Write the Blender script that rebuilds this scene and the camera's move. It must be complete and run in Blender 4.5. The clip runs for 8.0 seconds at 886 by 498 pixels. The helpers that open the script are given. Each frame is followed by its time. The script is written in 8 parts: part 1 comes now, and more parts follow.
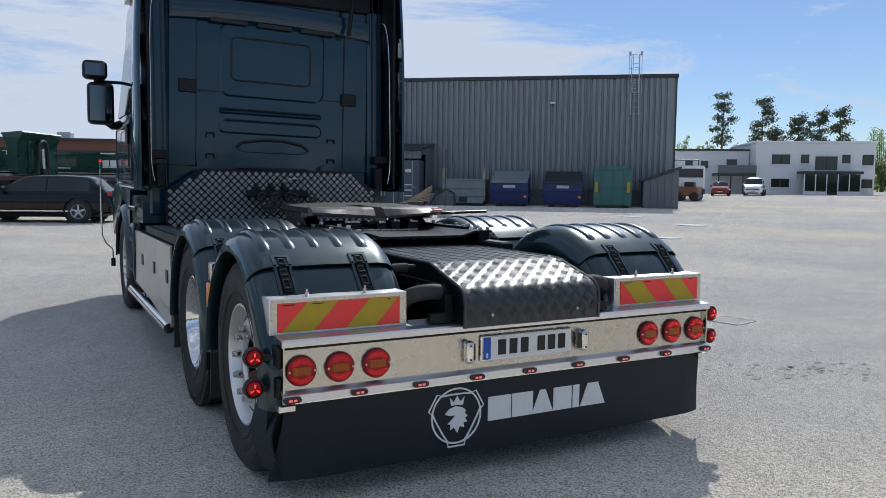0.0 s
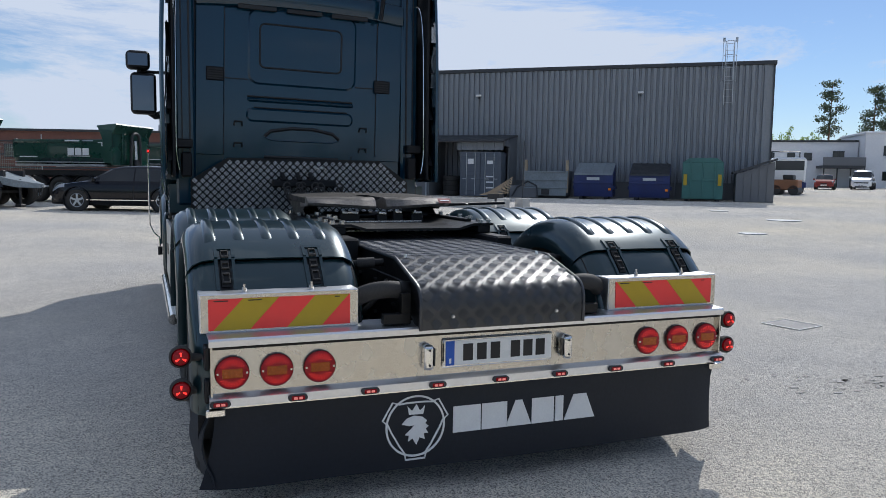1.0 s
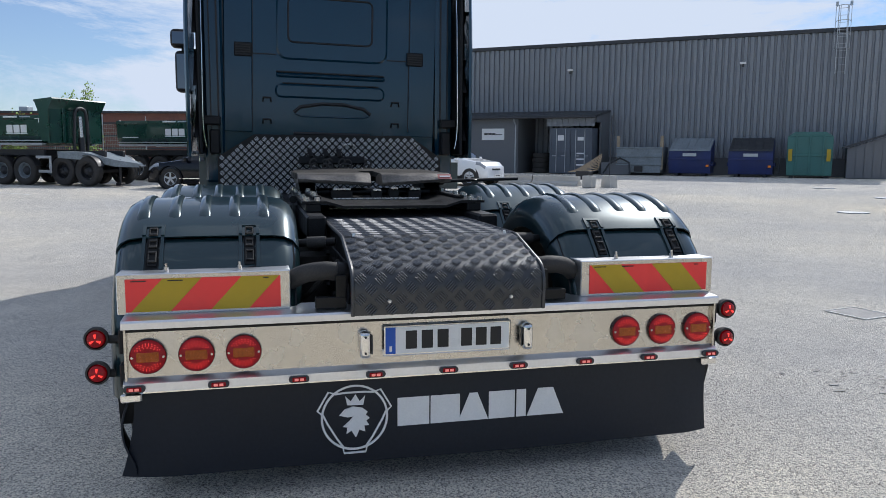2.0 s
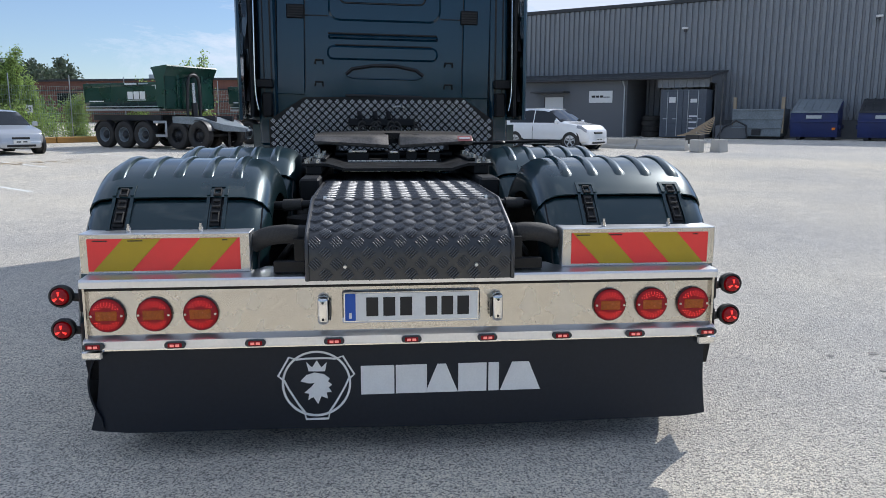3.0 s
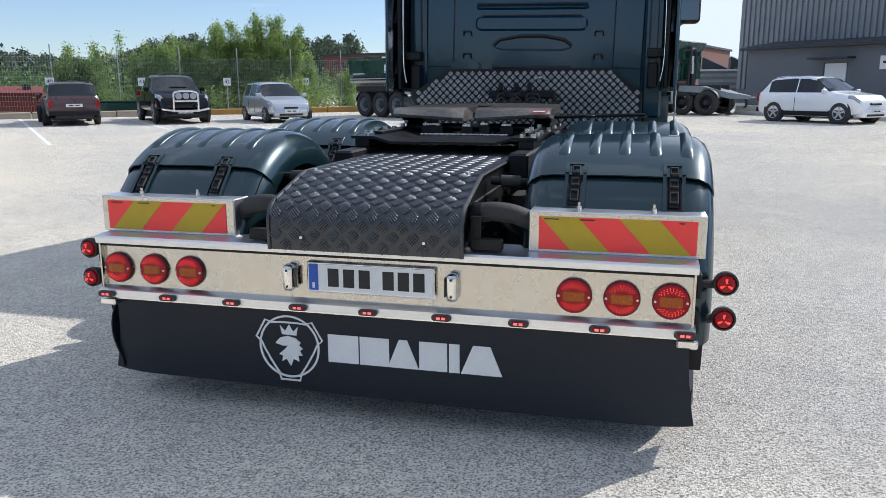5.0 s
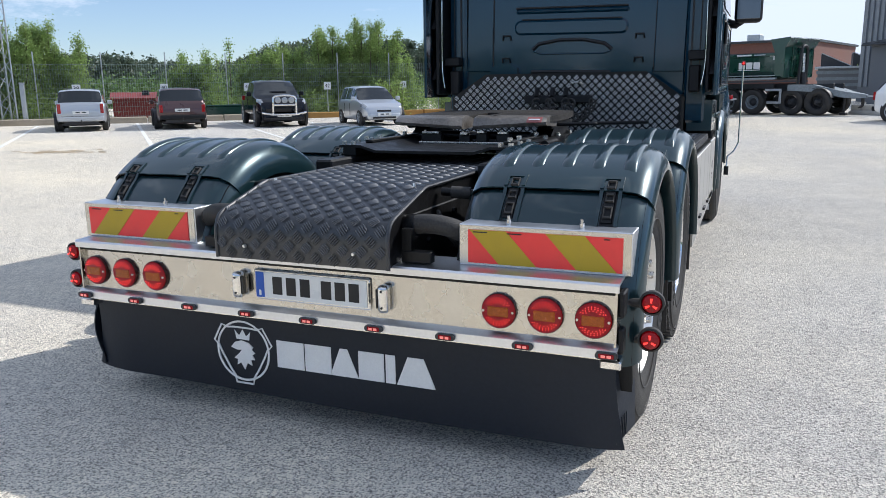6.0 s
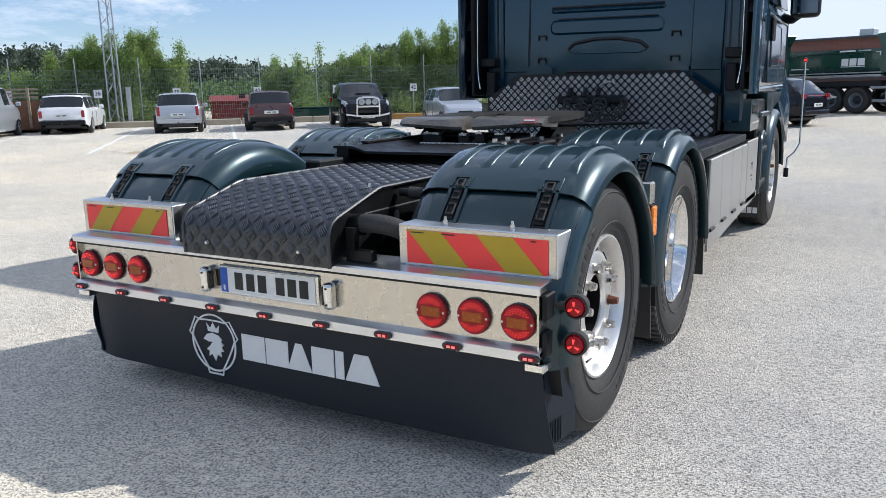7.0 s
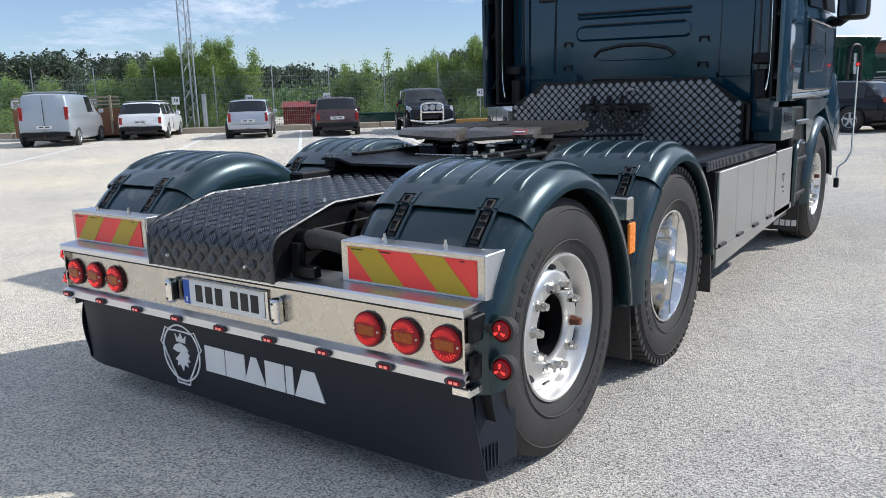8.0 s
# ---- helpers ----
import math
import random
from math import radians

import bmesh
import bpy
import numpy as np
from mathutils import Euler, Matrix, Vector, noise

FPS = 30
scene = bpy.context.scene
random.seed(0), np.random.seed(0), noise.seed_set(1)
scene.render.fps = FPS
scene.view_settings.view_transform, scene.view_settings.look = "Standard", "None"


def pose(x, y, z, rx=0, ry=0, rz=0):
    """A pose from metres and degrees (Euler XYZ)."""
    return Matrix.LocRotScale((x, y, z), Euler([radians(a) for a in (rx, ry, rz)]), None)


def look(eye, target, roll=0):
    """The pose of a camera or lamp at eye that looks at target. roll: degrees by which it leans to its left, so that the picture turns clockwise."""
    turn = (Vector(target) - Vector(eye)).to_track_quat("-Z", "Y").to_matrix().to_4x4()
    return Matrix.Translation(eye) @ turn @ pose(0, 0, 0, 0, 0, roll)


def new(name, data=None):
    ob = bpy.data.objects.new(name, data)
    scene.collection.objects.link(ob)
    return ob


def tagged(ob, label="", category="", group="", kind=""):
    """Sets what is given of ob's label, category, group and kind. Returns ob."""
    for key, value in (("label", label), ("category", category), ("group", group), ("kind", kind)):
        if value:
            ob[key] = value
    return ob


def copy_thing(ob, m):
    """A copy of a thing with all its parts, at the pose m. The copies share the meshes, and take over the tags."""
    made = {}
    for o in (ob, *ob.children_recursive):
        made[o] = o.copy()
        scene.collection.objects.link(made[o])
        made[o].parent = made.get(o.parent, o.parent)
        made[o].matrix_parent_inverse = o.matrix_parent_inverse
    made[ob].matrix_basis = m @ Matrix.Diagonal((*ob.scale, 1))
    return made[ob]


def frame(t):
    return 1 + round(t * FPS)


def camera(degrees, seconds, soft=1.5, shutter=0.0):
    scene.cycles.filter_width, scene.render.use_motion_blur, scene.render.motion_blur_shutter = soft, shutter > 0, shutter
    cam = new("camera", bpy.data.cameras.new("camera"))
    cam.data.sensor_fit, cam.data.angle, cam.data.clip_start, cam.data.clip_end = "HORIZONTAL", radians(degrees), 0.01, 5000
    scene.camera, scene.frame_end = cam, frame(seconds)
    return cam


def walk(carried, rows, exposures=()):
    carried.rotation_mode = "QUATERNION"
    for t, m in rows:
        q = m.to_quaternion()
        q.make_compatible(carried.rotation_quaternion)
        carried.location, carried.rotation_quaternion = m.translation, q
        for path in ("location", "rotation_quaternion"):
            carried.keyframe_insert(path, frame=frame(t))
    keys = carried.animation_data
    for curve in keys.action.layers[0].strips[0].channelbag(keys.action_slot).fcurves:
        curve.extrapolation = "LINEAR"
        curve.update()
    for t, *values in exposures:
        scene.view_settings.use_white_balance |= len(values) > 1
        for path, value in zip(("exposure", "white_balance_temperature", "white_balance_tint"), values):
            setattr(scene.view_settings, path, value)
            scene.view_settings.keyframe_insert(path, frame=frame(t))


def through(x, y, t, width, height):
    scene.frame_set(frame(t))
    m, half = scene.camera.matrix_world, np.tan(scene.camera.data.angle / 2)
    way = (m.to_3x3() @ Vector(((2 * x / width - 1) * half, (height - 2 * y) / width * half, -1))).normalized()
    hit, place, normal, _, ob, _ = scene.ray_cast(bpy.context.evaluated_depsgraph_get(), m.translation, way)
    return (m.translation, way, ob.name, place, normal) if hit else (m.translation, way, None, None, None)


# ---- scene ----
cam = camera(60.4, 8.0, soft=0.5)
PATH = [
    (0, (-2.099, -3.041, 1.397), (-1.156, -1.285, 1.233), 0.6),
    (0.5, (-1.759, -3.028, 1.377), (-0.916, -1.223, 1.202), 0.8),
    (1, (-1.435, -2.984, 1.384), (-0.708, -1.13, 1.197), 0.8),
    (1.5, (-1.075, -2.951, 1.376), (-0.469, -1.057, 1.166), 0.6),
    (3, (-0.147, -2.876, 1.351), (0.04, -0.914, 1.012), 0.1),
    (3.5, (0.149, -2.87, 1.342), (0.167, -0.905, 0.967), 0.1),
    (4, (0.435, -2.805, 1.359), (0.274, -0.852, 0.959), 0.1),
    (4.2, (0.539, -2.786, 1.364), (0.307, -0.841, 0.96), 0.1),
    (5.5, (1.312, -2.648, 1.368), (0.684, -0.794, 0.955), -0.5),
    (6, (1.625, -2.516, 1.401), (0.872, -0.709, 0.993), -0.8),
    (6.5, (1.937, -2.427, 1.409), (1.068, -0.672, 1.004), -1.1),
    (7, (2.16, -2.293, 1.395), (1.184, -0.594, 0.993), -1.3),
    (7.5, (2.354, -2.109, 1.41), (1.287, -0.465, 1.013), -1.5),
    (8, (2.541, -1.971, 1.42), (1.399, -0.376, 1.034), -1.6),
]
STOPS = [(0.0, 0.24, 6250, 10), (1.5, 0.34, 6250, 10), (3.0, 0.56, 6250, 10), (4.0, 0.66, 6250, 10), (5.5, 0.76, 6250, 10), (6.5, 0.74, 6250, 10), (8.0, 0.64, 6250, 10)]
walk(cam, [(t, look(eye, target, roll)) for t, eye, target, roll in PATH], STOPS)

# ---- light: one sun, a sky with thin cloud ----
SUN = Vector((0.9, 0.9, 1.1)).normalized()          # towards the sun
sun = new("sun", bpy.data.lights.new("sun", "SUN"))
sun.data.energy, sun.data.angle, sun.data.color = 2.7, radians(0.6), (1.0, 0.965, 0.91)
sun.matrix_world = look(SUN * 60, (0, 0, 0))

world = bpy.data.worlds.new("sky")
scene.world = world
world.use_nodes = True
wn, wl = world.node_tree.nodes, world.node_tree.links
wn.clear()
w_out, w_bg = wn.new("ShaderNodeOutputWorld"), wn.new("ShaderNodeBackground")
w_sky = wn.new("ShaderNodeTexSky")
w_sky.sky_type, w_sky.sun_disc = "NISHITA", False
w_sky.sun_elevation = math.asin(SUN.z)
w_sky.sun_rotation = math.atan2(SUN.x, SUN.y)
w_sky.air_density, w_sky.dust_density, w_sky.ozone_density = 1.0, 0.0, 2.5
w_co, w_map = wn.new("ShaderNodeTexCoord"), wn.new("ShaderNodeMapping")
w_map.inputs["Scale"].default_value = (1.0, 1.6, 5.0)
w_map.inputs["Rotation"].default_value = (0.0, 0.0, 0.6)
w_map.inputs["Location"].default_value = (0.3, 0.1, 0.0)
w_noise, w_ramp = wn.new("ShaderNodeTexNoise"), wn.new("ShaderNodeValToRGB")
w_noise.inputs["Scale"].default_value, w_noise.inputs["Detail"].default_value = 1.9, 9.0
w_noise.inputs["Roughness"].default_value, w_noise.inputs["Distortion"].default_value = 0.70, 0.4
w_ramp.color_ramp.elements[0].color = (0.12, 0.12, 0.12, 1)
w_ramp.color_ramp.elements[0].position, w_ramp.color_ramp.elements[1].position = 0.515, 0.635
w_mix = wn.new("ShaderNodeMix")
w_mix.data_type = "RGBA"
w_mix.inputs["B"].default_value = (5.2, 5.5, 6.0, 1)
# unseen brighter thin high cloud added towards the zenith, as fill for the shadows
w_sep, w_zenith_fill, w_sum = wn.new("ShaderNodeSeparateXYZ"), wn.new("ShaderNodeMapRange"), wn.new("ShaderNodeMath")
w_zenith_fill.interpolation_type = "SMOOTHSTEP"
w_zenith_fill.inputs["From Min"].default_value, w_zenith_fill.inputs["From Max"].default_value = 0.26, 0.62
w_zenith_fill.inputs["To Min"].default_value, w_zenith_fill.inputs["To Max"].default_value = 0.0, 0.28
w_sum.operation, w_sum.use_clamp = "ADD", True
w_veil = wn.new("ShaderNodeMix")
w_veil.data_type = "RGBA"
w_veil.inputs["A"].default_value, w_veil.inputs["B"].default_value = (5.35, 5.95, 7.0, 1), (8.2, 9.0, 10.3, 1)
wl.new(w_co.outputs["Generated"], w_map.inputs["Vector"])
wl.new(w_co.outputs["Generated"], w_sep.inputs["Vector"])
wl.new(w_sep.outputs["Z"], w_zenith_fill.inputs["Value"])
wl.new(w_map.outputs["Vector"], w_noise.inputs["Vector"])
# a larger bank of cloud stands ahead of the truck
w_dot, w_bank, w_add = wn.new("ShaderNodeVectorMath"), wn.new("ShaderNodeMapRange"), wn.new("ShaderNodeMath")
w_dot.operation, w_add.operation = "DOT_PRODUCT", "ADD"
w_dot.inputs[1].default_value = (0.20, 0.94, 0.27)
w_bank.interpolation_type = "SMOOTHSTEP"
w_bank.inputs["From Min"].default_value, w_bank.inputs["From Max"].default_value = 0.86, 0.985
w_bank.inputs["To Min"].default_value, w_bank.inputs["To Max"].default_value = 0.0, 0.15
wl.new(w_co.outputs["Generated"], w_dot.inputs[0])
wl.new(w_dot.outputs["Value"], w_bank.inputs["Value"])
wl.new(w_noise.outputs["Fac"], w_add.inputs[0])
wl.new(w_bank.outputs["Result"], w_add.inputs[1])
wl.new(w_add.outputs["Value"], w_ramp.inputs["Fac"])
wl.new(w_ramp.outputs["Color"], w_sum.inputs[0])
wl.new(w_zenith_fill.outputs["Result"], w_sum.inputs[1])
wl.new(w_zenith_fill.outputs["Result"], w_veil.inputs["Factor"])
wl.new(w_veil.outputs["Result"], w_mix.inputs["B"])
wl.new(w_sum.outputs["Value"], w_mix.inputs["Factor"])
w_tint = wn.new("ShaderNodeMix")
w_tint.data_type, w_tint.blend_type = "RGBA", "MULTIPLY"
w_tint.inputs["Factor"].default_value = 1.0
w_tint.inputs["B"].default_value = (0.64, 0.70, 0.82, 1)
wl.new(w_sky.outputs["Color"], w_tint.inputs["A"])
wl.new(w_tint.outputs["Result"], w_mix.inputs["A"])
wl.new(w_mix.outputs["Result"], w_bg.inputs["Color"])
w_bg.inputs["Strength"].default_value = 0.094
wl.new(w_bg.outputs["Background"], w_out.inputs["Surface"])


# ---- materials ----
def material(name, base, rough=0.5, metal=0.0, vary=0.12, grain=6.0, fine=90.0, bump=0.0, coat=0.0, random_tone=0.0, rough_vary=0.1, emit=None, emit_strength=0.0, spec=0.5):
    """A principled material in object space: broad stains and fine grain in tone and roughness, with relief."""
    m = bpy.data.materials.new(name)
    m.use_nodes = True
    n, l = m.node_tree.nodes, m.node_tree.links
    b = n["Principled BSDF"]
    co = n.new("ShaderNodeTexCoord")
    broad, small = n.new("ShaderNodeTexNoise"), n.new("ShaderNodeTexNoise")
    broad.inputs["Scale"].default_value, broad.inputs["Detail"].default_value = grain, 5.0
    small.inputs["Scale"].default_value, small.inputs["Detail"].default_value = fine, 3.0
    l.new(co.outputs["Object"], broad.inputs["Vector"])
    l.new(co.outputs["Object"], small.inputs["Vector"])
    add = n.new("ShaderNodeMath")
    add.operation = "ADD"
    l.new(broad.outputs["Fac"], add.inputs[0])
    l.new(small.outputs["Fac"], add.inputs[1])
    tone = n.new("ShaderNodeMapRange")
    tone.inputs["From Min"].default_value, tone.inputs["From Max"].default_value = 0.6, 1.4
    tone.inputs["To Min"].default_value, tone.inputs["To Max"].default_value = 1 - vary, 1 + vary
    l.new(add.outputs["Value"], tone.inputs["Value"])
    last = tone.outputs["Result"]
    if random_tone:
        info, rt, mul = n.new("ShaderNodeObjectInfo"), n.new("ShaderNodeMapRange"), n.new("ShaderNodeMath")
        rt.inputs["To Min"].default_value, rt.inputs["To Max"].default_value = 1 - random_tone, 1 + random_tone
        mul.operation = "MULTIPLY"
        l.new(info.outputs["Random"], rt.inputs["Value"])
        l.new(last, mul.inputs[0])
        l.new(rt.outputs["Result"], mul.inputs[1])
        last = mul.outputs["Value"]
    hue = n.new("ShaderNodeVectorMath")
    hue.operation = "SCALE"
    hue.inputs[0].default_value = base
    l.new(last, hue.inputs["Scale"])
    l.new(hue.outputs["Vector"], b.inputs["Base Color"])
    rr = n.new("ShaderNodeMapRange")
    rr.inputs["From Min"].default_value, rr.inputs["From Max"].default_value = 0.3, 0.7
    rr.inputs["To Min"].default_value, rr.inputs["To Max"].default_value = max(0.02, rough - rough_vary), min(1.0, rough + rough_vary)
    l.new(broad.outputs["Fac"], rr.inputs["Value"])
    l.new(rr.outputs["Result"], b.inputs["Roughness"])
    b.inputs["Metallic"].default_value = metal
    b.inputs["Specular IOR Level"].default_value = spec
    b.inputs["Coat Weight"].default_value, b.inputs["Coat Roughness"].default_value = coat, 0.04
    if bump:
        bp = n.new("ShaderNodeBump")
        bp.inputs["Strength"].default_value, bp.inputs["Distance"].default_value = bump, 0.01
        l.new(small.outputs["Fac"], bp.inputs["Height"])
        l.new(bp.outputs["Normal"], b.inputs["Normal"])
    if emit:
        b.inputs["Emission Color"].default_value = (*emit, 1)
        b.inputs["Emission Strength"].default_value = emit_strength
    return m


def asphalt(name):
    """Worn pale asphalt: stones of many tones in a grey binder, broad stains, oil spots and sandy wash."""
    m = bpy.data.materials.new(name)
    m.use_nodes = True
    n, l = m.node_tree.nodes, m.node_tree.links
    b = n["Principled BSDF"]
    co = n.new("ShaderNodeTexCoord")

    def tex(kind, scale, detail=4.0):
        t = n.new(kind)
        t.inputs["Scale"].default_value = scale
        if "Detail" in t.inputs:
            t.inputs["Detail"].default_value = detail
        l.new(co.outputs["Object"], t.inputs["Vector"])
        return t

    def ramp(src, stops):
        r = n.new("ShaderNodeValToRGB")
        while len(r.color_ramp.elements) < len(stops):
            r.color_ramp.elements.new(0.5)
        for e, (p, c) in zip(r.color_ramp.elements, stops):
            e.position, e.color = p, (*c, 1)
        l.new(src, r.inputs["Fac"])
        return r.outputs["Color"]

    def mix(kind, fac, a, bb):
        x = n.new("ShaderNodeMix")
        x.data_type, x.blend_type = "RGBA", kind
        if isinstance(fac, float):
            x.inputs["Factor"].default_value = fac
        else:
            l.new(fac, x.inputs["Factor"])
        l.new(a, x.inputs["A"])
        l.new(bb, x.inputs["B"])
        return x.outputs["Result"]

    stones, coarse = tex("ShaderNodeTexVoronoi", 135.0), tex("ShaderNodeTexVoronoi", 62.0)
    fine, pits, mid, broad, wash = tex("ShaderNodeTexNoise", 420.0, 2.0), tex("ShaderNodeTexNoise", 95.0, 3.0), tex("ShaderNodeTexNoise", 2.2, 8.0), tex("ShaderNodeTexNoise", 0.25, 6.0), tex("ShaderNodeTexNoise", 0.06, 4.0)
    col = ramp(stones.outputs["Color"], [(0.0, (0.060, 0.057, 0.052)), (0.3, (0.165, 0.157, 0.144)), (0.65, (0.285, 0.271, 0.248)), (1.0, (0.66, 0.63, 0.572))])
    col = mix("MULTIPLY", 0.7, col, ramp(coarse.outputs["Color"], [(0.15, (0.46, 0.46, 0.47)), (0.42, (1.0, 1.0, 1.0)), (0.9, (1.3, 1.29, 1.27))]))
    col = mix("MULTIPLY", 0.9, col, ramp(pits.outputs["Fac"], [(0.34, (0.18, 0.18, 0.185)), (0.43, (1.0, 1.0, 1.0)), (0.7, (1.12, 1.12, 1.11))]))
    col = mix("MULTIPLY", 0.8, col, ramp(fine.outputs["Fac"], [(0.32, (0.70, 0.70, 0.71)), (0.64, (1.20, 1.19, 1.18))]))
    mottle = tex("ShaderNodeTexNoise", 16.0, 7.0)
    col = mix("MULTIPLY", 0.35, col, ramp(mottle.outputs["Fac"], [(0.34, (0.74, 0.74, 0.75)), (0.5, (1.0, 1.0, 1.0)), (0.66, (1.16, 1.15, 1.13))]))
    col = mix("MULTIPLY", 0.4, col, ramp(mid.outputs["Fac"], [(0.3, (0.80, 0.80, 0.81)), (0.7, (1.16, 1.15, 1.13))]))
    col = mix("MULTIPLY", 0.6, col, ramp(broad.outputs["Fac"], [(0.32, (0.80, 0.81, 0.84)), (0.7, (1.18, 1.15, 1.07))]))
    col = mix("MULTIPLY", 0.8, col, ramp(wash.outputs["Fac"], [(0.4, (0.96, 0.96, 0.98)), (0.68, (1.20, 1.13, 0.99))]))
    spots = tex("ShaderNodeTexVoronoi", 3.1)
    col = mix("MULTIPLY", 1.0, col, ramp(spots.outputs["Distance"], [(0.022, (0.22, 0.21, 0.2)), (0.036, (1.0, 1.0, 1.0))]))
    l.new(col, b.inputs["Base Color"])
    b.inputs["Roughness"].default_value = 0.9
    b.inputs["Diffuse Roughness"].default_value = 0.35
    b.inputs["Specular IOR Level"].default_value = 0.12
    bp, bp2 = n.new("ShaderNodeBump"), n.new("ShaderNodeBump")
    bp.inputs["Strength"].default_value, bp.inputs["Distance"].default_value = 0.7, 0.005
    bp2.inputs["Strength"].default_value, bp2.inputs["Distance"].default_value = 0.85, 0.008
    l.new(stones.outputs["Distance"], bp.inputs["Height"])
    l.new(pits.outputs["Fac"], bp2.inputs["Height"])
    l.new(bp2.outputs["Normal"], bp.inputs["Normal"])
    l.new(bp.outputs["Normal"], b.inputs["Normal"])
    return m


M_GROUND = asphalt("yard_asphalt")
M_PAINT = material("dark_green_paint", (0.0085, 0.031, 0.038), 0.31, 0.4, 0.2, 2.0, 400, 0, 0.7, rough_vary=0.05, spec=0.5)
M_CABPAINT = material("dark_teal_cab_paint", (0.0055, 0.033, 0.060), 0.13, 0.1, 0.10, 1.6, 300, 0, 0.55, rough_vary=0.04, spec=0.3)
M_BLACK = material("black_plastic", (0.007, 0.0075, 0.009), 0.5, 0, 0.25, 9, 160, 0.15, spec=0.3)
M_FRAME = material("black_chassis_paint", (0.005, 0.005, 0.0055), 0.42, 0, 0.3, 12, 120, 0.1, spec=0.3)
M_RUBBER = material("tyre_rubber", (0.042, 0.040, 0.038), 0.7, 0, 0.3, 7, 140, 0.2, spec=0.3)
M_RELIEF = material("tyre_relief", (0.020, 0.020, 0.020), 0.6, 0, 0.3, 7, 140, 0.2, spec=0.3)
M_FLAP = material("black_rubber_flap", (0.008, 0.012, 0.020), 0.5, 0, 0.2, 1.4, 60, 0.06, rough_vary=0.08, spec=0.35)
M_TREAD = material("black_chequer_plate", (0.006, 0.008, 0.012), 0.43, 0, 0.25, 10, 140, 0.04, spec=0.9, rough_vary=0.06)
# bars paler than their plate: wear, and sun glints put into the colour
M_TREADBAR = material("worn_chequer_bar", (0.105, 0.109, 0.118), 0.46, 0.6, 0.3, 10, 140, 0.04, spec=0.8, rough_vary=0.06)
# pale base colour carries the ground and sky that the bars mirror
M_CABTREAD = material("chequer_bar_grey", (0.62, 0.63, 0.65), 0.38, 0.4, 0.3, 10, 140, 0.1)
M_CHROME = material("polished_steel", (0.74, 0.73, 0.71), 0.10, 1.0, 0.05, 5, 60, 0.0, rough_vary=0.05)
M_BRUSHED = material("dull_polished_steel", (0.55, 0.525, 0.48), 0.25, 1.0, 0.14, 9, 220, 0.02, rough_vary=0.1)
M_ALU = material("polished_aluminium", (0.78, 0.77, 0.745), 0.40, 1.0, 0.08, 8, 90, 0.02, rough_vary=0.08)
M_LOCKER = material("smooth_steel_panel", (0.56, 0.55, 0.53), 0.42, 1.0, 0.06, 3, 200, 0.0, rough_vary=0.06)
M_TINTMIRROR = material("mirror_glass", (0.12, 0.13, 0.15), 0.03, 1.0, 0.03, 3, 50)
M_SHELF = material("satin_steel", (0.74, 0.75, 0.77), 0.38, 1.0, 0.06, 6, 90, 0.02, rough_vary=0.06)
M_NUT = material("steel_nut", (0.55, 0.53, 0.5), 0.28, 1.0, 0.2, 40, 200)
M_RUST = material("rusty_nut", (0.16, 0.06, 0.035), 0.8, 0.2, 0.3, 60, 200)
M_GREASE = material("greasy_steel", (0.030, 0.027, 0.024), 0.62, 0.0, 0.55, 9, 60, 0.4, rough_vary=0.18, spec=0.2)
M_RAMP = material("worn_steel_ramp", (0.150, 0.136, 0.122), 0.42, 0.4, 0.5, 11, 70, 0.2, rough_vary=0.15, spec=0.4)
M_REDREF = material("red_reflector_sheet", (0.86, 0.045, 0.04), 0.4, 0, 0.05, 20, 400, 0.05)
M_LABELRED = material("faded_red_label", (0.32, 0.10, 0.09), 0.6, 0, 0.2, 30, 200)
M_YELREF = material("yellow_reflector_sheet", (0.44, 0.30, 0.008), 0.4, 0, 0.06, 20, 400, 0.05)
M_REDLENS = material("red_lamp_lens", (0.17, 0.0025, 0.005), 0.12, 0, 0.5, 90, 260, 0.35, 0.2, spec=0.25, emit=(1.0, 0.01, 0.02), emit_strength=0.04)
M_DARKLENS = material("dark_red_lamp_rim", (0.045, 0.008, 0.006), 0.3, 0, 0.2, 60, 200, spec=0.3)
M_AMBERLENS = material("amber_lamp_lens", (0.38, 0.085, 0.008), 0.2, 0, 0.35, 110, 300, 0.4, 0.1, spec=0.3)
M_LED = material("lit_red_led", (0.6, 0.02, 0.02), 0.3, 0, 0.1, 50, 200, emit=(1.0, 0.035, 0.025), emit_strength=1.2)
M_SOFTLED = material("pale_red_led", (0.75, 0.25, 0.22), 0.3, 0, 0.1, 50, 200, emit=(1.0, 0.2, 0.15), emit_strength=0.25)
M_BRIGHT = material("bright_rim_steel", (0.78, 0.77, 0.75), 0.10, 1.0, 0.06, 6, 80, 0.0, rough_vary=0.05)
M_AMBER = material("amber_side_marker", (0.85, 0.22, 0.01), 0.25, 0, 0.05, 50, 200)
M_WHITE = material("white_vinyl", (0.74, 0.74, 0.73), 0.5, 0, 0.06, 12, 150)
M_PLATE = material("plate_white", (0.74, 0.74, 0.72), 0.35, 0, 0.05, 12, 150)
M_BLUE = material("plate_blue", (0.012, 0.085, 0.42), 0.4, 0, 0.05)
M_INK = material("black_ink", (0.008, 0.008, 0.009), 0.5)
M_CLADDING = material("grey_steel_cladding", (0.20, 0.217, 0.238), 0.5, 0.1, 0.12, 0.5, 9, 0, rough_vary=0.08)
M_LEANTO = material("grey_painted_board", (0.13, 0.137, 0.148), 0.6, 0, 0.1, 0.8, 20)
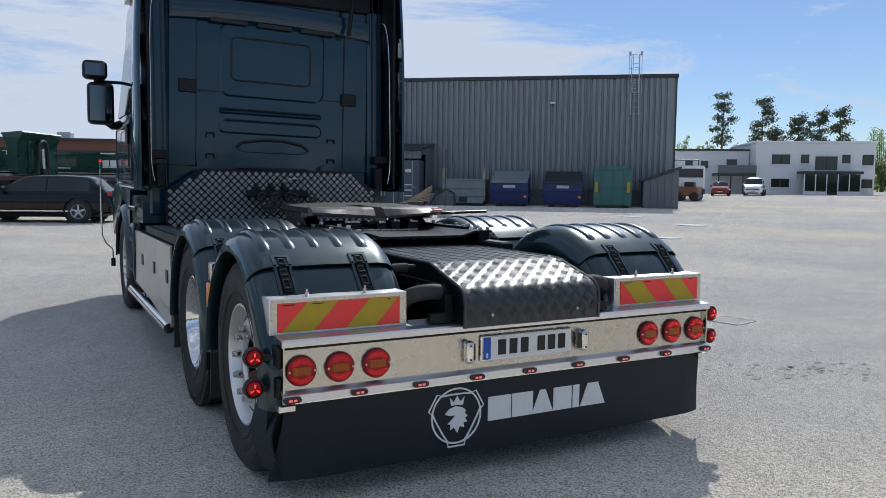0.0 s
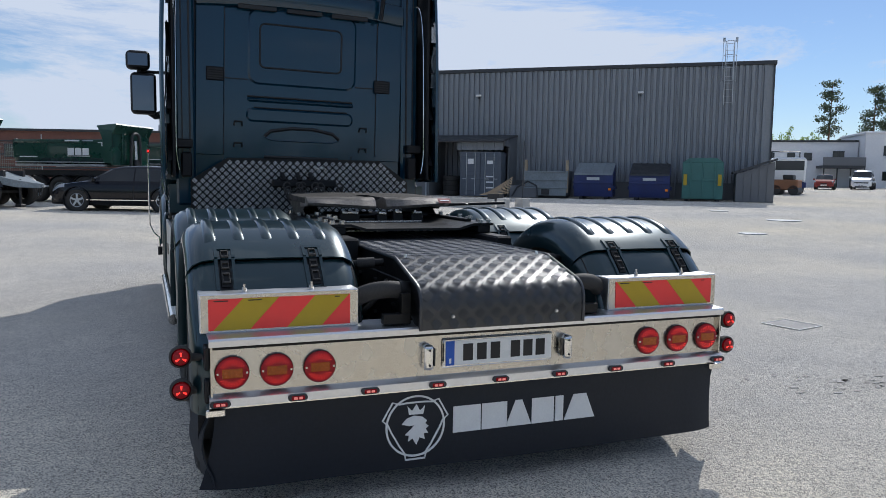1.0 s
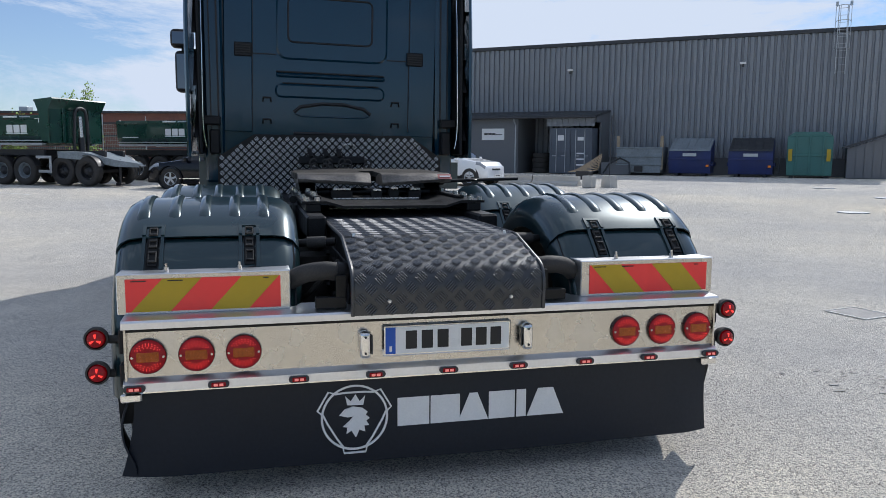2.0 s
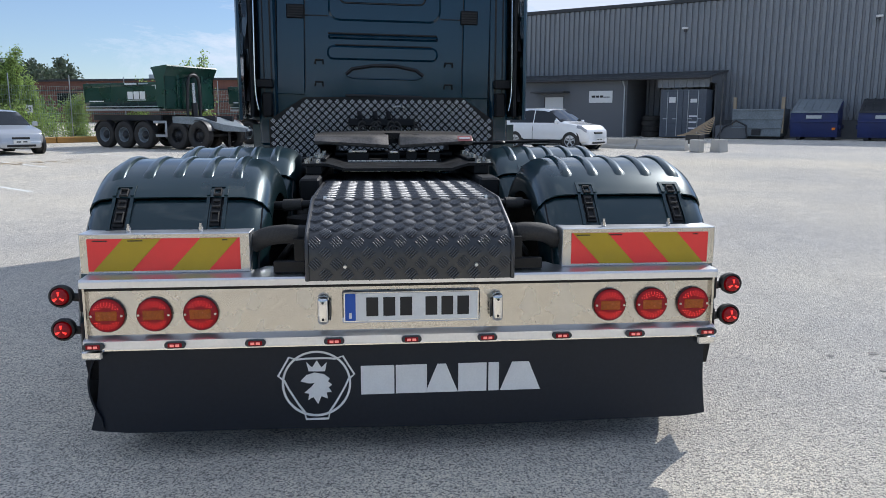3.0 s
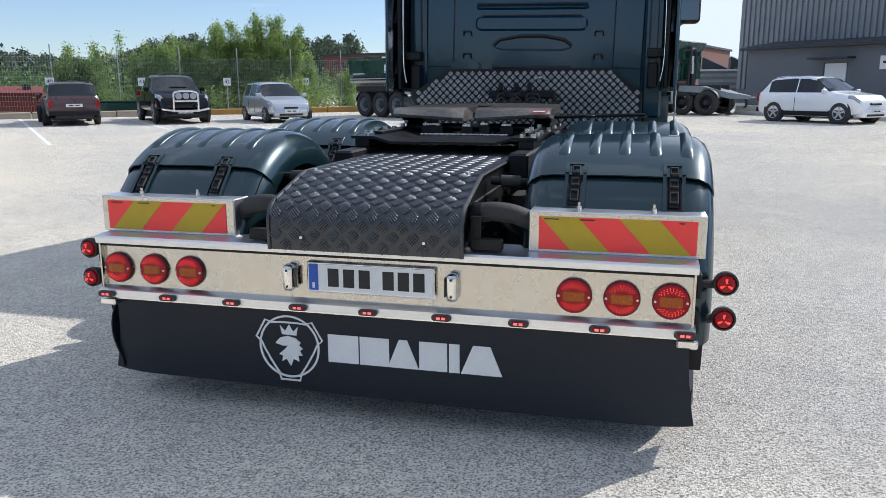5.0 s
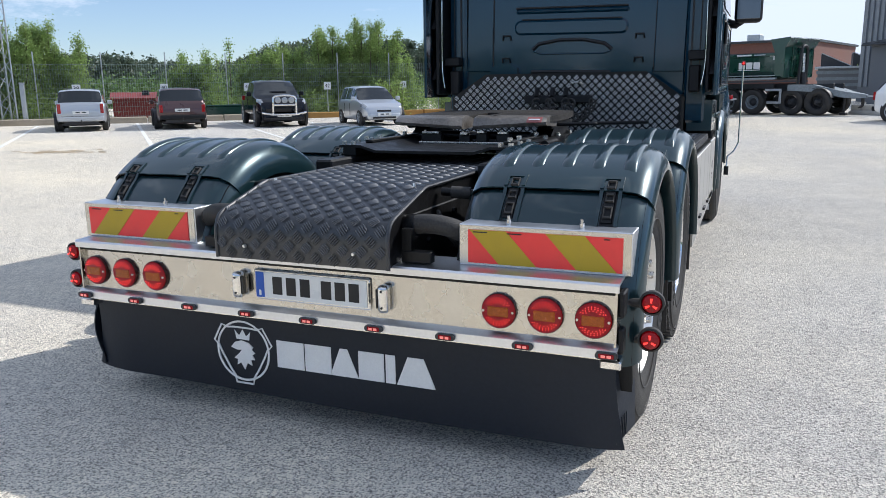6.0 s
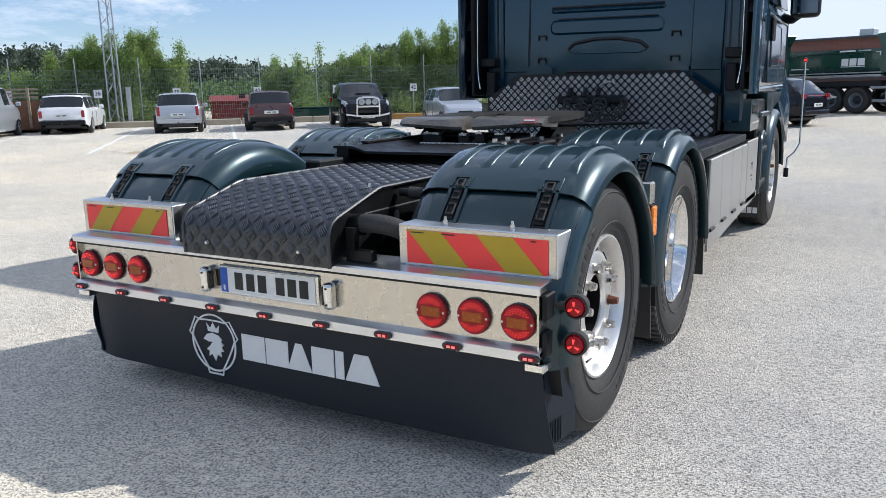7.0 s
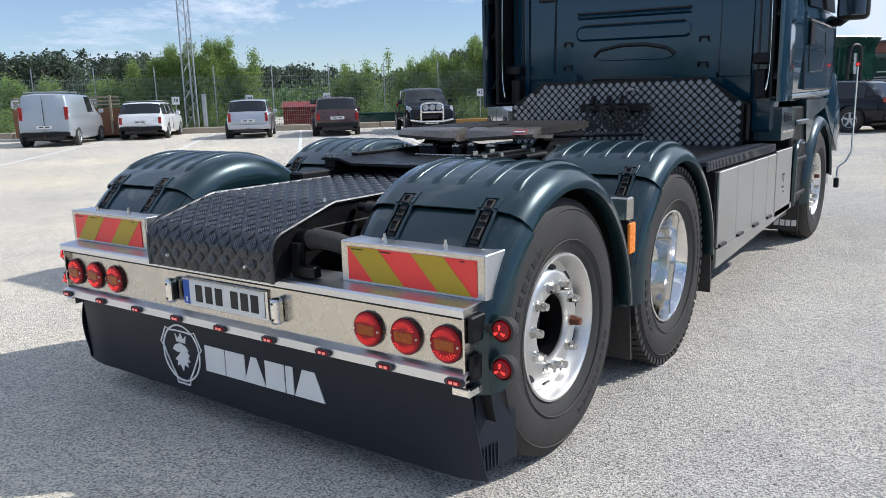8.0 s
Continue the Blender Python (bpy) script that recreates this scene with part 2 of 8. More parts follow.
M_DARKSTEEL = material("dark_steel", (0.05, 0.053, 0.058), 0.5, 0.5, 0.2, 2, 40)
M_CONTAINER = material("container_grey_blue", (0.085, 0.10, 0.125), 0.5, 0.1, 0.2, 1.5, 30)
M_BINBLUE = material("blue_skip_paint", (0.012, 0.025, 0.115), 0.45, 0, 0.3, 1.8, 20)
M_BINGREEN = material("green_skip_paint", (0.045, 0.15, 0.135), 0.5, 0, 0.25, 1.5, 20)
M_BINGREY = material("worn_grey_skip_paint", (0.20, 0.23, 0.25), 0.6, 0.1, 0.3, 1.8, 14)
M_RUSTY = material("rust_brown_steel", (0.26, 0.13, 0.075), 0.8, 0.1, 0.3, 2.0, 18)
M_CONCRETE = material("pale_concrete", (0.42, 0.41, 0.385), 0.85, 0, 0.15, 2.5, 40, 0.2)
M_KERB = material("weathered_beige_kerb", (0.36, 0.31, 0.24), 0.9, 0, 0.25, 2.5, 40, 0.2)
M_LINE = material("worn_white_paint", (0.74, 0.73, 0.69), 0.8, 0, 0.25, 8, 60)
M_WOOD = material("weathered_wood", (0.34, 0.27, 0.19), 0.8, 0, 0.3, 4, 60, 0.2)
M_BRICKWALL = material("brown_brick_facade", (0.17, 0.075, 0.055), 0.8, 0, 0.2, 0.4, 5)
M_BARNRED = material("barn_red_wall", (0.20, 0.03, 0.026), 0.75, 0, 0.15, 0.6, 8)
M_RENDER = material("white_rendered_wall", (0.70, 0.71, 0.73), 0.8, 0, 0.06, 0.3, 5)
M_GLASSDARK = material("dark_window_glass", (0.016, 0.019, 0.022), 0.05, 0, 0.1, 1, 20, 0, 0, rough_vary=0.02, spec=0.55)
M_GALV = material("galvanised_steel", (0.45, 0.47, 0.49), 0.45, 0.8, 0.15, 6, 60)
M_FENCE = material("green_fence_wire", (0.24, 0.30, 0.27), 0.5, 0.1, 0.15, 6, 60)
M_TRAILERGREEN = material("trailer_dark_green", (0.004, 0.042, 0.028), 0.3, 0, 0.2, 1.2, 30, 0, 0.5)
M_TRAILERBLACK = material("trailer_chassis_black", (0.018, 0.018, 0.02), 0.5, 0, 0.3, 4, 40)
M_SILVERCAR = material("silver_car_paint", (0.46, 0.48, 0.51), 0.3, 0.5, 0.03, 3, 200, 0, 0.8, rough_vary=0.01)
M_WHITECAR = material("white_car_paint", (0.78, 0.79, 0.80), 0.25, 0, 0.04, 3, 200, 0, 0.8, rough_vary=0.04)
M_MAROONCAR = material("maroon_brown_car_paint", (0.075, 0.035, 0.034), 0.3, 0.3, 0.1, 3, 200, 0, 0.7, rough_vary=0.04)
M_BLACKCAR = material("black_car_paint", (0.005, 0.006, 0.010), 0.12, 0.0, 0.1, 3, 200, 0, 0.1, rough_vary=0.03, spec=0.28)
M_GREYVAN = material("grey_van_paint", (0.42, 0.45, 0.48), 0.3, 0.4, 0.03, 3, 200, 0, 0.8, rough_vary=0.01)


def foliage(name, base, through, vary=0.35, low=0.55, high=1.5):
    """Leaves that let some light through; tone changes from clump to clump."""
    m = material(name, base, 0.55, 0, vary, 0.8, 3)
    n, l = m.node_tree.nodes, m.node_tree.links
    b, out = n["Principled BSDF"], n["Material Output"]
    tr, mx = n.new("ShaderNodeBsdfTranslucent"), n.new("ShaderNodeMixShader")
    geo, rr, hue = n.new("ShaderNodeNewGeometry"), n.new("ShaderNodeMapRange"), n.new("ShaderNodeHueSaturation")
    rr.inputs["To Min"].default_value, rr.inputs["To Max"].default_value = low, high
    src = b.inputs["Base Color"].links[0].from_socket
    l.new(geo.outputs["Random Per Island"], rr.inputs["Value"])
    l.new(rr.outputs["Result"], hue.inputs["Value"])
    l.new(src, hue.inputs["Color"])
    l.new(hue.outputs["Color"], b.inputs["Base Color"])
    l.new(hue.outputs["Color"], tr.inputs["Color"])
    mx.inputs["Fac"].default_value = through
    l.new(b.outputs["BSDF"], mx.inputs[1])
    l.new(tr.outputs["BSDF"], mx.inputs[2])
    l.new(mx.outputs["Shader"], out.inputs["Surface"])
    return m


M_LEAF = foliage("spring_leaf", (0.25, 0.345, 0.11), 0.60, 0.3, 0.68, 1.4)
M_LEAFDARK = foliage("dark_leaf", (0.10, 0.165, 0.05), 0.4)
# needle green is lightened so that distance haze sits in the base colour
M_PINE = foliage("pine_needles", (0.085, 0.115, 0.072), 0.35, 0.3, 0.75, 1.3)
M_BARK = material("grey_brown_bark", (0.10, 0.075, 0.055), 0.9, 0, 0.3, 3, 30, 0.3)
M_PINEBARK = material("pine_bark", (0.17, 0.095, 0.06), 0.9, 0, 0.3, 2, 20, 0.3)
M_ORANGE = material("ochre_gravel_edge", (0.36, 0.20, 0.06), 0.9, 0, 0.25, 1.5, 30, 0.2)
M_REDLAMPCAR = material("car_tail_lens", (0.30, 0.008, 0.01), 0.2, 0, 0.1, 9, 40, 0, 0.5)
M_HEADLAMP = material("car_head_lens", (0.36, 0.37, 0.38), 0.08, 0.3, 0.3, 20, 90, 0, 0.5)
M_SAND = material("sand_wash", (0.46, 0.35, 0.22), 0.95, 0, 0.3, 3, 60)
M_DRAIN = material("worn_iron_cover", (0.15, 0.15, 0.15), 0.7, 0.2, 0.25, 9, 90, 0.3)


# ---- mesh helpers ----
def finish(name, bm, mat, angle=32.0):
    me = bpy.data.meshes.new(name)
    bm.normal_update()
    bm.to_mesh(me)
    bm.free()
    me.polygons.foreach_set("use_smooth", [True] * len(me.polygons))
    me.set_sharp_from_angle(angle=radians(angle))
    for m in (mat if isinstance(mat, (list, tuple)) else [mat]):
        me.materials.append(m)
    return me


def part(name, bm, mat, parent=None, label="", angle=32.0, at=None):
    """One mesh object made of bm, under a thing or a part."""
    ob = new(name, finish(name, bm, mat, angle))
    if parent is not None:
        ob.parent = parent
    if at is not None:
        ob.matrix_basis = at
    return tagged(ob, label)


def share(ob, m, parent=None):
    """Another object on the same mesh."""
    o = new(ob.name.split(".")[0], ob.data)
    o.parent = parent if parent is not None else ob.parent
    o.matrix_basis = m
    if "label" in ob:
        o["label"] = ob["label"]
    return o


def thing(name, label, category, m=None, group="", kind=""):
    e = new(name)
    e.empty_display_size = 0.2
    if m is not None:
        e.matrix_basis = m
    return tagged(e, label, category, group, kind)


def box(bm, x0, x1, y0, y1, z0, z1, bevel=0.0, m=None, seg=1):
    vs = [bm.verts.new(p) for p in ((x0, y0, z0), (x1, y0, z0), (x1, y1, z0), (x0, y1, z0), (x0, y0, z1), (x1, y0, z1), (x1, y1, z1), (x0, y1, z1))]
    fs = [bm.faces.new([vs[i] for i in q]) for q in ((3, 2, 1, 0), (4, 5, 6, 7), (0, 1, 5, 4), (1, 2, 6, 5), (2, 3, 7, 6), (3, 0, 4, 7))]
    if bevel:
        es = list({e for f in fs for e in f.edges})
        r = bmesh.ops.bevel(bm, geom=es, offset=bevel, segments=seg, affect="EDGES", profile=0.5)
        vs = list({v for f in r["faces"] for v in f.verts} | {v for v in vs if v.is_valid})
    if m is not None:
        bmesh.ops.transform(bm, matrix=m, verts=vs)
    return bm


def B(*a, **k):
    return box(bmesh.new(), *a, **k)


def rod(bm, p0, p1, r0, r1=None, seg=12, cap=True):
    """A round bar from p0 to p1."""
    p0, p1 = Vector(p0), Vector(p1)
    r1 = r0 if r1 is None else r1
    q = (p1 - p0).to_track_quat("Z", "Y").to_matrix()
    rings = []
    for p, r in ((p0, r0), (p1, r1)):
        rings.append([bm.verts.new(p + q @ Vector((r * math.cos(a), r * math.sin(a), 0))) for a in (2 * math.pi * k / seg for k in range(seg))])
    for k in range(seg):
        bm.faces.new((rings[0][k], rings[0][(k + 1) % seg], rings[1][(k + 1) % seg], rings[1][k]))
    if cap:
        bm.faces.new(rings[0][::-1])
        bm.faces.new(rings[1])
    return bm


def tube(bm, pts, r, seg=10, cap=True):
    """A round bar along a smooth line through pts; r: one radius, or one for each point."""
    pts = [Vector(p) for p in pts]
    rs = r if isinstance(r, (list, tuple)) else [r] * len(pts)
    prev, up = None, Vector((0, 0, 1))
    rings = []
    for i, p in enumerate(pts):
        d = (pts[min(i + 1, len(pts) - 1)] - pts[max(i - 1, 0)]).normalized()
        if prev is None:
            up = d.orthogonal().normalized()
        else:
            up = (up - d * up.dot(d)).normalized()
        prev = d
        s = d.cross(up)
        rings.append([bm.verts.new(p + (up * math.cos(a) + s * math.sin(a)) * rs[i]) for a in (2 * math.pi * k / seg for k in range(seg))])
    for a, b in zip(rings, rings[1:]):
        for k in range(seg):
            bm.faces.new((a[k], a[(k + 1) % seg], b[(k + 1) % seg], b[k]))
    if cap:
        bm.faces.new(rings[0][::-1])
        bm.faces.new(rings[-1])
    return bm


def curve_points(pts, n=6):
    """A smooth line (Catmull-Rom) through pts."""
    pts = [Vector(p) for p in pts]
    out = []
    for i in range(len(pts) - 1):
        a, b, c, d = pts[max(i - 1, 0)], pts[i], pts[i + 1], pts[min(i + 2, len(pts) - 1)]
        for k in range(n):
            t = k / n
            out.append(0.5 * ((2 * b) + (c - a) * t + (2 * a - 5 * b + 4 * c - d) * t * t + (3 * b - a - 3 * c + d) * t ** 3))
    return out + [pts[-1]]


def prism(bm, poly, lo, hi, axis="x", m=None):
    """A polygon (pairs of the two other axes, in order) drawn out along axis from lo to hi."""
    def at(u, v, w):
        return {"x": (w, u, v), "y": (u, w, v), "z": (u, v, w)}[axis]
    a = [bm.verts.new(at(u, v, lo)) for u, v in poly]
    b = [bm.verts.new(at(u, v, hi)) for u, v in poly]
    n = len(poly)
    bm.faces.new(a[::-1])
    bm.faces.new(b)
    for i in range(n):
        bm.faces.new((a[i], a[(i + 1) % n], b[(i + 1) % n], b[i]))
    bmesh.ops.recalc_face_normals(bm, faces=bm.faces[:])
    if m is not None:
        bmesh.ops.transform(bm, matrix=m, verts=a + b)
    return bm


def grid(bm, rows, close_u=False, close_v=False):
    """Faces over rows of points."""
    vs = [[bm.verts.new(p) for p in r] for r in rows]
    nu, nv = len(vs), len(vs[0])
    for i in range(nu if close_u else nu - 1):
        for j in range(nv if close_v else nv - 1):
            bm.faces.new((vs[i][j], vs[i][(j + 1) % nv], vs[(i + 1) % nu][(j + 1) % nv], vs[(i + 1) % nu][j]))
    return vs


def lathe(bm, profile, seg=48, axis="x", centre=(0, 0, 0), close=False):
    """Turn a profile of (along, radius) round the axis."""
    c = Vector(centre)
    rows = []
    for k in range(seg):
        a = 2 * math.pi * k / seg
        rows.append([c + Vector({"x": (u, r * math.cos(a), r * math.sin(a)), "y": (r * math.cos(a), u, r * math.sin(a)), "z": (r * math.cos(a), r * math.sin(a), u)}[axis]) for u, r in profile])
    grid(bm, rows, close_u=True, close_v=close)
    bmesh.ops.recalc_face_normals(bm, faces=bm.faces[:])
    return bm


def solid(bm, thick):
    """Give a sheet its thickness."""
    bmesh.ops.recalc_face_normals(bm, faces=bm.faces[:])
    bmesh.ops.solidify(bm, geom=bm.faces[:] + bm.edges[:] + bm.verts[:], thickness=thick)
    return bm


def soft(t):
    return t * t * (3 - 2 * t)


def rise(x, y):
    """Height of the yard, which climbs gently away from the truck."""
    d = max(0.0, math.hypot(x, y) - 12.0)
    return 0.0115 * d * d / (d + 4.0)


# ---- the yard ----
def build_ground():
    bm = bmesh.new()
    radii = [0.0, 1.5, 3, 4.5, 6, 8, 10, 12, 14, 16, 18, 20, 23, 26, 29, 32, 36, 40, 45, 50, 56, 63, 71, 80, 90, 102, 116, 132, 150, 220, 400, 900, 2500]
    seg = 96
    rows = []
    for r in radii[1:]:
        row = []
        for k in range(seg):
            a = 2 * math.pi * k / seg
            x, y = r * math.cos(a), r * math.sin(a)
            q = min(r, 120.0) / r
            row.append((x, y, rise(x * q, y * q)))
        rows.append(row)
    vs = grid(bm, rows, close_v=True)
    c = bm.verts.new((0, 0, 0))
    for k in range(seg):
        bm.faces.new((c, vs[0][k], vs[0][(k + 1) % seg]))
    bmesh.ops.recalc_face_normals(bm, faces=bm.faces[:])
    g = part("ground", bm, M_GROUND, angle=60)
    tagged(g, "worn pale grey asphalt yard with stains and loose grit", "ground", kind="structure")
    if g.data.polygons[0].normal.z < 0:
        g.data.flip_normals()


build_ground()


def on_yard(x, y, deg=0.0, dz=0.0):
    return pose(x, y, rise(x, y) + dz, 0, 0, deg)


# ---- the big grey hall: local x along its wall, y into it ----
HALL = pose(17.6, 41.06, 0.28, 0, 0, math.degrees(math.atan2(-0.631, 0.776)))
HALL_L, HALL_R, HALL_H = -14.0, 17.3, 7.55


def build_hall():
    hall = thing("warehouse", "large grey industrial hall with ribbed steel cladding", "warehouse", HALL)
    bm = bmesh.new()
    pitch, deep = 0.33, 0.10
    n = int((HALL_R - HALL_L) / pitch)
    line = []
    for i in range(n):
        s = HALL_L + i * pitch
        line += [(s, 0.0), (s + 0.09, 0.0), (s + 0.125, -deep), (s + 0.295, -deep)]
    line.append((HALL_R, 0.0))
    for (a, b), (c, d) in zip(line, line[1:]):
        v = [bm.verts.new(p) for p in ((a, b, 1.0), (c, d, 1.0), (c, d, HALL_H), (a, b, HALL_H))]
        bm.faces.new(v)
    bmesh.ops.remove_doubles(bm, verts=bm.verts[:], dist=0.001)
    part("cladding", bm, M_CLADDING, hall, "ribbed grey steel cladding", angle=10)
    bm = B(HALL_L, HALL_R, 0.02, 26.0, -0.6, HALL_H - 0.02)
    part("wall", bm, M_CLADDING, hall)
    part("plinth", B(HALL_L, HALL_R, -0.04, 0.016, -0.6, 1.0), M_LEANTO, hall, "dark grey plinth")
    part("roof_edge", B(HALL_L - 0.1, HALL_R + 0.12, -0.16, 26.2, HALL_H, HALL_H + 0.22, 0.02), M_DARKSTEEL, hall, "dark steel roof edging")
    part("corner_trim", B(HALL_R, HALL_R + 0.05, -0.10, 0.2, 0.9, HALL_H), M_DARKSTEEL, hall)
    part("downpipe", rod(bmesh.new(), (12.3, -0.12, 0.2), (12.3, -0.12, HALL_H - 0.1), 0.05, seg=8), M_CLADDING, hall)
    for s in (0.5, 10.2):
        lamp = part("wall_lamp", B(s - 0.16, s + 0.16, -0.25, -0.06, 6.1, 6.22, 0.02), M_WHITE, hall, "small white wall lamp")
        part("bracket", B(s - 0.05, s + 0.05, -0.2, -0.055, 5.95, 6.1), M_DARKSTEEL, lamp)
    # roof ladder with a cage at the top
    lad = part("ladder", B(14.7, 14.74, -0.2, -0.16, 5.4, HALL_H + 1.3), M_GALV, hall, "galvanised roof ladder with safety hoops")
    part("rail", B(15.16, 15.2, -0.2, -0.16, 5.4, HALL_H + 1.3), M_GALV, lad)
    for k in range(10):
        z = 5.5 + 0.36 * k
        part("rung", rod(bmesh.new(), (14.72, -0.18, z), (15.18, -0.18, z), 0.012, seg=6), M_GALV, lad)
    for k, z in enumerate((HALL_H - 0.9, HALL_H - 0.2, HALL_H + 0.5, HALL_H + 1.25)):
        pts = [(14.95 + 0.36 * math.cos(a), -0.2 - 0.62 * math.sin(a), z) for a in (math.pi * i / 10 for i in range(11))]
        part("hoop", tube(bmesh.new(), pts, 0.018, 6), M_GALV, lad)
    for a in (0.0, 0.35, 0.65, 1.0):
        q = math.pi * a
        x, y = 14.95 + 0.36 * math.cos(q), -0.2 - 0.62 * math.sin(q)
        part("stay", rod(bmesh.new(), (x, y, HALL_H - 0.9), (x, y, HALL_H + 1.25), 0.014, seg=6), M_GALV, lad)
    for k in (14.62, 15.28):
        part("beacon", rod(bmesh.new(), (k, -0.3, HALL_H + 1.28), (k, -0.3, HALL_H + 1.5), 0.07, seg=8), M_GALV, lad)
    return hall


build_hall()


def build_leanto():
    """The low annex along the hall, open at one end for a container."""
    lt = thing("annex", "low dark grey annex with a shallow roof along the hall", "annex", HALL)
    f, e, top = -3.3, -11.2, 3.30
    # front wall with the door's opening cut out
    for a, b, z0, z1 in ((e, -6.75, -0.6, top), (-5.5, -1.62, -0.6, top), (-6.75, -5.5, 2.32, top)):
        part("wall", B(a, b, f, f + 0.18, z0, z1), M_LEANTO, lt)
    part("side_wall", B(e, e + 0.18, f + 0.18, -0.06, -0.6, top + 0.1), M_LEANTO, lt)
    part("partition", B(-1.80, -1.62, f + 0.18, -0.06, -0.6, top + 0.1), M_LEANTO, lt)
    bm = bmesh.new()
    prism(bm, [(f + 0.1, 2.95), (-0.06, 2.95), (-0.06, 3.63), (f + 0.1, 3.22)], 2.86, 2.96, "x")
    part("gable", bm, M_LEANTO, lt)
    part("gable_lower", B(2.86, 2.96, f + 1.2, -0.06, -0.6, 2.95), M_LEANTO, lt)
    bm = bmesh.new()
    prism(bm, [(f - 0.35, 3.20), (f - 0.35, 3.31), (-0.06, 3.75), (-0.06, 3.64)], e - 0.3, 3.02, "x")
    part("roof", bm, M_DARKSTEEL, lt, "shallow dark sheet roof")
    part("gutter", tube(bmesh.new(), [(e - 0.3, f - 0.42, 3.2), (3.0, f - 0.42, 3.2)], 0.06, 8), M_DARKSTEEL, lt)
    part("downpipe", tube(bmesh.new(), [(-1.75, f - 0.42, 3.15), (-1.75, f - 0.28, 2.95), (-1.75, f - 0.08, 2.8), (-1.75, f - 0.08, -0.2)], 0.045, 8), M_GALV, lt)
    bm = bmesh.new()
    for k in range(8):
        s = 0.2 + 0.33 * k
        box(bm, s, s + 0.16, f - 0.02, f + 0.04, 2.72, 3.24)
    box(bm, 0.1, 2.86, f + 0.02, f + 0.06, 2.72, 3.24)
    part("fascia", bm, M_CLADDING, lt, "ribbed strip above the container")
    door = part("door", B(-6.70, -5.55, f + 0.03, f + 0.09, -0.2, 2.3), M_WHITE, lt, "pale grey steel door")
    part("door_handle", B(-5.68, -5.62, f - 0.03, f + 0.03, 0.95, 1.1, 0.01), M_DARKSTEEL, door)
    part("canopy", B(-7.25, -5.1, f - 0.9, f - 0.003, 2.52, 2.62, 0.02), M_DARKSTEEL, lt, "small canopy over the door")
    sign = part("wall_sign", B(-3.88, -2.47, f - 0.05, f - 0.003, 1.95, 2.62, 0.01), M_WHITE, lt, "white company sign with dark lettering")
    for k, (a, b) in enumerate(((-3.72, -3.5), (-3.46, -3.26), (-3.22, -3.02))):
        part("sign_bar", B(a, b, f - 0.056, f - 0.05, 2.24, 2.36), M_INK, sign)
    part("sign_bar", B(-3.0, -2.6, f - 0.056, f - 0.05, 2.24, 2.29), M_DARKSTEEL, sign)
    part("inner_floor", B(-1.6, 2.84, f + 0.2, -0.1, -0.4, -0.02), M_CONCRETE, lt)


build_leanto()


# ---- far buildings ----
def build_white_building():
    m = pose(73.0, 58.0, 0.8, 0, 0, math.degrees(math.atan2(-0.587, 0.81)))
    w = thing("office_building", "white rendered two-storey office building with flat roof", "building", m)
    part("main_wall", B(-0.9, 12.2, 0, 11, -0.5, 6.0), M_RENDER, w)
    part("roof", B(-1.05, 12.35, -0.15, 11.2, 6.0, 6.25, 0.03), M_RENDER, w)
    part("side_wing", B(-11.5, -1.0, 2.5, 11, -0.5, 5.2), M_RENDER, w)
    part("wing_roof", B(-11.6, -1.0, 2.35, 11.1, 5.2, 5.42), M_DARKSTEEL, w)
    part("deck", B(-5.3, -1.02, -1.0, 2.4, 2.2, 2.5), M_DARKSTEEL, w, "raised steel deck")
    part("deck_rail", B(-5.3, -1.02, -1.05, -0.98, 2.5, 3.4), M_LEANTO, w)
    for k in range(4):
        part("deck_post", B(-5.2 + 1.35 * k, -5.08 + 1.35 * k, -0.9, -0.78, -0.5, 2.2), M_DARKSTEEL, w)

    def window(x0, x1, z0, z1, y=0.0, n=2):
        fr = part("window", B(x0, x1, y - 0.06, y - 0.004, z0, z1), M_DARKSTEEL, w)
        step = (x1 - x0) / n
        for i in range(n):
            part("pane", B(x0 + i * step + 0.07, x0 + (i + 1) * step - 0.07, y - 0.08, y - 0.062, z0 + 0.07, z1 - 0.07), M_GLASSDARK, fr)
        part("sill", B(x0 - 0.1, x1 + 0.1, y - 0.2, y - 0.062, z0 - 0.08, z0), M_RENDER, fr)
    for x0, x1, z0, z1, n in ((0.9, 2.9, 3.6, 4.7, 2), (4.1, 5.0, 3.7, 4.7, 1), (5.7, 8.1, 2.9, 4.5, 2), (8.6, 9.5, 3.7, 4.7, 1), (10.8, 12.0, 3.5, 4.7, 2), (0.9, 2.9, 0.9, 1.9, 2), (10.6, 12.0, 0.9, 1.9, 2)):
        window(x0, x1, z0, z1, 0.0, n)
    for x0 in (-10.6, -8.4, -6.6):
        window(x0, x0 + 0.85, 3.1, 4.0, 2.5, 1)
    window(-3.6, -2.4, 3.0, 4.2, 2.5, 2)
    porch = part("porch", B(3.7, 10.2, -2.2, -0.01, 2.45, 2.75, 0.03), M_DARKSTEEL, w, "glazed entrance porch with dark roof")
    for k in range(6):
        x = 3.9 + 1.2 * k
        part("post", B(x, x + 0.1, -2.1, -2.0, -0.3, 2.45), M_RENDER, porch)
        if k < 5:
            part("pane", B(x + 0.12, x + 1.18, -2.07, -2.03, 0.5 if k != 2 else -0.2, 2.4), M_GLASSDARK, porch)
            part("parapet", B(x + 0.1, x + 1.2, -2.12, -2.0, -0.4, 0.45 if k != 2 else -0.25), M_RENDER, porch)


build_white_building()


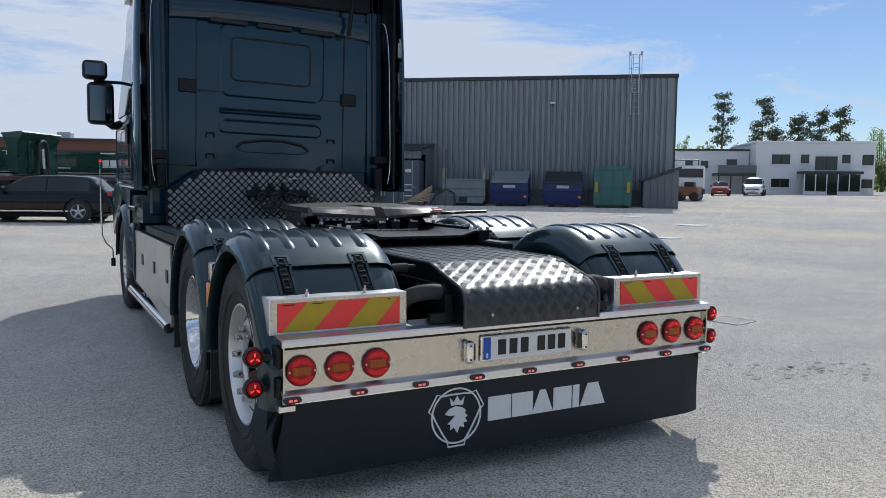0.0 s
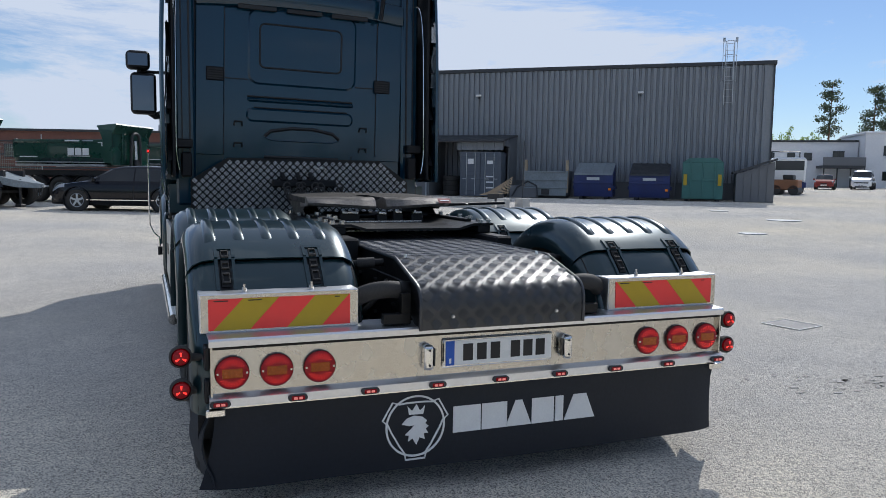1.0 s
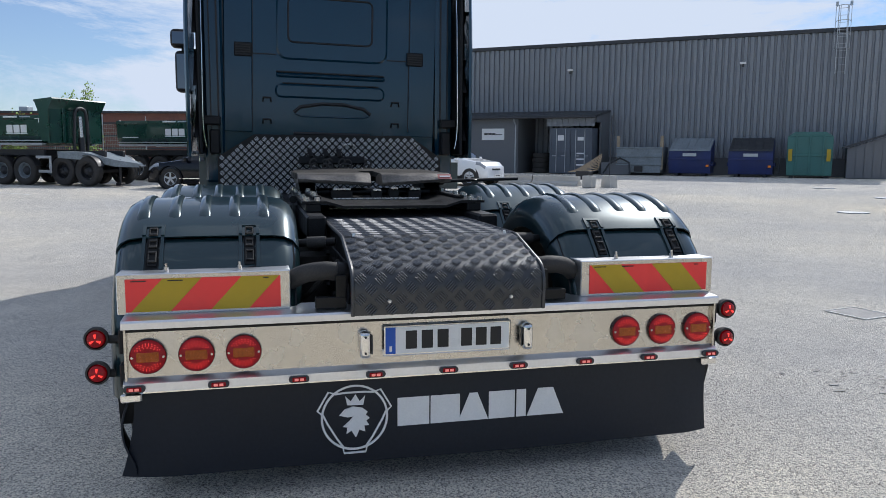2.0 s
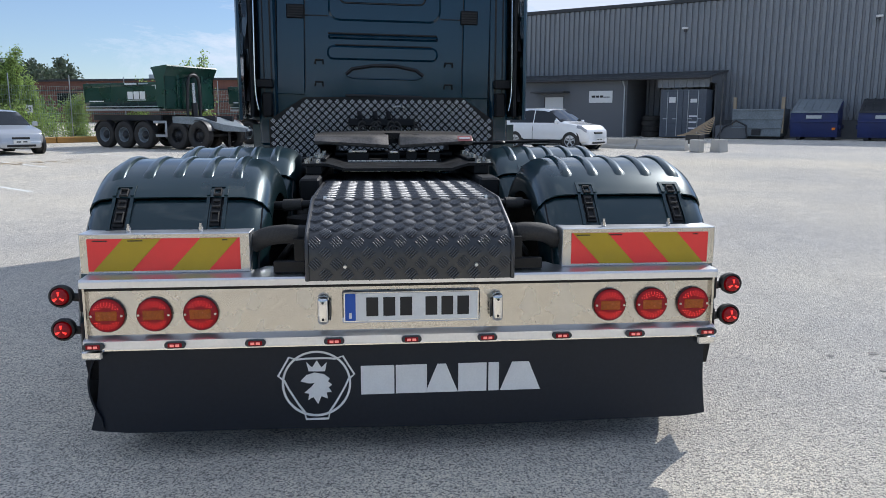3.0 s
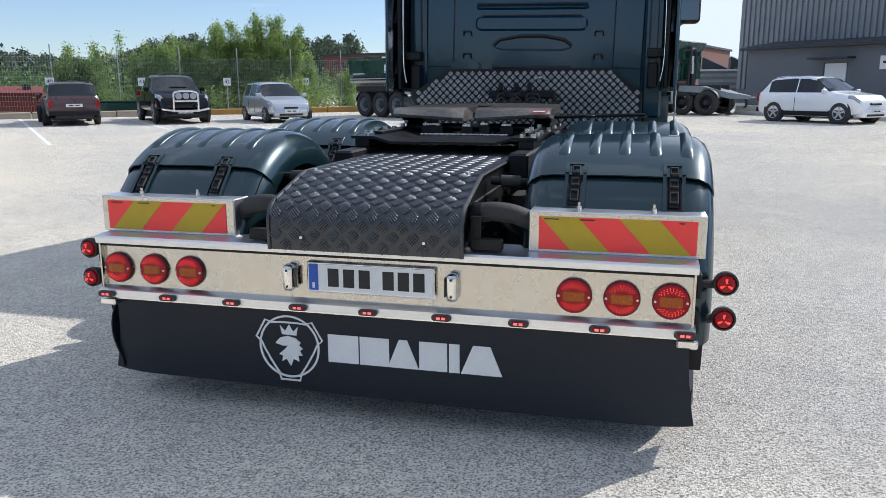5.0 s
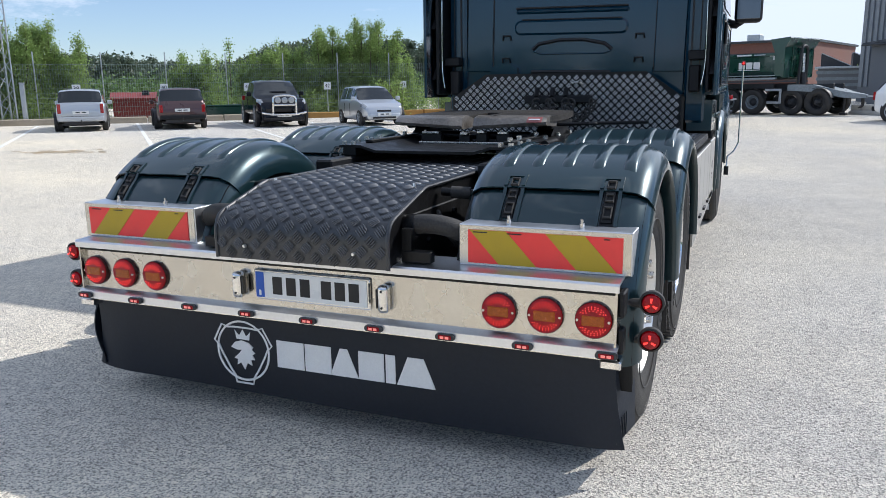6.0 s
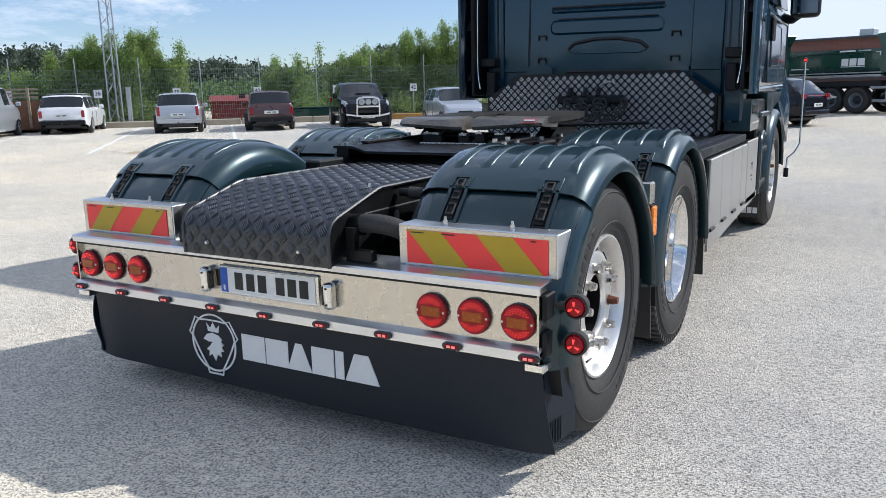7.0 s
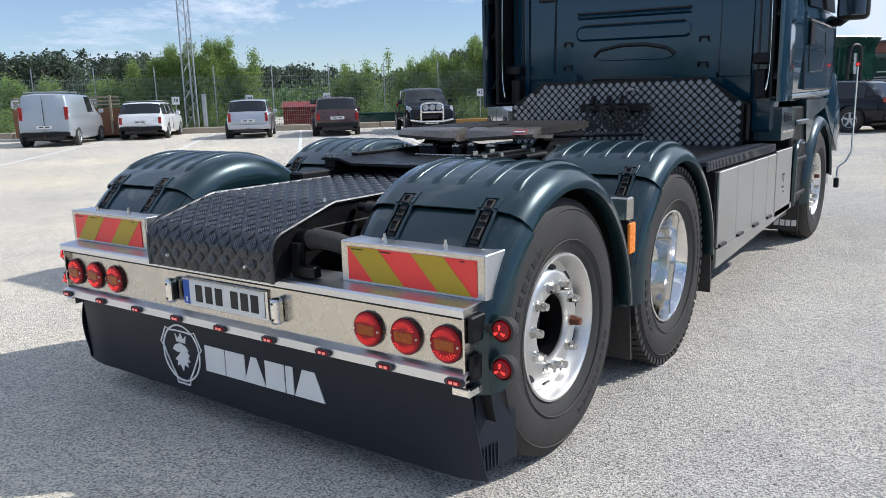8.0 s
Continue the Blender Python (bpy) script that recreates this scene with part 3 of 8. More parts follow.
def build_brick_building():
    m = pose(-36.0, 84.0, 0.5, 0, 0, -17.5)
    w = thing("brick_building", "long low brown brick building behind the fence", "building", m)
    part("wall", B(0, 43, 0, 16, -1, 4.6), M_BRICKWALL, w)
    for z in (1.2, 2.4, 3.6):
        part("course_band", B(0, 43, -0.05, -0.003, z, z + 0.14), M_DARKSTEEL, w)
    part("roof", B(-0.2, 43.2, -0.3, 16.2, 4.6, 4.8), M_DARKSTEEL, w)
    for k in range(8):
        win = part("window", B(3 + 5.2 * k, 5.4 + 5.2 * k, -0.06, -0.004, 2.2, 3.4), M_DARKSTEEL, w)
        part("pane", B(3.1 + 5.2 * k, 5.3 + 5.2 * k, -0.08, -0.062, 2.3, 3.3), M_GLASSDARK, win)
    part("roof_unit", B(37.3, 38.4, 1.0, 2.2, 4.8, 5.4, 0.03), M_GALV, w, "grey rooftop ventilation unit")
    part("roof_unit", B(12, 12.9, 3, 4, 4.8, 5.4, 0.03), M_GALV, w, "grey rooftop ventilation unit")


build_brick_building()


def build_barn():
    """A long low red shed close behind the fence."""
    m = pose(-27.2, 26.3, 0.05, 0, 0, 44.7)
    w = thing("red_barn", "low barn-red ribbed shed close behind the fence", "shed", m)
    for k in range(20):
        part("board", B(-0.4 + 0.24 * k, -0.18 + 0.24 * k, -0.03, 0.0, -0.3, 1.12), M_BARNRED, w)
    part("wall", B(-0.4, 4.4, 0.003, 3, -0.3, 1.1), M_BARNRED, w)
    part("roof", prism(bmesh.new(), [(-0.15, 1.12), (3.1, 1.42), (3.1, 1.48), (-0.15, 1.18)], -0.5, 4.5, "x"), M_BARNRED, w, "rust red sheet roof")
    for k in (1.0, 2.6):
        part("vent", B(k, k + 0.35, 1.2, 1.6, 1.2, 1.55, 0.02), M_DARKSTEEL, w)


build_barn()


def build_low_shed(x, y, label):
    """A long low timber store with sloping skylights on its roof."""
    w = thing("low_shed", label, "shed", pose(x, y, 0.3, 0, 0, -3))
    part("wall", B(0, 8.5, 0, 4, 0.0, 2.2), M_LEANTO, w)
    for k in range(5):
        part("rail", B(-0.1, 8.5, -0.06, -0.004, 0.15 + 0.42 * k, 0.36 + 0.42 * k), M_BINGREY, w)
    part("roof_edge", B(-0.2, 8.6, -0.2, 4.1, 2.2, 2.34, 0.02), M_GALV, w)
    for k in range(4):
        x0 = 0.15 + 1.95 * k
        sky = part("skylight", prism(bmesh.new(), [(x0, 2.34), (x0 + 1.85, 2.34), (x0, 3.22)], 0.3, 3.6, "y"), M_DARKSTEEL, w, "dark wedge-shaped skylight")
        for j in range(5):
            y0 = 0.3 + 0.74 * j
            part("glazing_bar", prism(bmesh.new(), [(x0, 3.225), (x0 + 1.85, 2.345), (x0 + 1.85, 2.40), (x0, 3.28)], y0, y0 + 0.55, "y"), M_GALV, sky)


build_low_shed(4.95, 57.2, "low grey timber store with dark wedge skylights")


# ---- the truck: x across, y forward from the rear lamps, z up ----
truck = thing("truck", "dark green tractor truck with polished steel rear bumper", "truck")


def tread(bm, place, poly, cell=0.047, bars=5, high=0.0034, length=0.048, wide=0.0044, pitch=0.0068, ridge=False, crest_width=0.6):
    """Chequer bars in groups that turn by a quarter from one to the next, inside a polygon of (u, v); place gives the point at (u, v, height)."""
    def inside(u, v):
        ok = False
        for (a, b), (c, d) in zip(poly, poly[1:] + poly[:1]):
            if (b > v) != (d > v) and u < (c - a) * (v - b) / (d - b) + a:
                ok = not ok
        return ok
    us, vs = [p[0] for p in poly], [p[1] for p in poly]
    reach = int((max(us) - min(us) + max(vs) - min(vs)) / cell) + 2
    s = math.sqrt(0.5)
    mu, mv = (max(us) + min(us)) / 2, min(vs) + 0.02
    for i in range(-reach, reach):
        for j in range(-reach, reach):
            u, v = mu + (i - j) * cell * s, mv + (i + j) * cell * s
            if not all(inside(u + a, v + b) for a in (-0.016, 0.016) for b in (-0.016, 0.016)):
                continue
            du, dv = ((s, s), (s, -s))[(i + j) % 2]
            for k in range(bars):
                q = (k - (bars - 1) / 2) * pitch
                cu, cv = u - dv * q, v + du * q
                h = length / 2 * (1 - 0.22 * abs(q) / (bars * pitch / 2))

                def at(a, b, z):
                    return bm.verts.new(place(cu + du * a - dv * b, cv + dv * a + du * b, z))
                base = [at(a, b, 0.0) for a, b in ((-h, 0), (-h * 0.7, -wide / 2), (h * 0.7, -wide / 2), (h, 0), (h * 0.7, wide / 2), (-h * 0.7, wide / 2))]
                if ridge:
                    crest = [at(-h * 0.6, 0.0, high), at(h * 0.6, 0.0, high)]
                    for q4 in ((base[0], base[1], crest[0]), (base[1], base[2], crest[1], crest[0]), (base[2], base[3], crest[1]), (base[3], base[4], crest[1]), (base[4], base[5], crest[0], crest[1]), (base[5], base[0], crest[0])):
                        bm.faces.new(q4)
                    continue
                top = [at(a, b, high) for a, b in ((-h * 0.75, -wide * crest_width / 2), (h * 0.75, -wide * crest_width / 2), (h * 0.75, wide * crest_width / 2), (-h * 0.75, wide * crest_width / 2))]
                for q4 in ((base[1], base[2], top[1], top[0]), (base[2], base[3], top[2], top[1]), (base[3], base[4], top[2]), (base[4], base[5], top[3], top[2]), (base[5], base[0], top[0], top[3]), (base[0], base[1], top[0]), top):
                    bm.faces.new(q4)
    bmesh.ops.recalc_face_normals(bm, faces=bm.faces[:])
    return bm


def flat_place(o, eu, ev, nrm):
    """Places on a plane."""
    o, eu, ev, nrm = Vector(o), Vector(eu), Vector(ev), Vector(nrm)
    return lambda u, v, h: o + eu * u + ev * v + nrm * h


def bent_place(line, lift):
    """Places on a sheet that is bent along a line of (y, z), by the length along it."""
    pts = [Vector(p) for p in line]
    marks = [0.0]
    for a, b in zip(pts, pts[1:]):
        marks.append(marks[-1] + (b - a).length)

    def normal(i):
        d = (pts[min(i + 1, len(pts) - 1)] - pts[max(i - 1, 0)]).normalized()
        return Vector((-d.y, d.x))

    def place(u, v, h):
        i = max(0, min(len(pts) - 2, sum(1 for m in marks if m <= v) - 1))
        f = (v - marks[i]) / (marks[i + 1] - marks[i])
        p = pts[i].lerp(pts[i + 1], f) + normal(i).lerp(normal(i + 1), min(1, max(0, f))).normalized() * (h + lift)
        return Vector((u, p.x, p.y))
    return place, marks[-1]


# wheels, built facing +x round their own centre
def tyre_mesh(lugs):
    bm = bmesh.new()
    half = [(0.095, 0.288), (0.118, 0.297), (0.138, 0.322), (0.150, 0.365), (0.154, 0.405), (0.150, 0.445), (0.141, 0.478), (0.128, 0.502), (0.112, 0.514)]
    crown = [(0.082, 0.519), (0.076, 0.519), (0.074, 0.508), (0.066, 0.508), (0.064, 0.521), (0.030, 0.522), (0.028, 0.509), (0.020, 0.509), (0.018, 0.522)]
    prof = half + crown + [(-u, r) for u, r in reversed(half + crown)]
    lathe(bm, prof, 72)
    for r in (0.352, 0.472):
        lathe(bm, [(0.151 if r < 0.4 else 0.1445, r - 0.004), (0.1545 if r < 0.4 else 0.148, r), (0.151 if r < 0.4 else 0.143, r + 0.004)], 72)
    if lugs:
        for k in range(64):
            a = 2 * math.pi * k / 64
            m = Matrix.Rotation(a, 4, "X")
            for sx in (-1, 1):
                box(bm, min(sx * 0.085, sx * 0.140), max(sx * 0.085, sx * 0.140), -0.016, 0.016, 0.497, 0.526, m=m)
    return bm


def wheel(dished, lugs, name):
    """A wheel whose middle is at the origin and whose outer side faces +x."""
    w = new(name)
    w.empty_display_size = 0.1
    part("tyre", tyre_mesh(lugs), M_RUBBER, w, "black rubber tyre", angle=25)
    # raised bars where the side carries writing
    for a0, n, hgt in ((-1.0, 6, 0.034), (2.1, 8, 0.026)):
        for k in range(n):
            a = a0 + k * 0.13
            part("side_bar", B(0.149, 0.1555, -0.019, 0.019, 0.405 - hgt / 2, 0.405 + hgt / 2, 0.003), M_RELIEF, w, at=Matrix.Rotation(-a, 4, "X"))
    bm = bmesh.new()
    if not dished:
        lathe(bm, [(0.118, 0.300), (0.130, 0.297), (0.131, 0.288), (0.120, 0.280), (0.085, 0.274), (0.060, 0.266), (0.062, 0.250), (0.083, 0.228), (0.094, 0.205), (0.097, 0.150), (0.094, 0.136), (0.080, 0.130), (0.070, 0.1295)], 60)
        rim = part("rim", bm, M_ALU, w, "polished aluminium wheel disc", angle=40)
        for k in range(10):
            a = 2 * math.pi * (k + 0.5) / 10
            m = Matrix.Rotation(a, 4, "X") @ Matrix.Translation((0.0785, 0, 0.236)) @ Matrix.Rotation(radians(-36), 4, "Y") @ Matrix.Diagonal((1, 1.7, 0.75, 1))
            part("hand_hole", rod(bmesh.new(), (-0.006, 0, 0), (0.0035, 0, 0), 0.0165, seg=12), M_INK, rim, at=m)
        bm = bmesh.new()
        lathe(bm, [(0.0695, 0.1296), (-0.055, 0.127), (-0.05, 0.105), (-0.012, 0.085), (-0.014, 0.060), (0.010, 0.052), (0.010, 0.0)], 32)
        part("hub", bm, M_FRAME, w, "greasy black hub")
        nr, nx = 0.168, 0.094
    else:
        lathe(bm, [(0.118, 0.300), (0.130, 0.297), (0.131, 0.287), (0.118, 0.277), (0.02, 0.268), (-0.06, 0.262), (-0.105, 0.250), (-0.118, 0.225), (-0.118, 0.140)], 60)
        rim = part("rim", bm, M_BRIGHT, w, "deep dished polished wheel rim", angle=40)
        bm = bmesh.new()
        lathe(bm, [(-0.118, 0.142), (-0.100, 0.135), (0.010, 0.120), (0.025, 0.108), (0.028, 0.0)], 36)
        part("hub", bm, M_CHROME, w, "polished hub")
        nr, nx = 0.168, -0.118
        part("valve", rod(bmesh.new(), (-0.09, 0.0, 0.235), (-0.01, 0.0, 0.245), 0.006, seg=8), M_NUT, w)
    bm = rod(bmesh.new(), (0, 0, 0), (0.024, 0, 0), 0.0205, seg=6)
    rod(bm, (0.024, 0, 0), (0.044, 0, 0), 0.0185, 0.0150, seg=12)
    rod(bm, (-0.004, 0, 0), (0.004, 0, 0), 0.023, seg=12)
    first = None
    for k in range(10):
        a = 2 * math.pi * k / 10
        m = Matrix.Translation((nx, nr * math.sin(a), nr * math.cos(a))) @ Matrix.Rotation(a * 3, 4, "X")
        if first is None:
            first = part("wheel_nut", bm, M_NUT, w, at=m)
        else:
            nut = share(first, m)
            if k == 3 and not dished:
                nut.data = first.data.copy()
                nut.data.materials[0] = M_RUST
    return w


def set_wheel(src, m):
    """A wheel under the truck: the first use moves the built one, later ones copy it."""
    made = {src: src} if src.parent is None else None
    if made is None:
        made = {}
        for o in (src, *src.children_recursive):
            made[o] = o.copy()
            scene.collection.objects.link(made[o])
            made[o].parent = made.get(o.parent, truck)
    made[src].parent = truck
    made[src].matrix_basis = m
    return made[src]


REAR_Y, DRIVE_Y, FRONT_Y, HUB_Z = 0.655, 1.93, 6.06, 0.519
RIGHT, LEFT = 0.0, 180.0
tag_wheel = wheel(False, False, "wheel")
drive_wheel = wheel(True, True, "wheel")
for side, deg in ((1, RIGHT), (-1, LEFT)):
    set_wheel(tag_wheel, pose(side * 1.095, REAR_Y, HUB_Z, 0, 0, deg) @ pose(0, 0, 0, 12))
    set_wheel(drive_wheel, pose(side * 1.095, DRIVE_Y, HUB_Z, 0, 0, deg) @ pose(0, 0, 0, 70))
    set_wheel(tag_wheel, pose(side * 1.09, FRONT_Y, HUB_Z, 0, 0, deg) @ pose(0, 0, 0, 40))
for side in (1, -1):
    inner = part("inner_tyre", tyre_mesh(True), M_RUBBER, truck, angle=25, at=pose(side * 0.755, DRIVE_Y, HUB_Z))
for y in (REAR_Y, DRIVE_Y, FRONT_Y):
    part("axle", rod(bmesh.new(), (-1.0, y, HUB_Z), (1.0, y, HUB_Z), 0.065, seg=16), M_FRAME, truck)


# fenders
def fender_point(yc, a, x, r):
    """a: degrees from straight back, over the top, to the front."""
    q = radians(a)
    grow = 1.0 + 0.10 * max(0.0, (a - 120) / 70) ** 2
    return (x, yc - r * grow * math.cos(q), 0.535 + r * math.sin(q))


def fender(side, yc, x_in, x_out, ribs=5, rear=True, front_to=186.0, r=0.622):
    name = "fender"
    sec = [(x_in + 0.004, r - 0.15), (x_in, r - 0.11), (x_in + 0.006, r - 0.07), (x_in + 0.028, r - 0.03), (x_in + 0.065, r - 0.006), (x_in + 0.11, r), ((x_in + x_out) / 2, r + 0.003),
           (x_out - 0.10, r), (x_out - 0.055, r - 0.008), (x_out - 0.022, r - 0.03), (x_out - 0.004, r - 0.062), (x_out, r - 0.085), (x_out - 0.012, r - 0.089), (x_out - 0.055, r - 0.078)]
    seam = 52.0 if rear else -20.0

    def shell(a0, a1, n, lift=0.0):
        bm = bmesh.new()
        rows = []
        for i in range(n + 1):
            a = a0 + (a1 - a0) * i / n
            rows.append([fender_point(yc, a, side * x, rr + lift) for x, rr in sec])
        grid(bm, rows)
        return solid(bm, -0.006)
    body = part(name, shell(seam, front_to, 34, 0.006), M_PAINT, truck, "dark green plastic wheel cover with raised ribs", angle=40)
    if rear:
        part("rear_panel", shell(-9.0, seam + 0.3, 14, -0.012), M_PAINT, body, "lower rear panel of the wheel cover", angle=40)
    # ribs run over the crown
    for k in range(ribs):
        xc = x_in + 0.140 + 0.119 * k
        bm = bmesh.new()
        rows = []
        for i in range(29):
            a = 62 + (158 - 62) * i / 28
            up = 0.015 * min(1.0, i / 0.8, (28 - i) / 1.5) + 0.003
            wide = 1.0 - 0.25 * min(1.0, i / 14)
            rows.append([fender_point(yc, a, side * (xc + dx * wide), r + 0.004 + dz) for dx, dz in ((-0.030, -0.004), (-0.026, up * 0.45), (-0.018, up * 0.92), (0.0, up * 1.1), (0.018, up * 0.92), (0.026, up * 0.45), (0.030, -0.004))])
        grid(bm, rows)
        bmesh.ops.recalc_face_normals(bm, faces=bm.faces[:])
        part("rib", bm, M_PAINT, body, angle=40)
    # dark inner lining
    bm = bmesh.new()
    rows = [[fender_point(yc, (-20 if rear else seam) + (front_to + 18 if rear else front_to + 18) * i / 30, side * x, r - 0.035) for x in (x_in + 0.02, x_out - 0.02)] for i in range(31)]
    grid(bm, rows)
    part("lining", bm, M_BLACK, body, "black inner lining")
    if rear:
        for lx in (x_in + 0.20, x_out - 0.145):
            latch(body, side * lx, yc, r)
    return body


def latch(body, x, yc, r):
    """Rubber strap with three eyes in a shallow moulded frame; it bends with the cover across the seam."""
    def pad(u0, u1, a0, a1, h0, h1, n=5):
        bm = bmesh.new()
        rows = []
        for i in range(n + 1):
            a = a0 + (a1 - a0) * i / n
            drop = -0.012 * soft(min(1.0, max(0.0, (53.0 - a) / 3.0)))
            rows.append([fender_point(yc, a, x + u, r + drop + h) for u, h in ((u0, h0), (u0 + 0.003, h1), (u1 - 0.003, h1), (u1, h0))])
        vs = grid(bm, rows, close_v=True)
        bm.faces.new(vs[0]), bm.faces.new(vs[-1])
        bmesh.ops.recalc_face_normals(bm, faces=bm.faces[:])
        return bm
    base = part("latch", pad(-0.028, 0.028, 38.5, 57.2, -0.006, 0.007), M_BLACK, body, "black rubber strap latch")
    for sx in (-1, 1):
        u0, u1 = sorted((sx * 0.025, sx * 0.044))
        part("cheek", pad(u0, u1, 38.0, 52.0, -0.006, 0.015), M_PAINT, base)
        part("upper_cheek", pad(u0, u1, 52.7, 58.3, -0.006, 0.018), M_PAINT, base)
    part("top_lip", pad(-0.044, 0.044, 57.2, 58.6, -0.006, 0.018, 2), M_PAINT, base)
    part("strap", pad(-0.021, 0.021, 39.5, 56.6, 0.006, 0.013), M_FRAME, base, "black rubber strap")
    for a0, a1 in ((52.6, 56.3), (47.6, 50.9), (41.0, 45.6)):
        for u0, u1, b0, b1 in ((-0.017, 0.017, a1 - 0.6, a1), (-0.017, 0.017, a0, a0 + 0.6), (-0.017, -0.010, a0 + 0.6, a1 - 0.6), (0.010, 0.017, a0 + 0.6, a1 - 0.6)):
            part("strap_link", pad(u0, u1, b0, b1, 0.012, 0.021, 2), M_RUBBER, base)


for side in (1, -1):
    fender(side, REAR_Y, 0.565, 1.278)
    fender(side, DRIVE_Y, 0.565, 1.278)
    # flap and polished strut between the wheels
    part("wheel_flap", prism(bmesh.new(), [(1.325, 0.50), (1.345, 0.50), (1.375, 0.17), (1.362, 0.17)], min(side * 0.62, side * 1.24), max(side * 0.62, side * 1.24)), M_RUBBER, truck, "black rubber flap ahead of the wheel")
    strut = part("strut_box", B(min(side * 1.08, side * 1.243), max(side * 1.08, side * 1.243), 1.29, 1.36, 0.85, 0.96, 0.008), M_BRUSHED, truck, "polished steel strut between the wheel covers")
    part("side_marker", B(min(side * 1.243, side * 1.258), max(side * 1.243, side * 1.258), 1.275, 1.350, 0.70, 0.845, 0.006), M_AMBER, strut, "amber side marker")
    part("strut_foot", B(min(side * 1.12, side * 1.2425), max(side * 1.12, side * 1.2425), 1.30, 1.35, 0.62, 0.849, 0.004), M_BLACK, strut)
    part("wheel_flap", prism(bmesh.new(), [(2.60, 0.52), (2.62, 0.52), (2.64, 0.22), (2.625, 0.22)], min(side * 0.62, side * 1.24), max(side * 0.62, side * 1.24)), M_RUBBER, truck, "black rubber flap ahead of the wheel")


# rear bumper: a recessed panel between two flanges
bumper = part("bumper", B(-1.208, 1.208, 0.006, 0.020, 0.505, 0.735), M_BRUSHED, truck, "stained polished steel bumper panel")
prof_top = [(-0.024, 0.728), (-0.028, 0.752), (-0.022, 0.760), (0.16, 0.768), (0.16, 0.760), (-0.018, 0.752), (-0.016, 0.728)]
part("top_flange", prism(bmesh.new(), prof_top, -1.222, 1.222), M_SHELF, bumper, "polished top flange")
prof_low = [(0.006, 0.541), (-0.022, 0.531), (-0.030, 0.526), (-0.030, 0.494), (-0.024, 0.494), (-0.024, 0.521), (0.006, 0.533)]
part("bottom_flange", prism(bmesh.new(), prof_low, -1.222, 1.222), M_SHELF, bumper, "polished bottom flange")
part("under_lip", B(-1.20, 1.20, 0.0, 0.05, 0.480, 0.500), M_CHROME, bumper)
for side in (1, -1):
    part("end_plate", B(min(side * 1.208, side * 1.216), max(side * 1.208, side * 1.216), -0.015, 0.14, 0.50, 0.750), M_BRUSHED, bumper)
    part("flap_clamp", B(min(side * 1.16, side * 1.235), max(side * 1.16, side * 1.235), -0.02, 0.10, 0.452, 0.486, 0.006), M_CHROME, bumper, "steel flap clamp")
# black strip painted where the panel mirrors the flange's dark underside
part("shadow_gap", B(-1.21, 1.21, 0.002, 0.0055, 0.712, 0.735), M_FRAME, bumper)


def rear_lamp(x):
    """Round rear lamp: dark rim, red lens with lit diodes, amber band."""
    c = (x, 0, 0.621)
    lamp = part("rear_lamp", lathe(bmesh.new(), [(0.006, 0.066), (-0.003, 0.0662), (-0.007, 0.0655), (-0.008, 0.064), (-0.006, 0.062)], 40, "y", c), M_DARKLENS, truck, "round red and amber rear lamp")
    part("red_lens", lathe(bmesh.new(), [(-0.004, 0.0640), (-0.011, 0.0625), (-0.016, 0.056), (-0.019, 0.035), (-0.0205, 0.0)], 36, "y", c), M_REDLENS, lamp, "red lens")
    part("amber_band", B(x - 0.039, x + 0.039, -0.0225, -0.014, 0.602, 0.640, 0.004), M_AMBERLENS, lamp, "amber lens band")
    for sx in (-1, 1):
        part("screw", rod(bmesh.new(), (x + sx * 0.055, -0.012, 0.621), (x + sx * 0.055, -0.0195, 0.621), 0.0045, seg=8), M_NUT, lamp)
    first = None
    for rr, n in ((0.0505, 28), (0.0435, 24), (0.0365, 18)):
        for k in range(n):
            a = 2 * math.pi * (k + 0.5) / n
            if abs(rr * math.sin(a)) > 0.0235:
                px, pz = x + rr * math.cos(a), 0.621 + rr * math.sin(a)
                depth = {0.0505: -0.0172, 0.0435: -0.0183, 0.0365: -0.0191}[rr]
                m = Matrix.Translation((px, depth, pz))
                if first is None:
                    first = part("diode", rod(bmesh.new(), (0, 0.002, 0), (0, -0.0016, 0), 0.0024, 0.0016, seg=6), M_LED, lamp, "lit red diode", at=m)
                else:
                    share(first, m)


for side in (1, -1):
    for x in (0.793, 0.964, 1.135):
        rear_lamp(side * x)


def strip_lamp(x):
    """Small oblong marker lamp on the lower flange."""
    bm = bmesh.new()
    pts = [(x + sx * 0.026 + 0.013 * math.cos(a), 0.509 + 0.0125 * math.sin(a)) for sx, rng in ((1, range(-4, 5)), (-1, range(4, 13))) for a in (math.pi * k / 8 for k in rng)]
    prism(bm, pts, -0.0305, -0.041, "y")
    lamp = part("strip_lamp", bm, M_DARKSTEEL, truck, "small oblong red marker lamp")
    part("lens", B(x - 0.026, x + 0.026, -0.046, -0.040, 0.5005, 0.5175, 0.003), M_REDLENS, lamp)
    for k in (-1, 1):
        part("diode", B(x + k * 0.010 - 0.0075, x + k * 0.010 + 0.0075, -0.0478, -0.0455, 0.504, 0.514, 0.001), M_SOFTLED, lamp)


for k in range(9):
    strip_lamp(-1.183 + k * 0.2963)


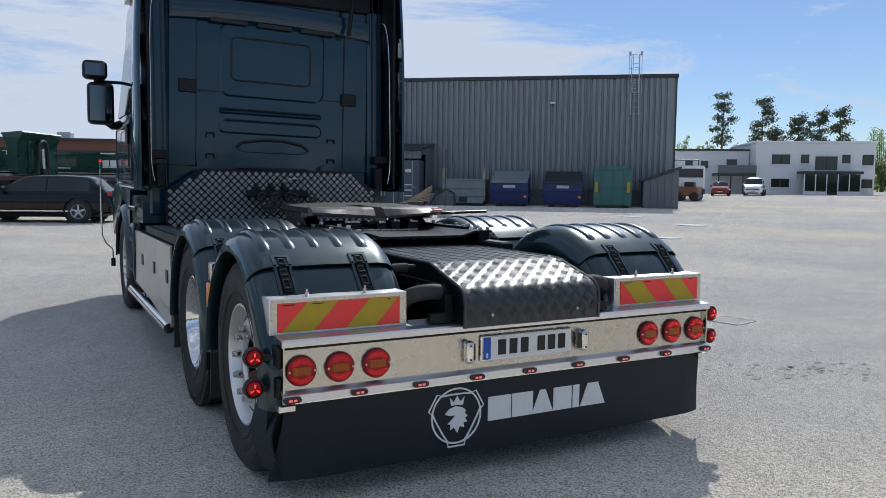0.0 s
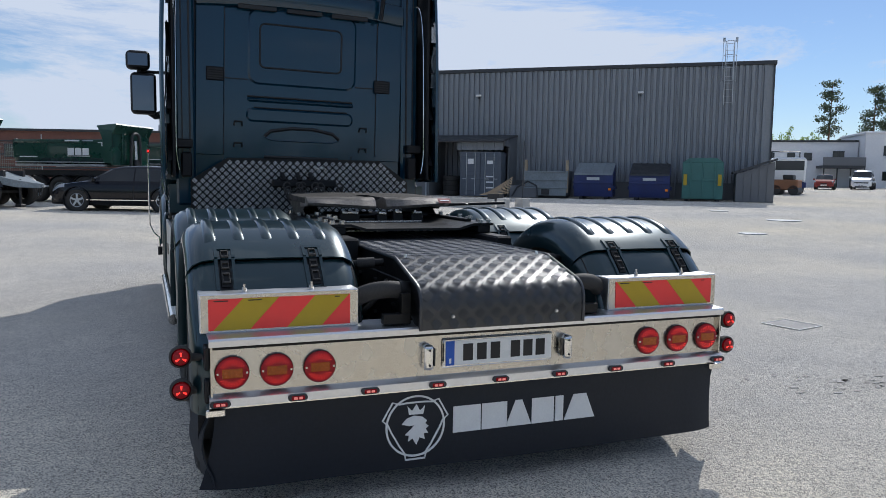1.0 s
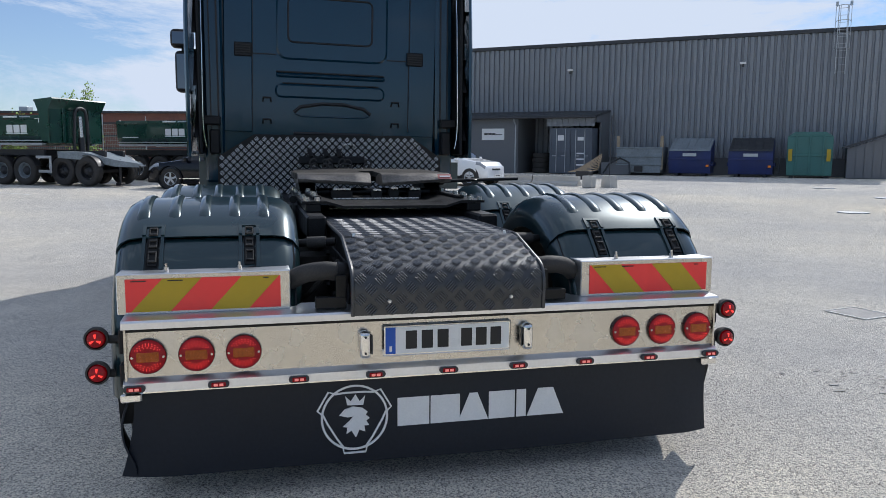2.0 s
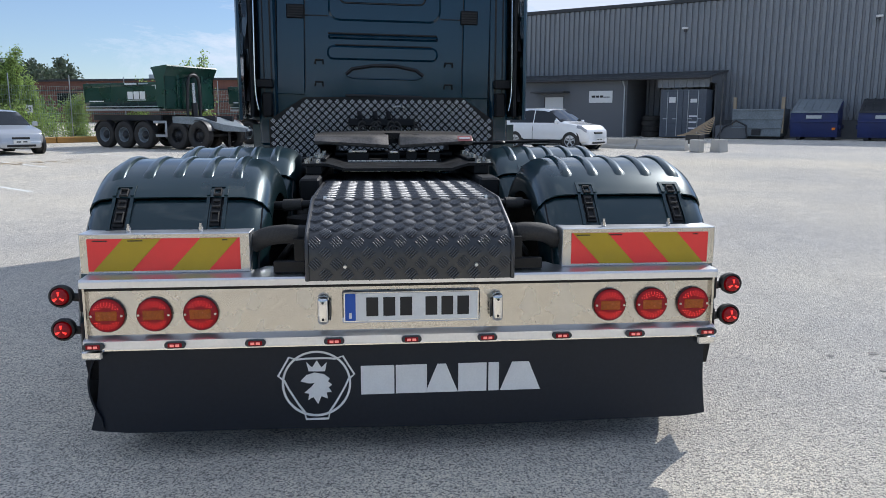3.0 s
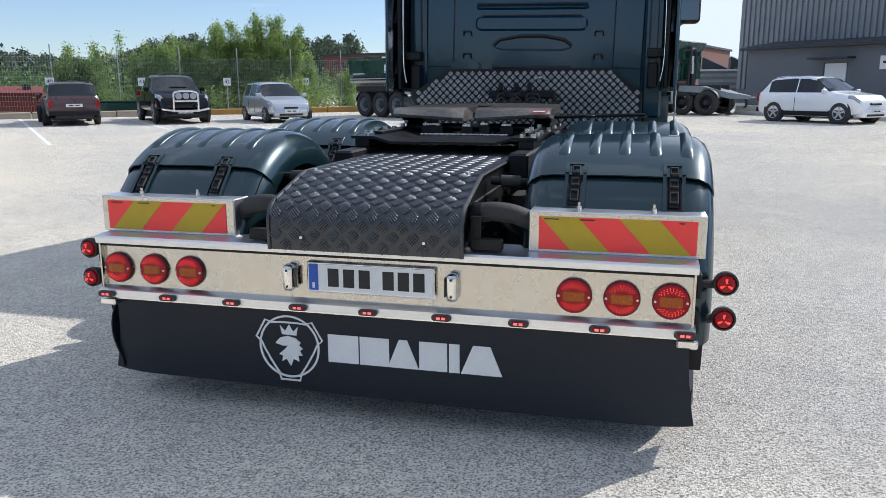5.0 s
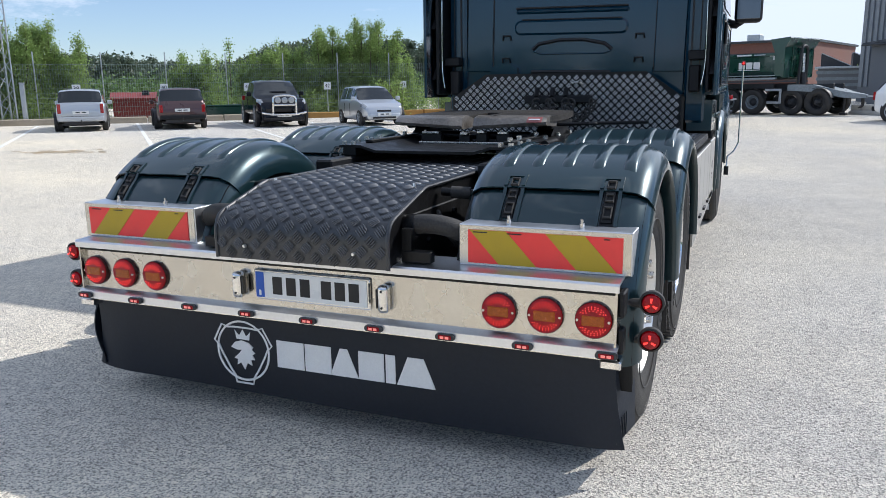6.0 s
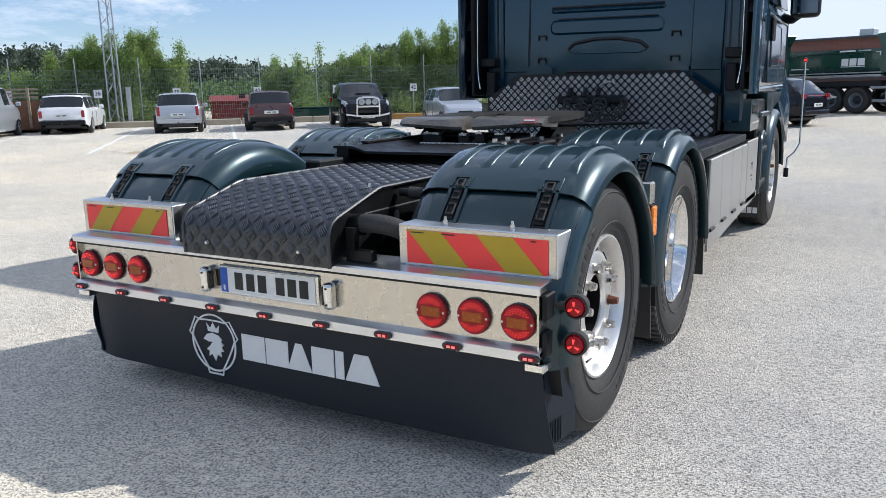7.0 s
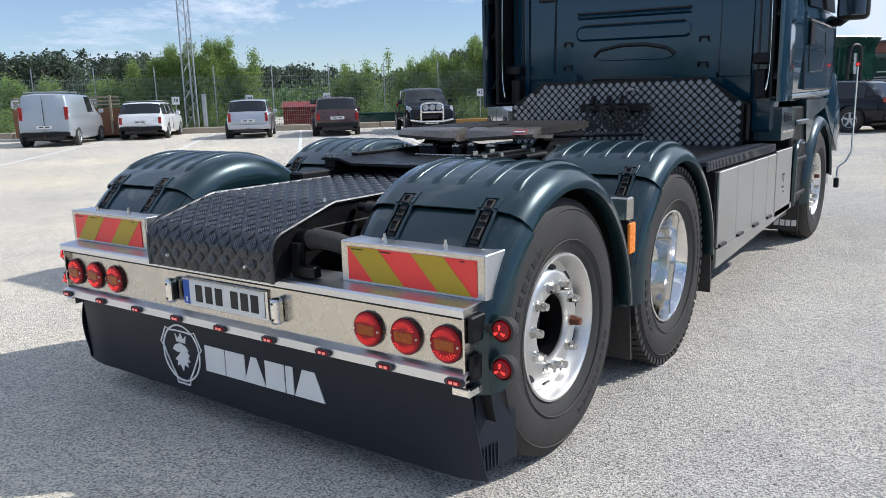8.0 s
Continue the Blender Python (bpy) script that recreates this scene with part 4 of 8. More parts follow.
def side_lamp(side, z):
    """Round marker lamp on a rubber arm beside the bumper's end."""
    x, y = side * 1.320, 0.056
    part("lamp_bracket", B(min(side * 1.2165, side * 1.236), max(side * 1.2165, side * 1.236), 0.0, 0.11, z - 0.05, z + 0.04, 0.005), M_BLACK, truck, "black bracket of the side lamp")
    arm = part("marker_lamp", tube(bmesh.new(), curve_points([(side * 1.234, y + 0.03, z - 0.012), (side * 1.280, y + 0.032, z - 0.012), (x, y + 0.03, z)], 4), [0.016] * 8 + [0.02], 10), M_RUBBER, truck, "round red marker lamp on a rubber arm")
    c = (x, y, z)
    part("housing", lathe(bmesh.new(), [(0.055, 0.020), (0.04, 0.034), (0.012, 0.043), (-0.008, 0.043), (-0.012, 0.036)], 28, "y", c), M_RUBBER, arm, "black rubber housing")
    part("lens", lathe(bmesh.new(), [(-0.006, 0.033), (-0.018, 0.030), (-0.026, 0.017), (-0.028, 0.0)], 24, "y", c), M_REDLENS, arm, "glowing red lens")
    for k in range(3):
        a = math.pi * (0.5 + 2 * k / 3)
        p, q = Vector((x + 0.006 * math.cos(a), y - 0.0275, z + 0.006 * math.sin(a))), Vector((x + 0.021 * math.cos(a), y - 0.0245, z + 0.021 * math.sin(a)))
        part("diode", rod(bmesh.new(), p, q, 0.0022, 0.0048, seg=8), M_LED, arm, "lit red light bar")
    part("back_lens", lathe(bmesh.new(), [(0.056, 0.022), (0.064, 0.014), (0.066, 0.0)], 16, "y", c), M_WHITE, arm)


for side in (1, -1):
    for z in (0.684, 0.554):
        side_lamp(side, z)


# number plate with its two lamps
plate = part("number_plate", B(-0.262, 0.272, -0.010, 0.005, 0.570, 0.697, 0.006), M_CHROME, truck, "white number plate in a steel frame, characters as bars")
part("plate_face", B(-0.252, 0.262, -0.0135, -0.0105, 0.580, 0.688, 0.001), M_PLATE, plate)
part("blue_band", B(-0.251, -0.211, -0.0150, -0.0138, 0.581, 0.687), M_BLUE, plate, "blue band")
part("small_bar", B(-0.236, -0.226, -0.0162, -0.0152, 0.590, 0.612), M_WHITE, plate)
for x0 in (-0.170, -0.105, -0.040, 0.058, 0.120, 0.182):
    part("plate_bar", B(x0, x0 + 0.046, -0.0150, -0.0138, 0.598, 0.672, 0.0005), M_INK, plate)
for side, xc in ((-1, -0.334), (1, 0.338)):
    lamp = part("plate_lamp", B(xc - 0.022, xc + 0.022, -0.042, 0.005, 0.572, 0.682, 0.016, seg=3), M_CHROME, truck, "chrome number plate lamp")
    part("lens", B(min(xc - side * 0.023, xc - side * 0.030), max(xc - side * 0.023, xc - side * 0.030), -0.034, -0.008, 0.588, 0.666, 0.003), M_GLASSDARK, lamp)
    part("screw", rod(bmesh.new(), (xc, -0.041, 0.595), (xc, -0.045, 0.595), 0.005, seg=8), M_INK, lamp)
    part("screw", rod(bmesh.new(), (xc, -0.041, 0.660), (xc, -0.045, 0.660), 0.005, seg=8), M_INK, lamp)


# hazard boards on polished boxes
def hazard(side):
    x0, x1 = sorted((side * 0.612, side * 1.247))
    bx = part("board_box", B(x0, x1, 0.072, 0.20, 0.7635, 0.918, 0.003), M_SHELF, truck, "polished steel box behind the marking board")
    part("backing", B(x0 + 0.004, x1 - 0.004, 0.069, 0.0715, 0.768, 0.914), M_BRUSHED, bx)
    c = side * 0.9325
    u0, u1, z0, z1 = c - 0.2825, c + 0.2825, 0.775, 0.899
    board = part("marking_board", B(u0, u1, 0.0655, 0.0688, z0, z1), M_REDREF, truck, "red and yellow diagonal marking board")
    slant, pitch = 0.114, 0.287
    for k in range(2):
        b0 = (u0 + 0.018 + k * pitch) if side < 0 else (u1 - 0.018 - k * pitch)
        wdt = 0.141
        poly = [(b0, z0), (b0 + wdt, z0), (b0 + wdt + slant, z1), (b0 + slant, z1)] if side < 0 else [(b0, z0), (b0 - wdt, z0), (b0 - wdt - slant, z1), (b0 - slant, z1)]
        part("yellow_band", prism(bmesh.new(), poly, 0.0640, 0.0653, "y"), M_YELREF, board, "yellow reflective band")
    for k, (bw, bx0) in enumerate(((0.055, 0.15), (0.055, 0.02), (0.02, 0.50))):
        xx = u0 + bx0
        part("small_print", B(xx, xx + bw, 0.0632, 0.0639, z1 - 0.010, z1 - 0.006), M_INK, board)
    for dx in (-0.14, 0.13):
        st = part("stud", rod(bmesh.new(), (c + dx, 0.11, 0.918), (c + dx, 0.11, 0.936), 0.009, seg=6), M_NUT, bx)
        part("tip", rod(bmesh.new(), (c + dx, 0.11, 0.936), (c + dx, 0.11, 0.950), 0.0055, seg=8), M_NUT, st)


hazard(1)
hazard(-1)


# full-width rubber flap
def build_flap():
    bm = bmesh.new()
    rows = []
    for i in range(61):
        u = i / 60
        row = []
        for j in range(9):
            t = j / 8
            xl, xr = -1.195 - 0.062 * t * t, 1.208 + 0.036 * t * t
            x = xl + (xr - xl) * u
            curl = max(0.0, (0.10 - u) / 0.10) ** 2 * 0.05
            curl_r = max(0.0, (u - 0.94) / 0.06) ** 2 * 0.03
            y = 0.030 + 0.010 * t + curl * (0.35 + 0.65 * t) + curl_r * t + 0.004 * math.sin(9 * u) * t
            z = 0.492 + (0.128 - 0.492) * t + 0.006 * math.sin(5 * u + 1) * t
            row.append((x, y, z))
        rows.append(row)
    grid(bm, rows)
    solid(bm, 0.006)
    return part("mud_flap", bm, M_FLAP, truck, "wide black rubber mud flap with white emblem and lettering", angle=50)


flap = build_flap()
for side in (1, -1):
    bm = bmesh.new()
    rows = []
    for j in range(9):
        t = j / 8
        z = 0.47 - 0.325 * t
        out = 0.045 * math.sin(math.pi * min(1.0, t * 1.1)) if side < 0 else 0.012 * t
        rows.append([(side * (1.205 + 0.035 * u + out), 0.055 + 0.20 * u, z) for u in (0, 0.33, 0.66, 1)])
    grid(bm, rows)
    sf = part("side_flap", solid(bm, 0.006), M_FLAP, truck, "black rubber side flap", angle=50)
    bm = bmesh.new()
    for k in range(5):
        yy = 0.075 + 0.018 * k
        xx = side * (1.205 + 0.035 * (yy - 0.055) / 0.20 + 0.012 * 0.9 + 0.006)
        box(bm, xx - 0.0045, xx - 0.001, yy, yy + 0.006, 0.15, 0.24)
    if side > 0:
        part("ridge", bm, M_FLAP, sf)


# emblem as plain shapes: a ring, three shields and a plain crowned blot
def strip_ring(bm, pts, wide, y0, y1, closed=True):
    n = len(pts)
    rows = []
    for i in range(n if closed else n):
        a, b, c = Vector(pts[i - 1 if closed or i else 0]), Vector(pts[i]), Vector(pts[(i + 1) % n if closed or i < n - 1 else i])
        d = (c - a).normalized()
        nn = Vector((-d.y, d.x)) * wide / 2
        p, q = b + nn, b - nn
        rows.append([(p.x, y0, p.y), (q.x, y0, q.y), (q.x, y1, q.y), (p.x, y1, p.y)])
    grid(bm, rows, close_u=closed, close_v=True)
    bmesh.ops.recalc_face_normals(bm, faces=bm.faces[:])


def emblem():
    cx, cz, r = -0.370, 0.318, 0.131
    y0, y1 = 0.0290, 0.0245
    bm = bmesh.new()
    ring = [(cx + r * math.cos(2 * math.pi * k / 48), cz + r * math.sin(2 * math.pi * k / 48)) for k in range(48)]
    strip_ring(bm, ring, 0.0085, y0, y1)
    em = part("emblem_ring", bm, M_WHITE, flap, "white ring emblem in plain shapes")
    # three-lobed frame
    pts = []
    for k in range(3):
        a = math.pi / 2 + math.pi + k * 2 * math.pi / 3
        rad, tan = Vector((math.cos(a), math.sin(a))), Vector((-math.sin(a), math.cos(a)))
        for s, rr in ((-0.075, 0.085), (-0.052, 0.116), (-0.046, 0.146), (0.046, 0.146), (0.052, 0.116), (0.075, 0.085)):
            p = rad * rr + tan * s * 0.95
            pts.append((cx + p.x, cz + p.y))
    bm = bmesh.new()
    strip_ring(bm, pts, 0.0075, y0, y1 - 0.0004)
    part("emblem_frame", bm, M_WHITE, flap)
    outline = [(-0.062, 0.012), (-0.040, 0.036), (-0.006, 0.046), (0.030, 0.038), (0.052, 0.020), (0.044, 0.008), (0.060, -0.006), (0.046, -0.016), (0.058, -0.036), (0.038, -0.036), (0.042, -0.062), (0.018, -0.052),
               (0.004, -0.084), (-0.014, -0.054), (-0.034, -0.066), (-0.030, -0.040), (-0.048, -0.036), (-0.022, -0.014), (-0.006, 0.004), (-0.030, 0.002)]
    bm = prism(bmesh.new(), [(cx + x, cz + z) for x, z in outline], y0, y1, "y")
    part("emblem_blot", bm, M_WHITE, flap)
    bm = bmesh.new()
    prism(bm, [(cx - 0.030, cz + 0.052), (cx + 0.034, cz + 0.050), (cx + 0.042, cz + 0.088), (cx + 0.020, cz + 0.066), (cx + 0.003, cz + 0.096), (cx - 0.016, cz + 0.067), (cx - 0.038, cz + 0.090)], y0, y1, "y")
    part("emblem_crown", bm, M_WHITE, flap)


emblem()
# the brand's lettering as six plain blocks of its size
edges = [(-0.196, -0.064), (-0.058, 0.066), (0.060, 0.190), (0.192, 0.306), (0.314, 0.356), (0.362, 0.526)]
for k, (a, b) in enumerate(edges):
    sl = 0.030 if k in (2, 5) else 0.0
    sr = 0.0
    poly = [(a, 0.268), (b, 0.268), (b - sl * 1.6, 0.386), (a + sl * 1.6, 0.386)]
    part("letter_block", prism(bmesh.new(), poly, 0.0290 - 0.0, 0.0240, "y"), M_WHITE, flap, "white plain block in place of a brand letter")


# tunnel cover: upright face, round bend, slope, flat
def build_cover():
    prof = [(-0.070, 0.752), (-0.072, 0.84), (-0.070, 0.872), (-0.060, 0.900), (-0.042, 0.922), (-0.014, 0.936), (0.262, 1.014), (0.290, 1.0185), (1.66, 1.0205)]
    bm = bmesh.new()
    rows = [[(x, y, z) for x in (-0.386, -0.384, 0.384, 0.386)] for y, z in prof]
    grid(bm, rows)
    solid(bm, 0.006)
    cover = part("tunnel_cover", bm, M_TREAD, truck, "black chequer-plate cover over the frame end", angle=40)
    place, run = bent_place(prof, 0.0062)
    bm = bmesh.new()
    tread(bm, place, [(-0.385, 0.004), (0.385, 0.004), (0.385, run), (-0.385, run)], cell=0.056, bars=5, high=0.0022, length=0.045, wide=0.0054, pitch=0.0088, crest_width=0.25)
    tagged(part("chequer_pattern", bm, M_TREADBAR, cover), "raised chequer bars", kind="stuff")
    for side in (1, -1):
        edge = [(side * 0.386, y, z) for y, z in prof]
        part("edge_roll", tube(bmesh.new(), edge, 0.0085, 8), M_TREAD, cover, "rolled black edge")
    for x in (-0.246, 0.246):
        part("bolt", rod(bmesh.new(), (x, -0.076, 0.806), (x, -0.086, 0.806), 0.0085, 0.006, seg=10), M_ALU, cover)
    for x, y, z in ((-0.335, 0.285, 1.018), (0.335, 0.285, 1.018)):
        part("bolt", rod(bmesh.new(), (x, y, z), (x, y, z + 0.016), 0.008, 0.006, seg=10), M_ALU, cover)
    for side in (1, -1):
        prism_pts = [(-0.062, 0.752), (-0.064, 0.85), (-0.05, 0.905), (-0.012, 0.928), (0.262, 1.006), (0.29, 1.010), (1.66, 1.012), (2.0, 1.0), (2.0, 0.90), (0.55, 0.90), (0.10, 0.80), (0.02, 0.76)]
        part("cheek_plate", prism(bmesh.new(), prism_pts, min(side * 0.372, side * 0.380), max(side * 0.372, side * 0.380)), M_FRAME, cover)


build_cover()


# frame, pipes and brackets beside the cover
for side in (1, -1):
    rail = part("frame_rail", B(min(side * 0.31, side * 0.385), max(side * 0.31, side * 0.385), 0.10, 6.9, 0.66, 0.93, 0.006), M_FRAME, truck, "black steel frame rail")
    for k in range(9):
        y = 0.3 + 0.28 * k
        for z in (0.72, 0.80, 0.88):
            part("frame_bolt", rod(bmesh.new(), (side * 0.385, y, z), (side * 0.400, y, z), 0.014, seg=6), M_FRAME, rail)
    part("hose", tube(bmesh.new(), curve_points([(side * 0.40, 0.10, 0.895), (side * 0.48, 0.10, 0.905), (side * 0.57, 0.13, 0.885), (side * 0.64, 0.20, 0.82), (side * 0.66, 0.26, 0.70), (side * 0.62, 0.30, 0.58)], 6), 0.038, 14), M_RUBBER, truck, "thick black rubber hose")
    part("hose_end", rod(bmesh.new(), (side * 0.385, 0.10, 0.893), (side * 0.43, 0.10, 0.898), 0.044, seg=16), M_FRAME, truck)
    br = part("bracket", B(min(side * 0.40, side * 0.44), max(side * 0.40, side * 0.44), 0.02, 0.05, 0.765, 0.895), M_FRAME, truck, "black angle bracket")
    part("foot", B(min(side * 0.40, side * 0.52), max(side * 0.40, side * 0.52), 0.015, 0.055, 0.768, 0.812, 0.003), M_FRAME, br)
    part("air_line", tube(bmesh.new(), curve_points([(side * 0.39, 0.40, 0.90), (side * 0.46, 0.30, 0.85), (side * 0.52, 0.32, 0.78), (side * 0.56, 0.45, 0.72)], 5), 0.012, 8), M_RUBBER, truck)
    part("damper", rod(bmesh.new(), (side * 0.40, 0.42, 0.985), (side * 0.60, 0.46, 0.975), 0.018, seg=12), M_FRAME, truck, "black damper rod")
    part("damper_boot", rod(bmesh.new(), (side * 0.44, 0.43, 0.983), (side * 0.52, 0.445, 0.979), 0.026, seg=12), M_RUBBER, truck)
    part("air_bag", rod(bmesh.new(), (side * 0.46, 0.98, 0.55), (side * 0.46, 0.98, 0.86), 0.11, seg=20), M_RUBBER, truck, "black rubber air spring")
    part("air_bag", rod(bmesh.new(), (side * 0.46, 1.50, 0.55), (side * 0.46, 1.50, 0.86), 0.11, seg=20), M_RUBBER, truck, "black rubber air spring")
    part("side_channel", B(min(side * 0.395, side * 0.492), max(side * 0.395, side * 0.492), 0.865, 2.45, 0.945, 1.060, 0.010), M_BLACK, truck, "black channel beside the cover")
for y in (0.16, 1.25, 2.75, 4.0):
    part("cross_member", B(-0.31, 0.31, y, y + 0.10, 0.68, 0.90, 0.006), M_FRAME, truck)
part("rear_beam", B(-1.18, 1.18, 0.03, 0.12, 0.60, 0.74, 0.006), M_FRAME, truck, "black beam behind the bumper")
part("belly", B(-0.60, 0.60, 0.25, 6.4, 0.40, 0.62, 0.02), M_FRAME, truck, "dark axles and tanks under the frame")


# fifth wheel
def build_fifth_wheel():
    # folded mounting plate: raised edges, sunk middle
    fold = [(-0.50, 1.118), (-0.37, 1.118), (-0.28, 1.092), (0.28, 1.092), (0.37, 1.118), (0.50, 1.118)]
    base = part("mounting_plate", prism(bmesh.new(), fold + [(x, z - 0.014) for x, z in reversed(fold)], 1.13, 2.52, "y"), M_FRAME, truck, "black folded mounting plate")
    for side in (1, -1):
        part("spacer", B(min(side * 0.40, side * 0.48), max(side * 0.40, side * 0.48), 1.13, 2.45, 1.061, 1.1035, 0.004), M_FRAME, base)
        part("angle_rail", B(min(side * 0.385, side * 0.43), max(side * 0.385, side * 0.43), 1.30, 2.50, 1.1185, 1.136, 0.004), M_FRAME, base)
        for y in (1.145, 1.30, 1.46, 1.80, 2.10, 2.40):
            for x in (0.420, 0.474):
                low = 1.136 if x < 0.43 and y >= 1.30 else 1.1185
                part("bolt", rod(bmesh.new(), (side * x, y, low), (side * x, y, low + 0.020), 0.015, seg=6), M_NUT, base, "bright hexagon bolt head")
        part("pedestal", prism(bmesh.new(), [(1.98, 1.12), (2.48, 1.12), (2.38, 1.195), (2.10, 1.195)], min(side * 0.36, side * 0.46), max(side * 0.36, side * 0.46)), M_FRAME, base, "black pivot block")
        part("spring", rod(bmesh.new(), (side * 0.52, 1.62, 1.100), (side * 0.52, 1.86, 1.100), 0.022, seg=12), M_FRAME, base)
    part("worn_bar", B(-0.28, 0.25, 1.700, 1.715, 1.0925, 1.102, 0.002), M_NUT, base, "worn bright edge bar")
    part("front_bar", B(-0.31, 0.31, 1.640, 1.665, 1.036, 1.050, 0.003), M_NUT, base, "worn bright edge bar")
    part("cross_tube", rod(bmesh.new(), (-0.36, 1.90, 1.13), (0.36, 1.90, 1.13), 0.024, seg=14), M_FRAME, base)
    for x0, x1, z0 in ((-0.275, -0.165, 1.146), (0.205, 0.265, 1.146), (-0.03, 0.02, 1.140), (0.08, 0.125, 1.150)):
        lug = part("lug", B(x0, x1, 1.735, 1.785, z0, z0 + 0.014, 0.003), M_NUT, base, "worn bright steel lug")
        part("pin", rod(bmesh.new(), (x0 + 0.015, 1.755, z0 + 0.004), (x0 + 0.015, 1.755, z0 + 0.022), 0.007, seg=8), M_NUT, lug)
        part("lug_block", B(x0 - 0.01, x1 + 0.01, 1.748, 1.80, 1.094, z0 - 0.0005, 0.003), M_FRAME, lug)
    # coupling plate with the throat open to the rear
    outline = [(-0.48, 1.62), (-0.40, 1.56), (-0.05, 1.66), (-0.045, 1.80), (-0.055, 2.05), (0.055, 2.05), (0.045, 1.80), (0.05, 1.66), (0.40, 1.56), (0.48, 1.62), (0.50, 1.95), (0.46, 2.30), (0.28, 2.44), (-0.28, 2.44), (-0.46, 2.30), (-0.50, 1.95)]
    bm = prism(bmesh.new(), outline, 1.222, 1.258, "z")
    bmesh.ops.transform(bm, matrix=Matrix.Translation((0, 2.0, 1.23)) @ Matrix.Rotation(radians(1.2), 4, "X") @ Matrix.Translation((0, -2.0, -1.23)), verts=bm.verts[:])
    fw = part("coupling_plate", bm, M_GREASE, truck, "greasy steel fifth wheel coupling plate", angle=25, at=Matrix.Translation((0, 0.27, -0.007)))
    for side in (1, -1):
        bm = bmesh.new()
        rows = []
        for i in range(9):
            f = i / 8
            x = side * (0.035 + 0.445 * f)
            lip = 0.06 * max(0.0, (f - 0.80) / 0.20) ** 2 + 0.05 * max(0.0, (0.15 - f) / 0.15)
            low = 1.200 - 0.024 * (1 - f) ** 1.3
            rows.append([(x, 1.62, 1.257), (x, 1.545 + lip * 0.6, 1.253), (x, 1.50 + lip * 0.8, 1.243), (x, 1.462 + lip, low + 0.022), (x, 1.470 + lip, low + 0.006), (x, 1.52 + lip * 0.5, low), (x, 1.78, 1.185), (x, 1.78, 1.225)])
        vs = grid(bm, rows, close_v=True)
        bm.faces.new(vs[0]), bm.faces.new(vs[-1])
        bmesh.ops.recalc_face_normals(bm, faces=bm.faces[:])
        part("ramp", bm, M_RAMP, fw, "worn dark ramp", angle=25)
        part("skirt", prism(bmesh.new(), [(1.62, 1.212), (1.70, 1.175), (2.16, 1.175), (2.24, 1.212)], min(side * 0.44, side * 0.47), max(side * 0.44, side * 0.47)), M_FRAME, fw)
    part("lock_ring", lathe(bmesh.new(), [(1.19, 0.05), (1.19, 0.10), (1.225, 0.10), (1.225, 0.05)], 24, "z", (0, 2.08, 0), close=True), M_FRAME, fw)
    tag = part("warning_label", prism(bmesh.new(), [(1.459, 1.220), (1.497, 1.249), (1.494, 1.252), (1.456, 1.223)], 0.382, 0.468), M_LABELRED, fw, "small red warning label")
    part("label_bar", prism(bmesh.new(), [(1.470, 1.2345), (1.478, 1.2405), (1.476, 1.2425), (1.468, 1.2365)], 0.392, 0.458), M_WHITE, tag)
    part("release_handle", tube(bmesh.new(), curve_points([(0.45, 1.78, 1.195), (0.62, 1.78, 1.202), (0.80, 1.785, 1.207), (1.02, 1.79, 1.212)], 4), 0.011, 8), M_FRAME, fw, "release handle")
    part("handle_loop", lathe(bmesh.new(), [(-0.006, 0.024), (0.0, 0.032), (0.006, 0.024)], 16, "z", (0.70, 1.783, 1.205), close=True), M_FRAME, fw)


build_fifth_wheel()

# deck behind the cab
deck = part("deck", B(-1.14, 1.14, 2.62, 4.30, 0.975, 1.000, 0.004), M_FRAME, truck, "black deck behind the cab")
for side in (1, -1):
    edge = part("deck_edge", B(min(side * 1.02, side * 1.20), max(side * 1.02, side * 1.20), 2.60, 4.35, 0.985, 1.012, 0.003), M_TREAD, deck, "black chequer step edge")
    bm = bmesh.new()
    tread(bm, flat_place((0, 0, 1.0122), (1, 0, 0), (0, 1, 0), (0, 0, 1)), [(min(side * 1.03, side * 1.19), 2.62), (max(side * 1.03, side * 1.19), 2.62), (max(side * 1.03, side * 1.19), 4.33), (min(side * 1.03, side * 1.19), 4.33)])
    box(bm, min(side * 1.198, side * 1.206), max(side * 1.198, side * 1.206), 2.60, 4.35, 0.955, 1.012)
    for k in range(56):
        y = 2.615 + 0.031 * k
        box(bm, min(side * 1.206, side * 1.211), max(side * 1.206, side * 1.211), y, y + 0.014, 0.96, 1.008)
    tagged(part("edge_pattern", bm, M_TREADBAR, edge), "worn ridged step edge", kind="stuff")

# chequer plate on the cab's back
poly = [(-1.05, 1.0), (0.99, 1.0), (0.99, 1.335), (0.70, 1.536), (-0.73, 1.536), (-1.05, 1.335)]
back_plate = part("back_plate", prism(bmesh.new(), poly, 4.20, 4.208, "y"), M_FRAME, truck, "black chequer plate with bars coloured bright for their reflections")
bm = bmesh.new()
tread(bm, flat_place((0, 4.1998, 0), (1, 0, 0), (0, 0, 1), (0, -1, 0)), poly, cell=0.048, bars=4, high=0.003, length=0.047, wide=0.0050, pitch=0.0088)
tagged(part("chequer_pattern", bm, M_CABTREAD, back_plate), "chequer bars with mirrored brightness put into their colour", kind="stuff")
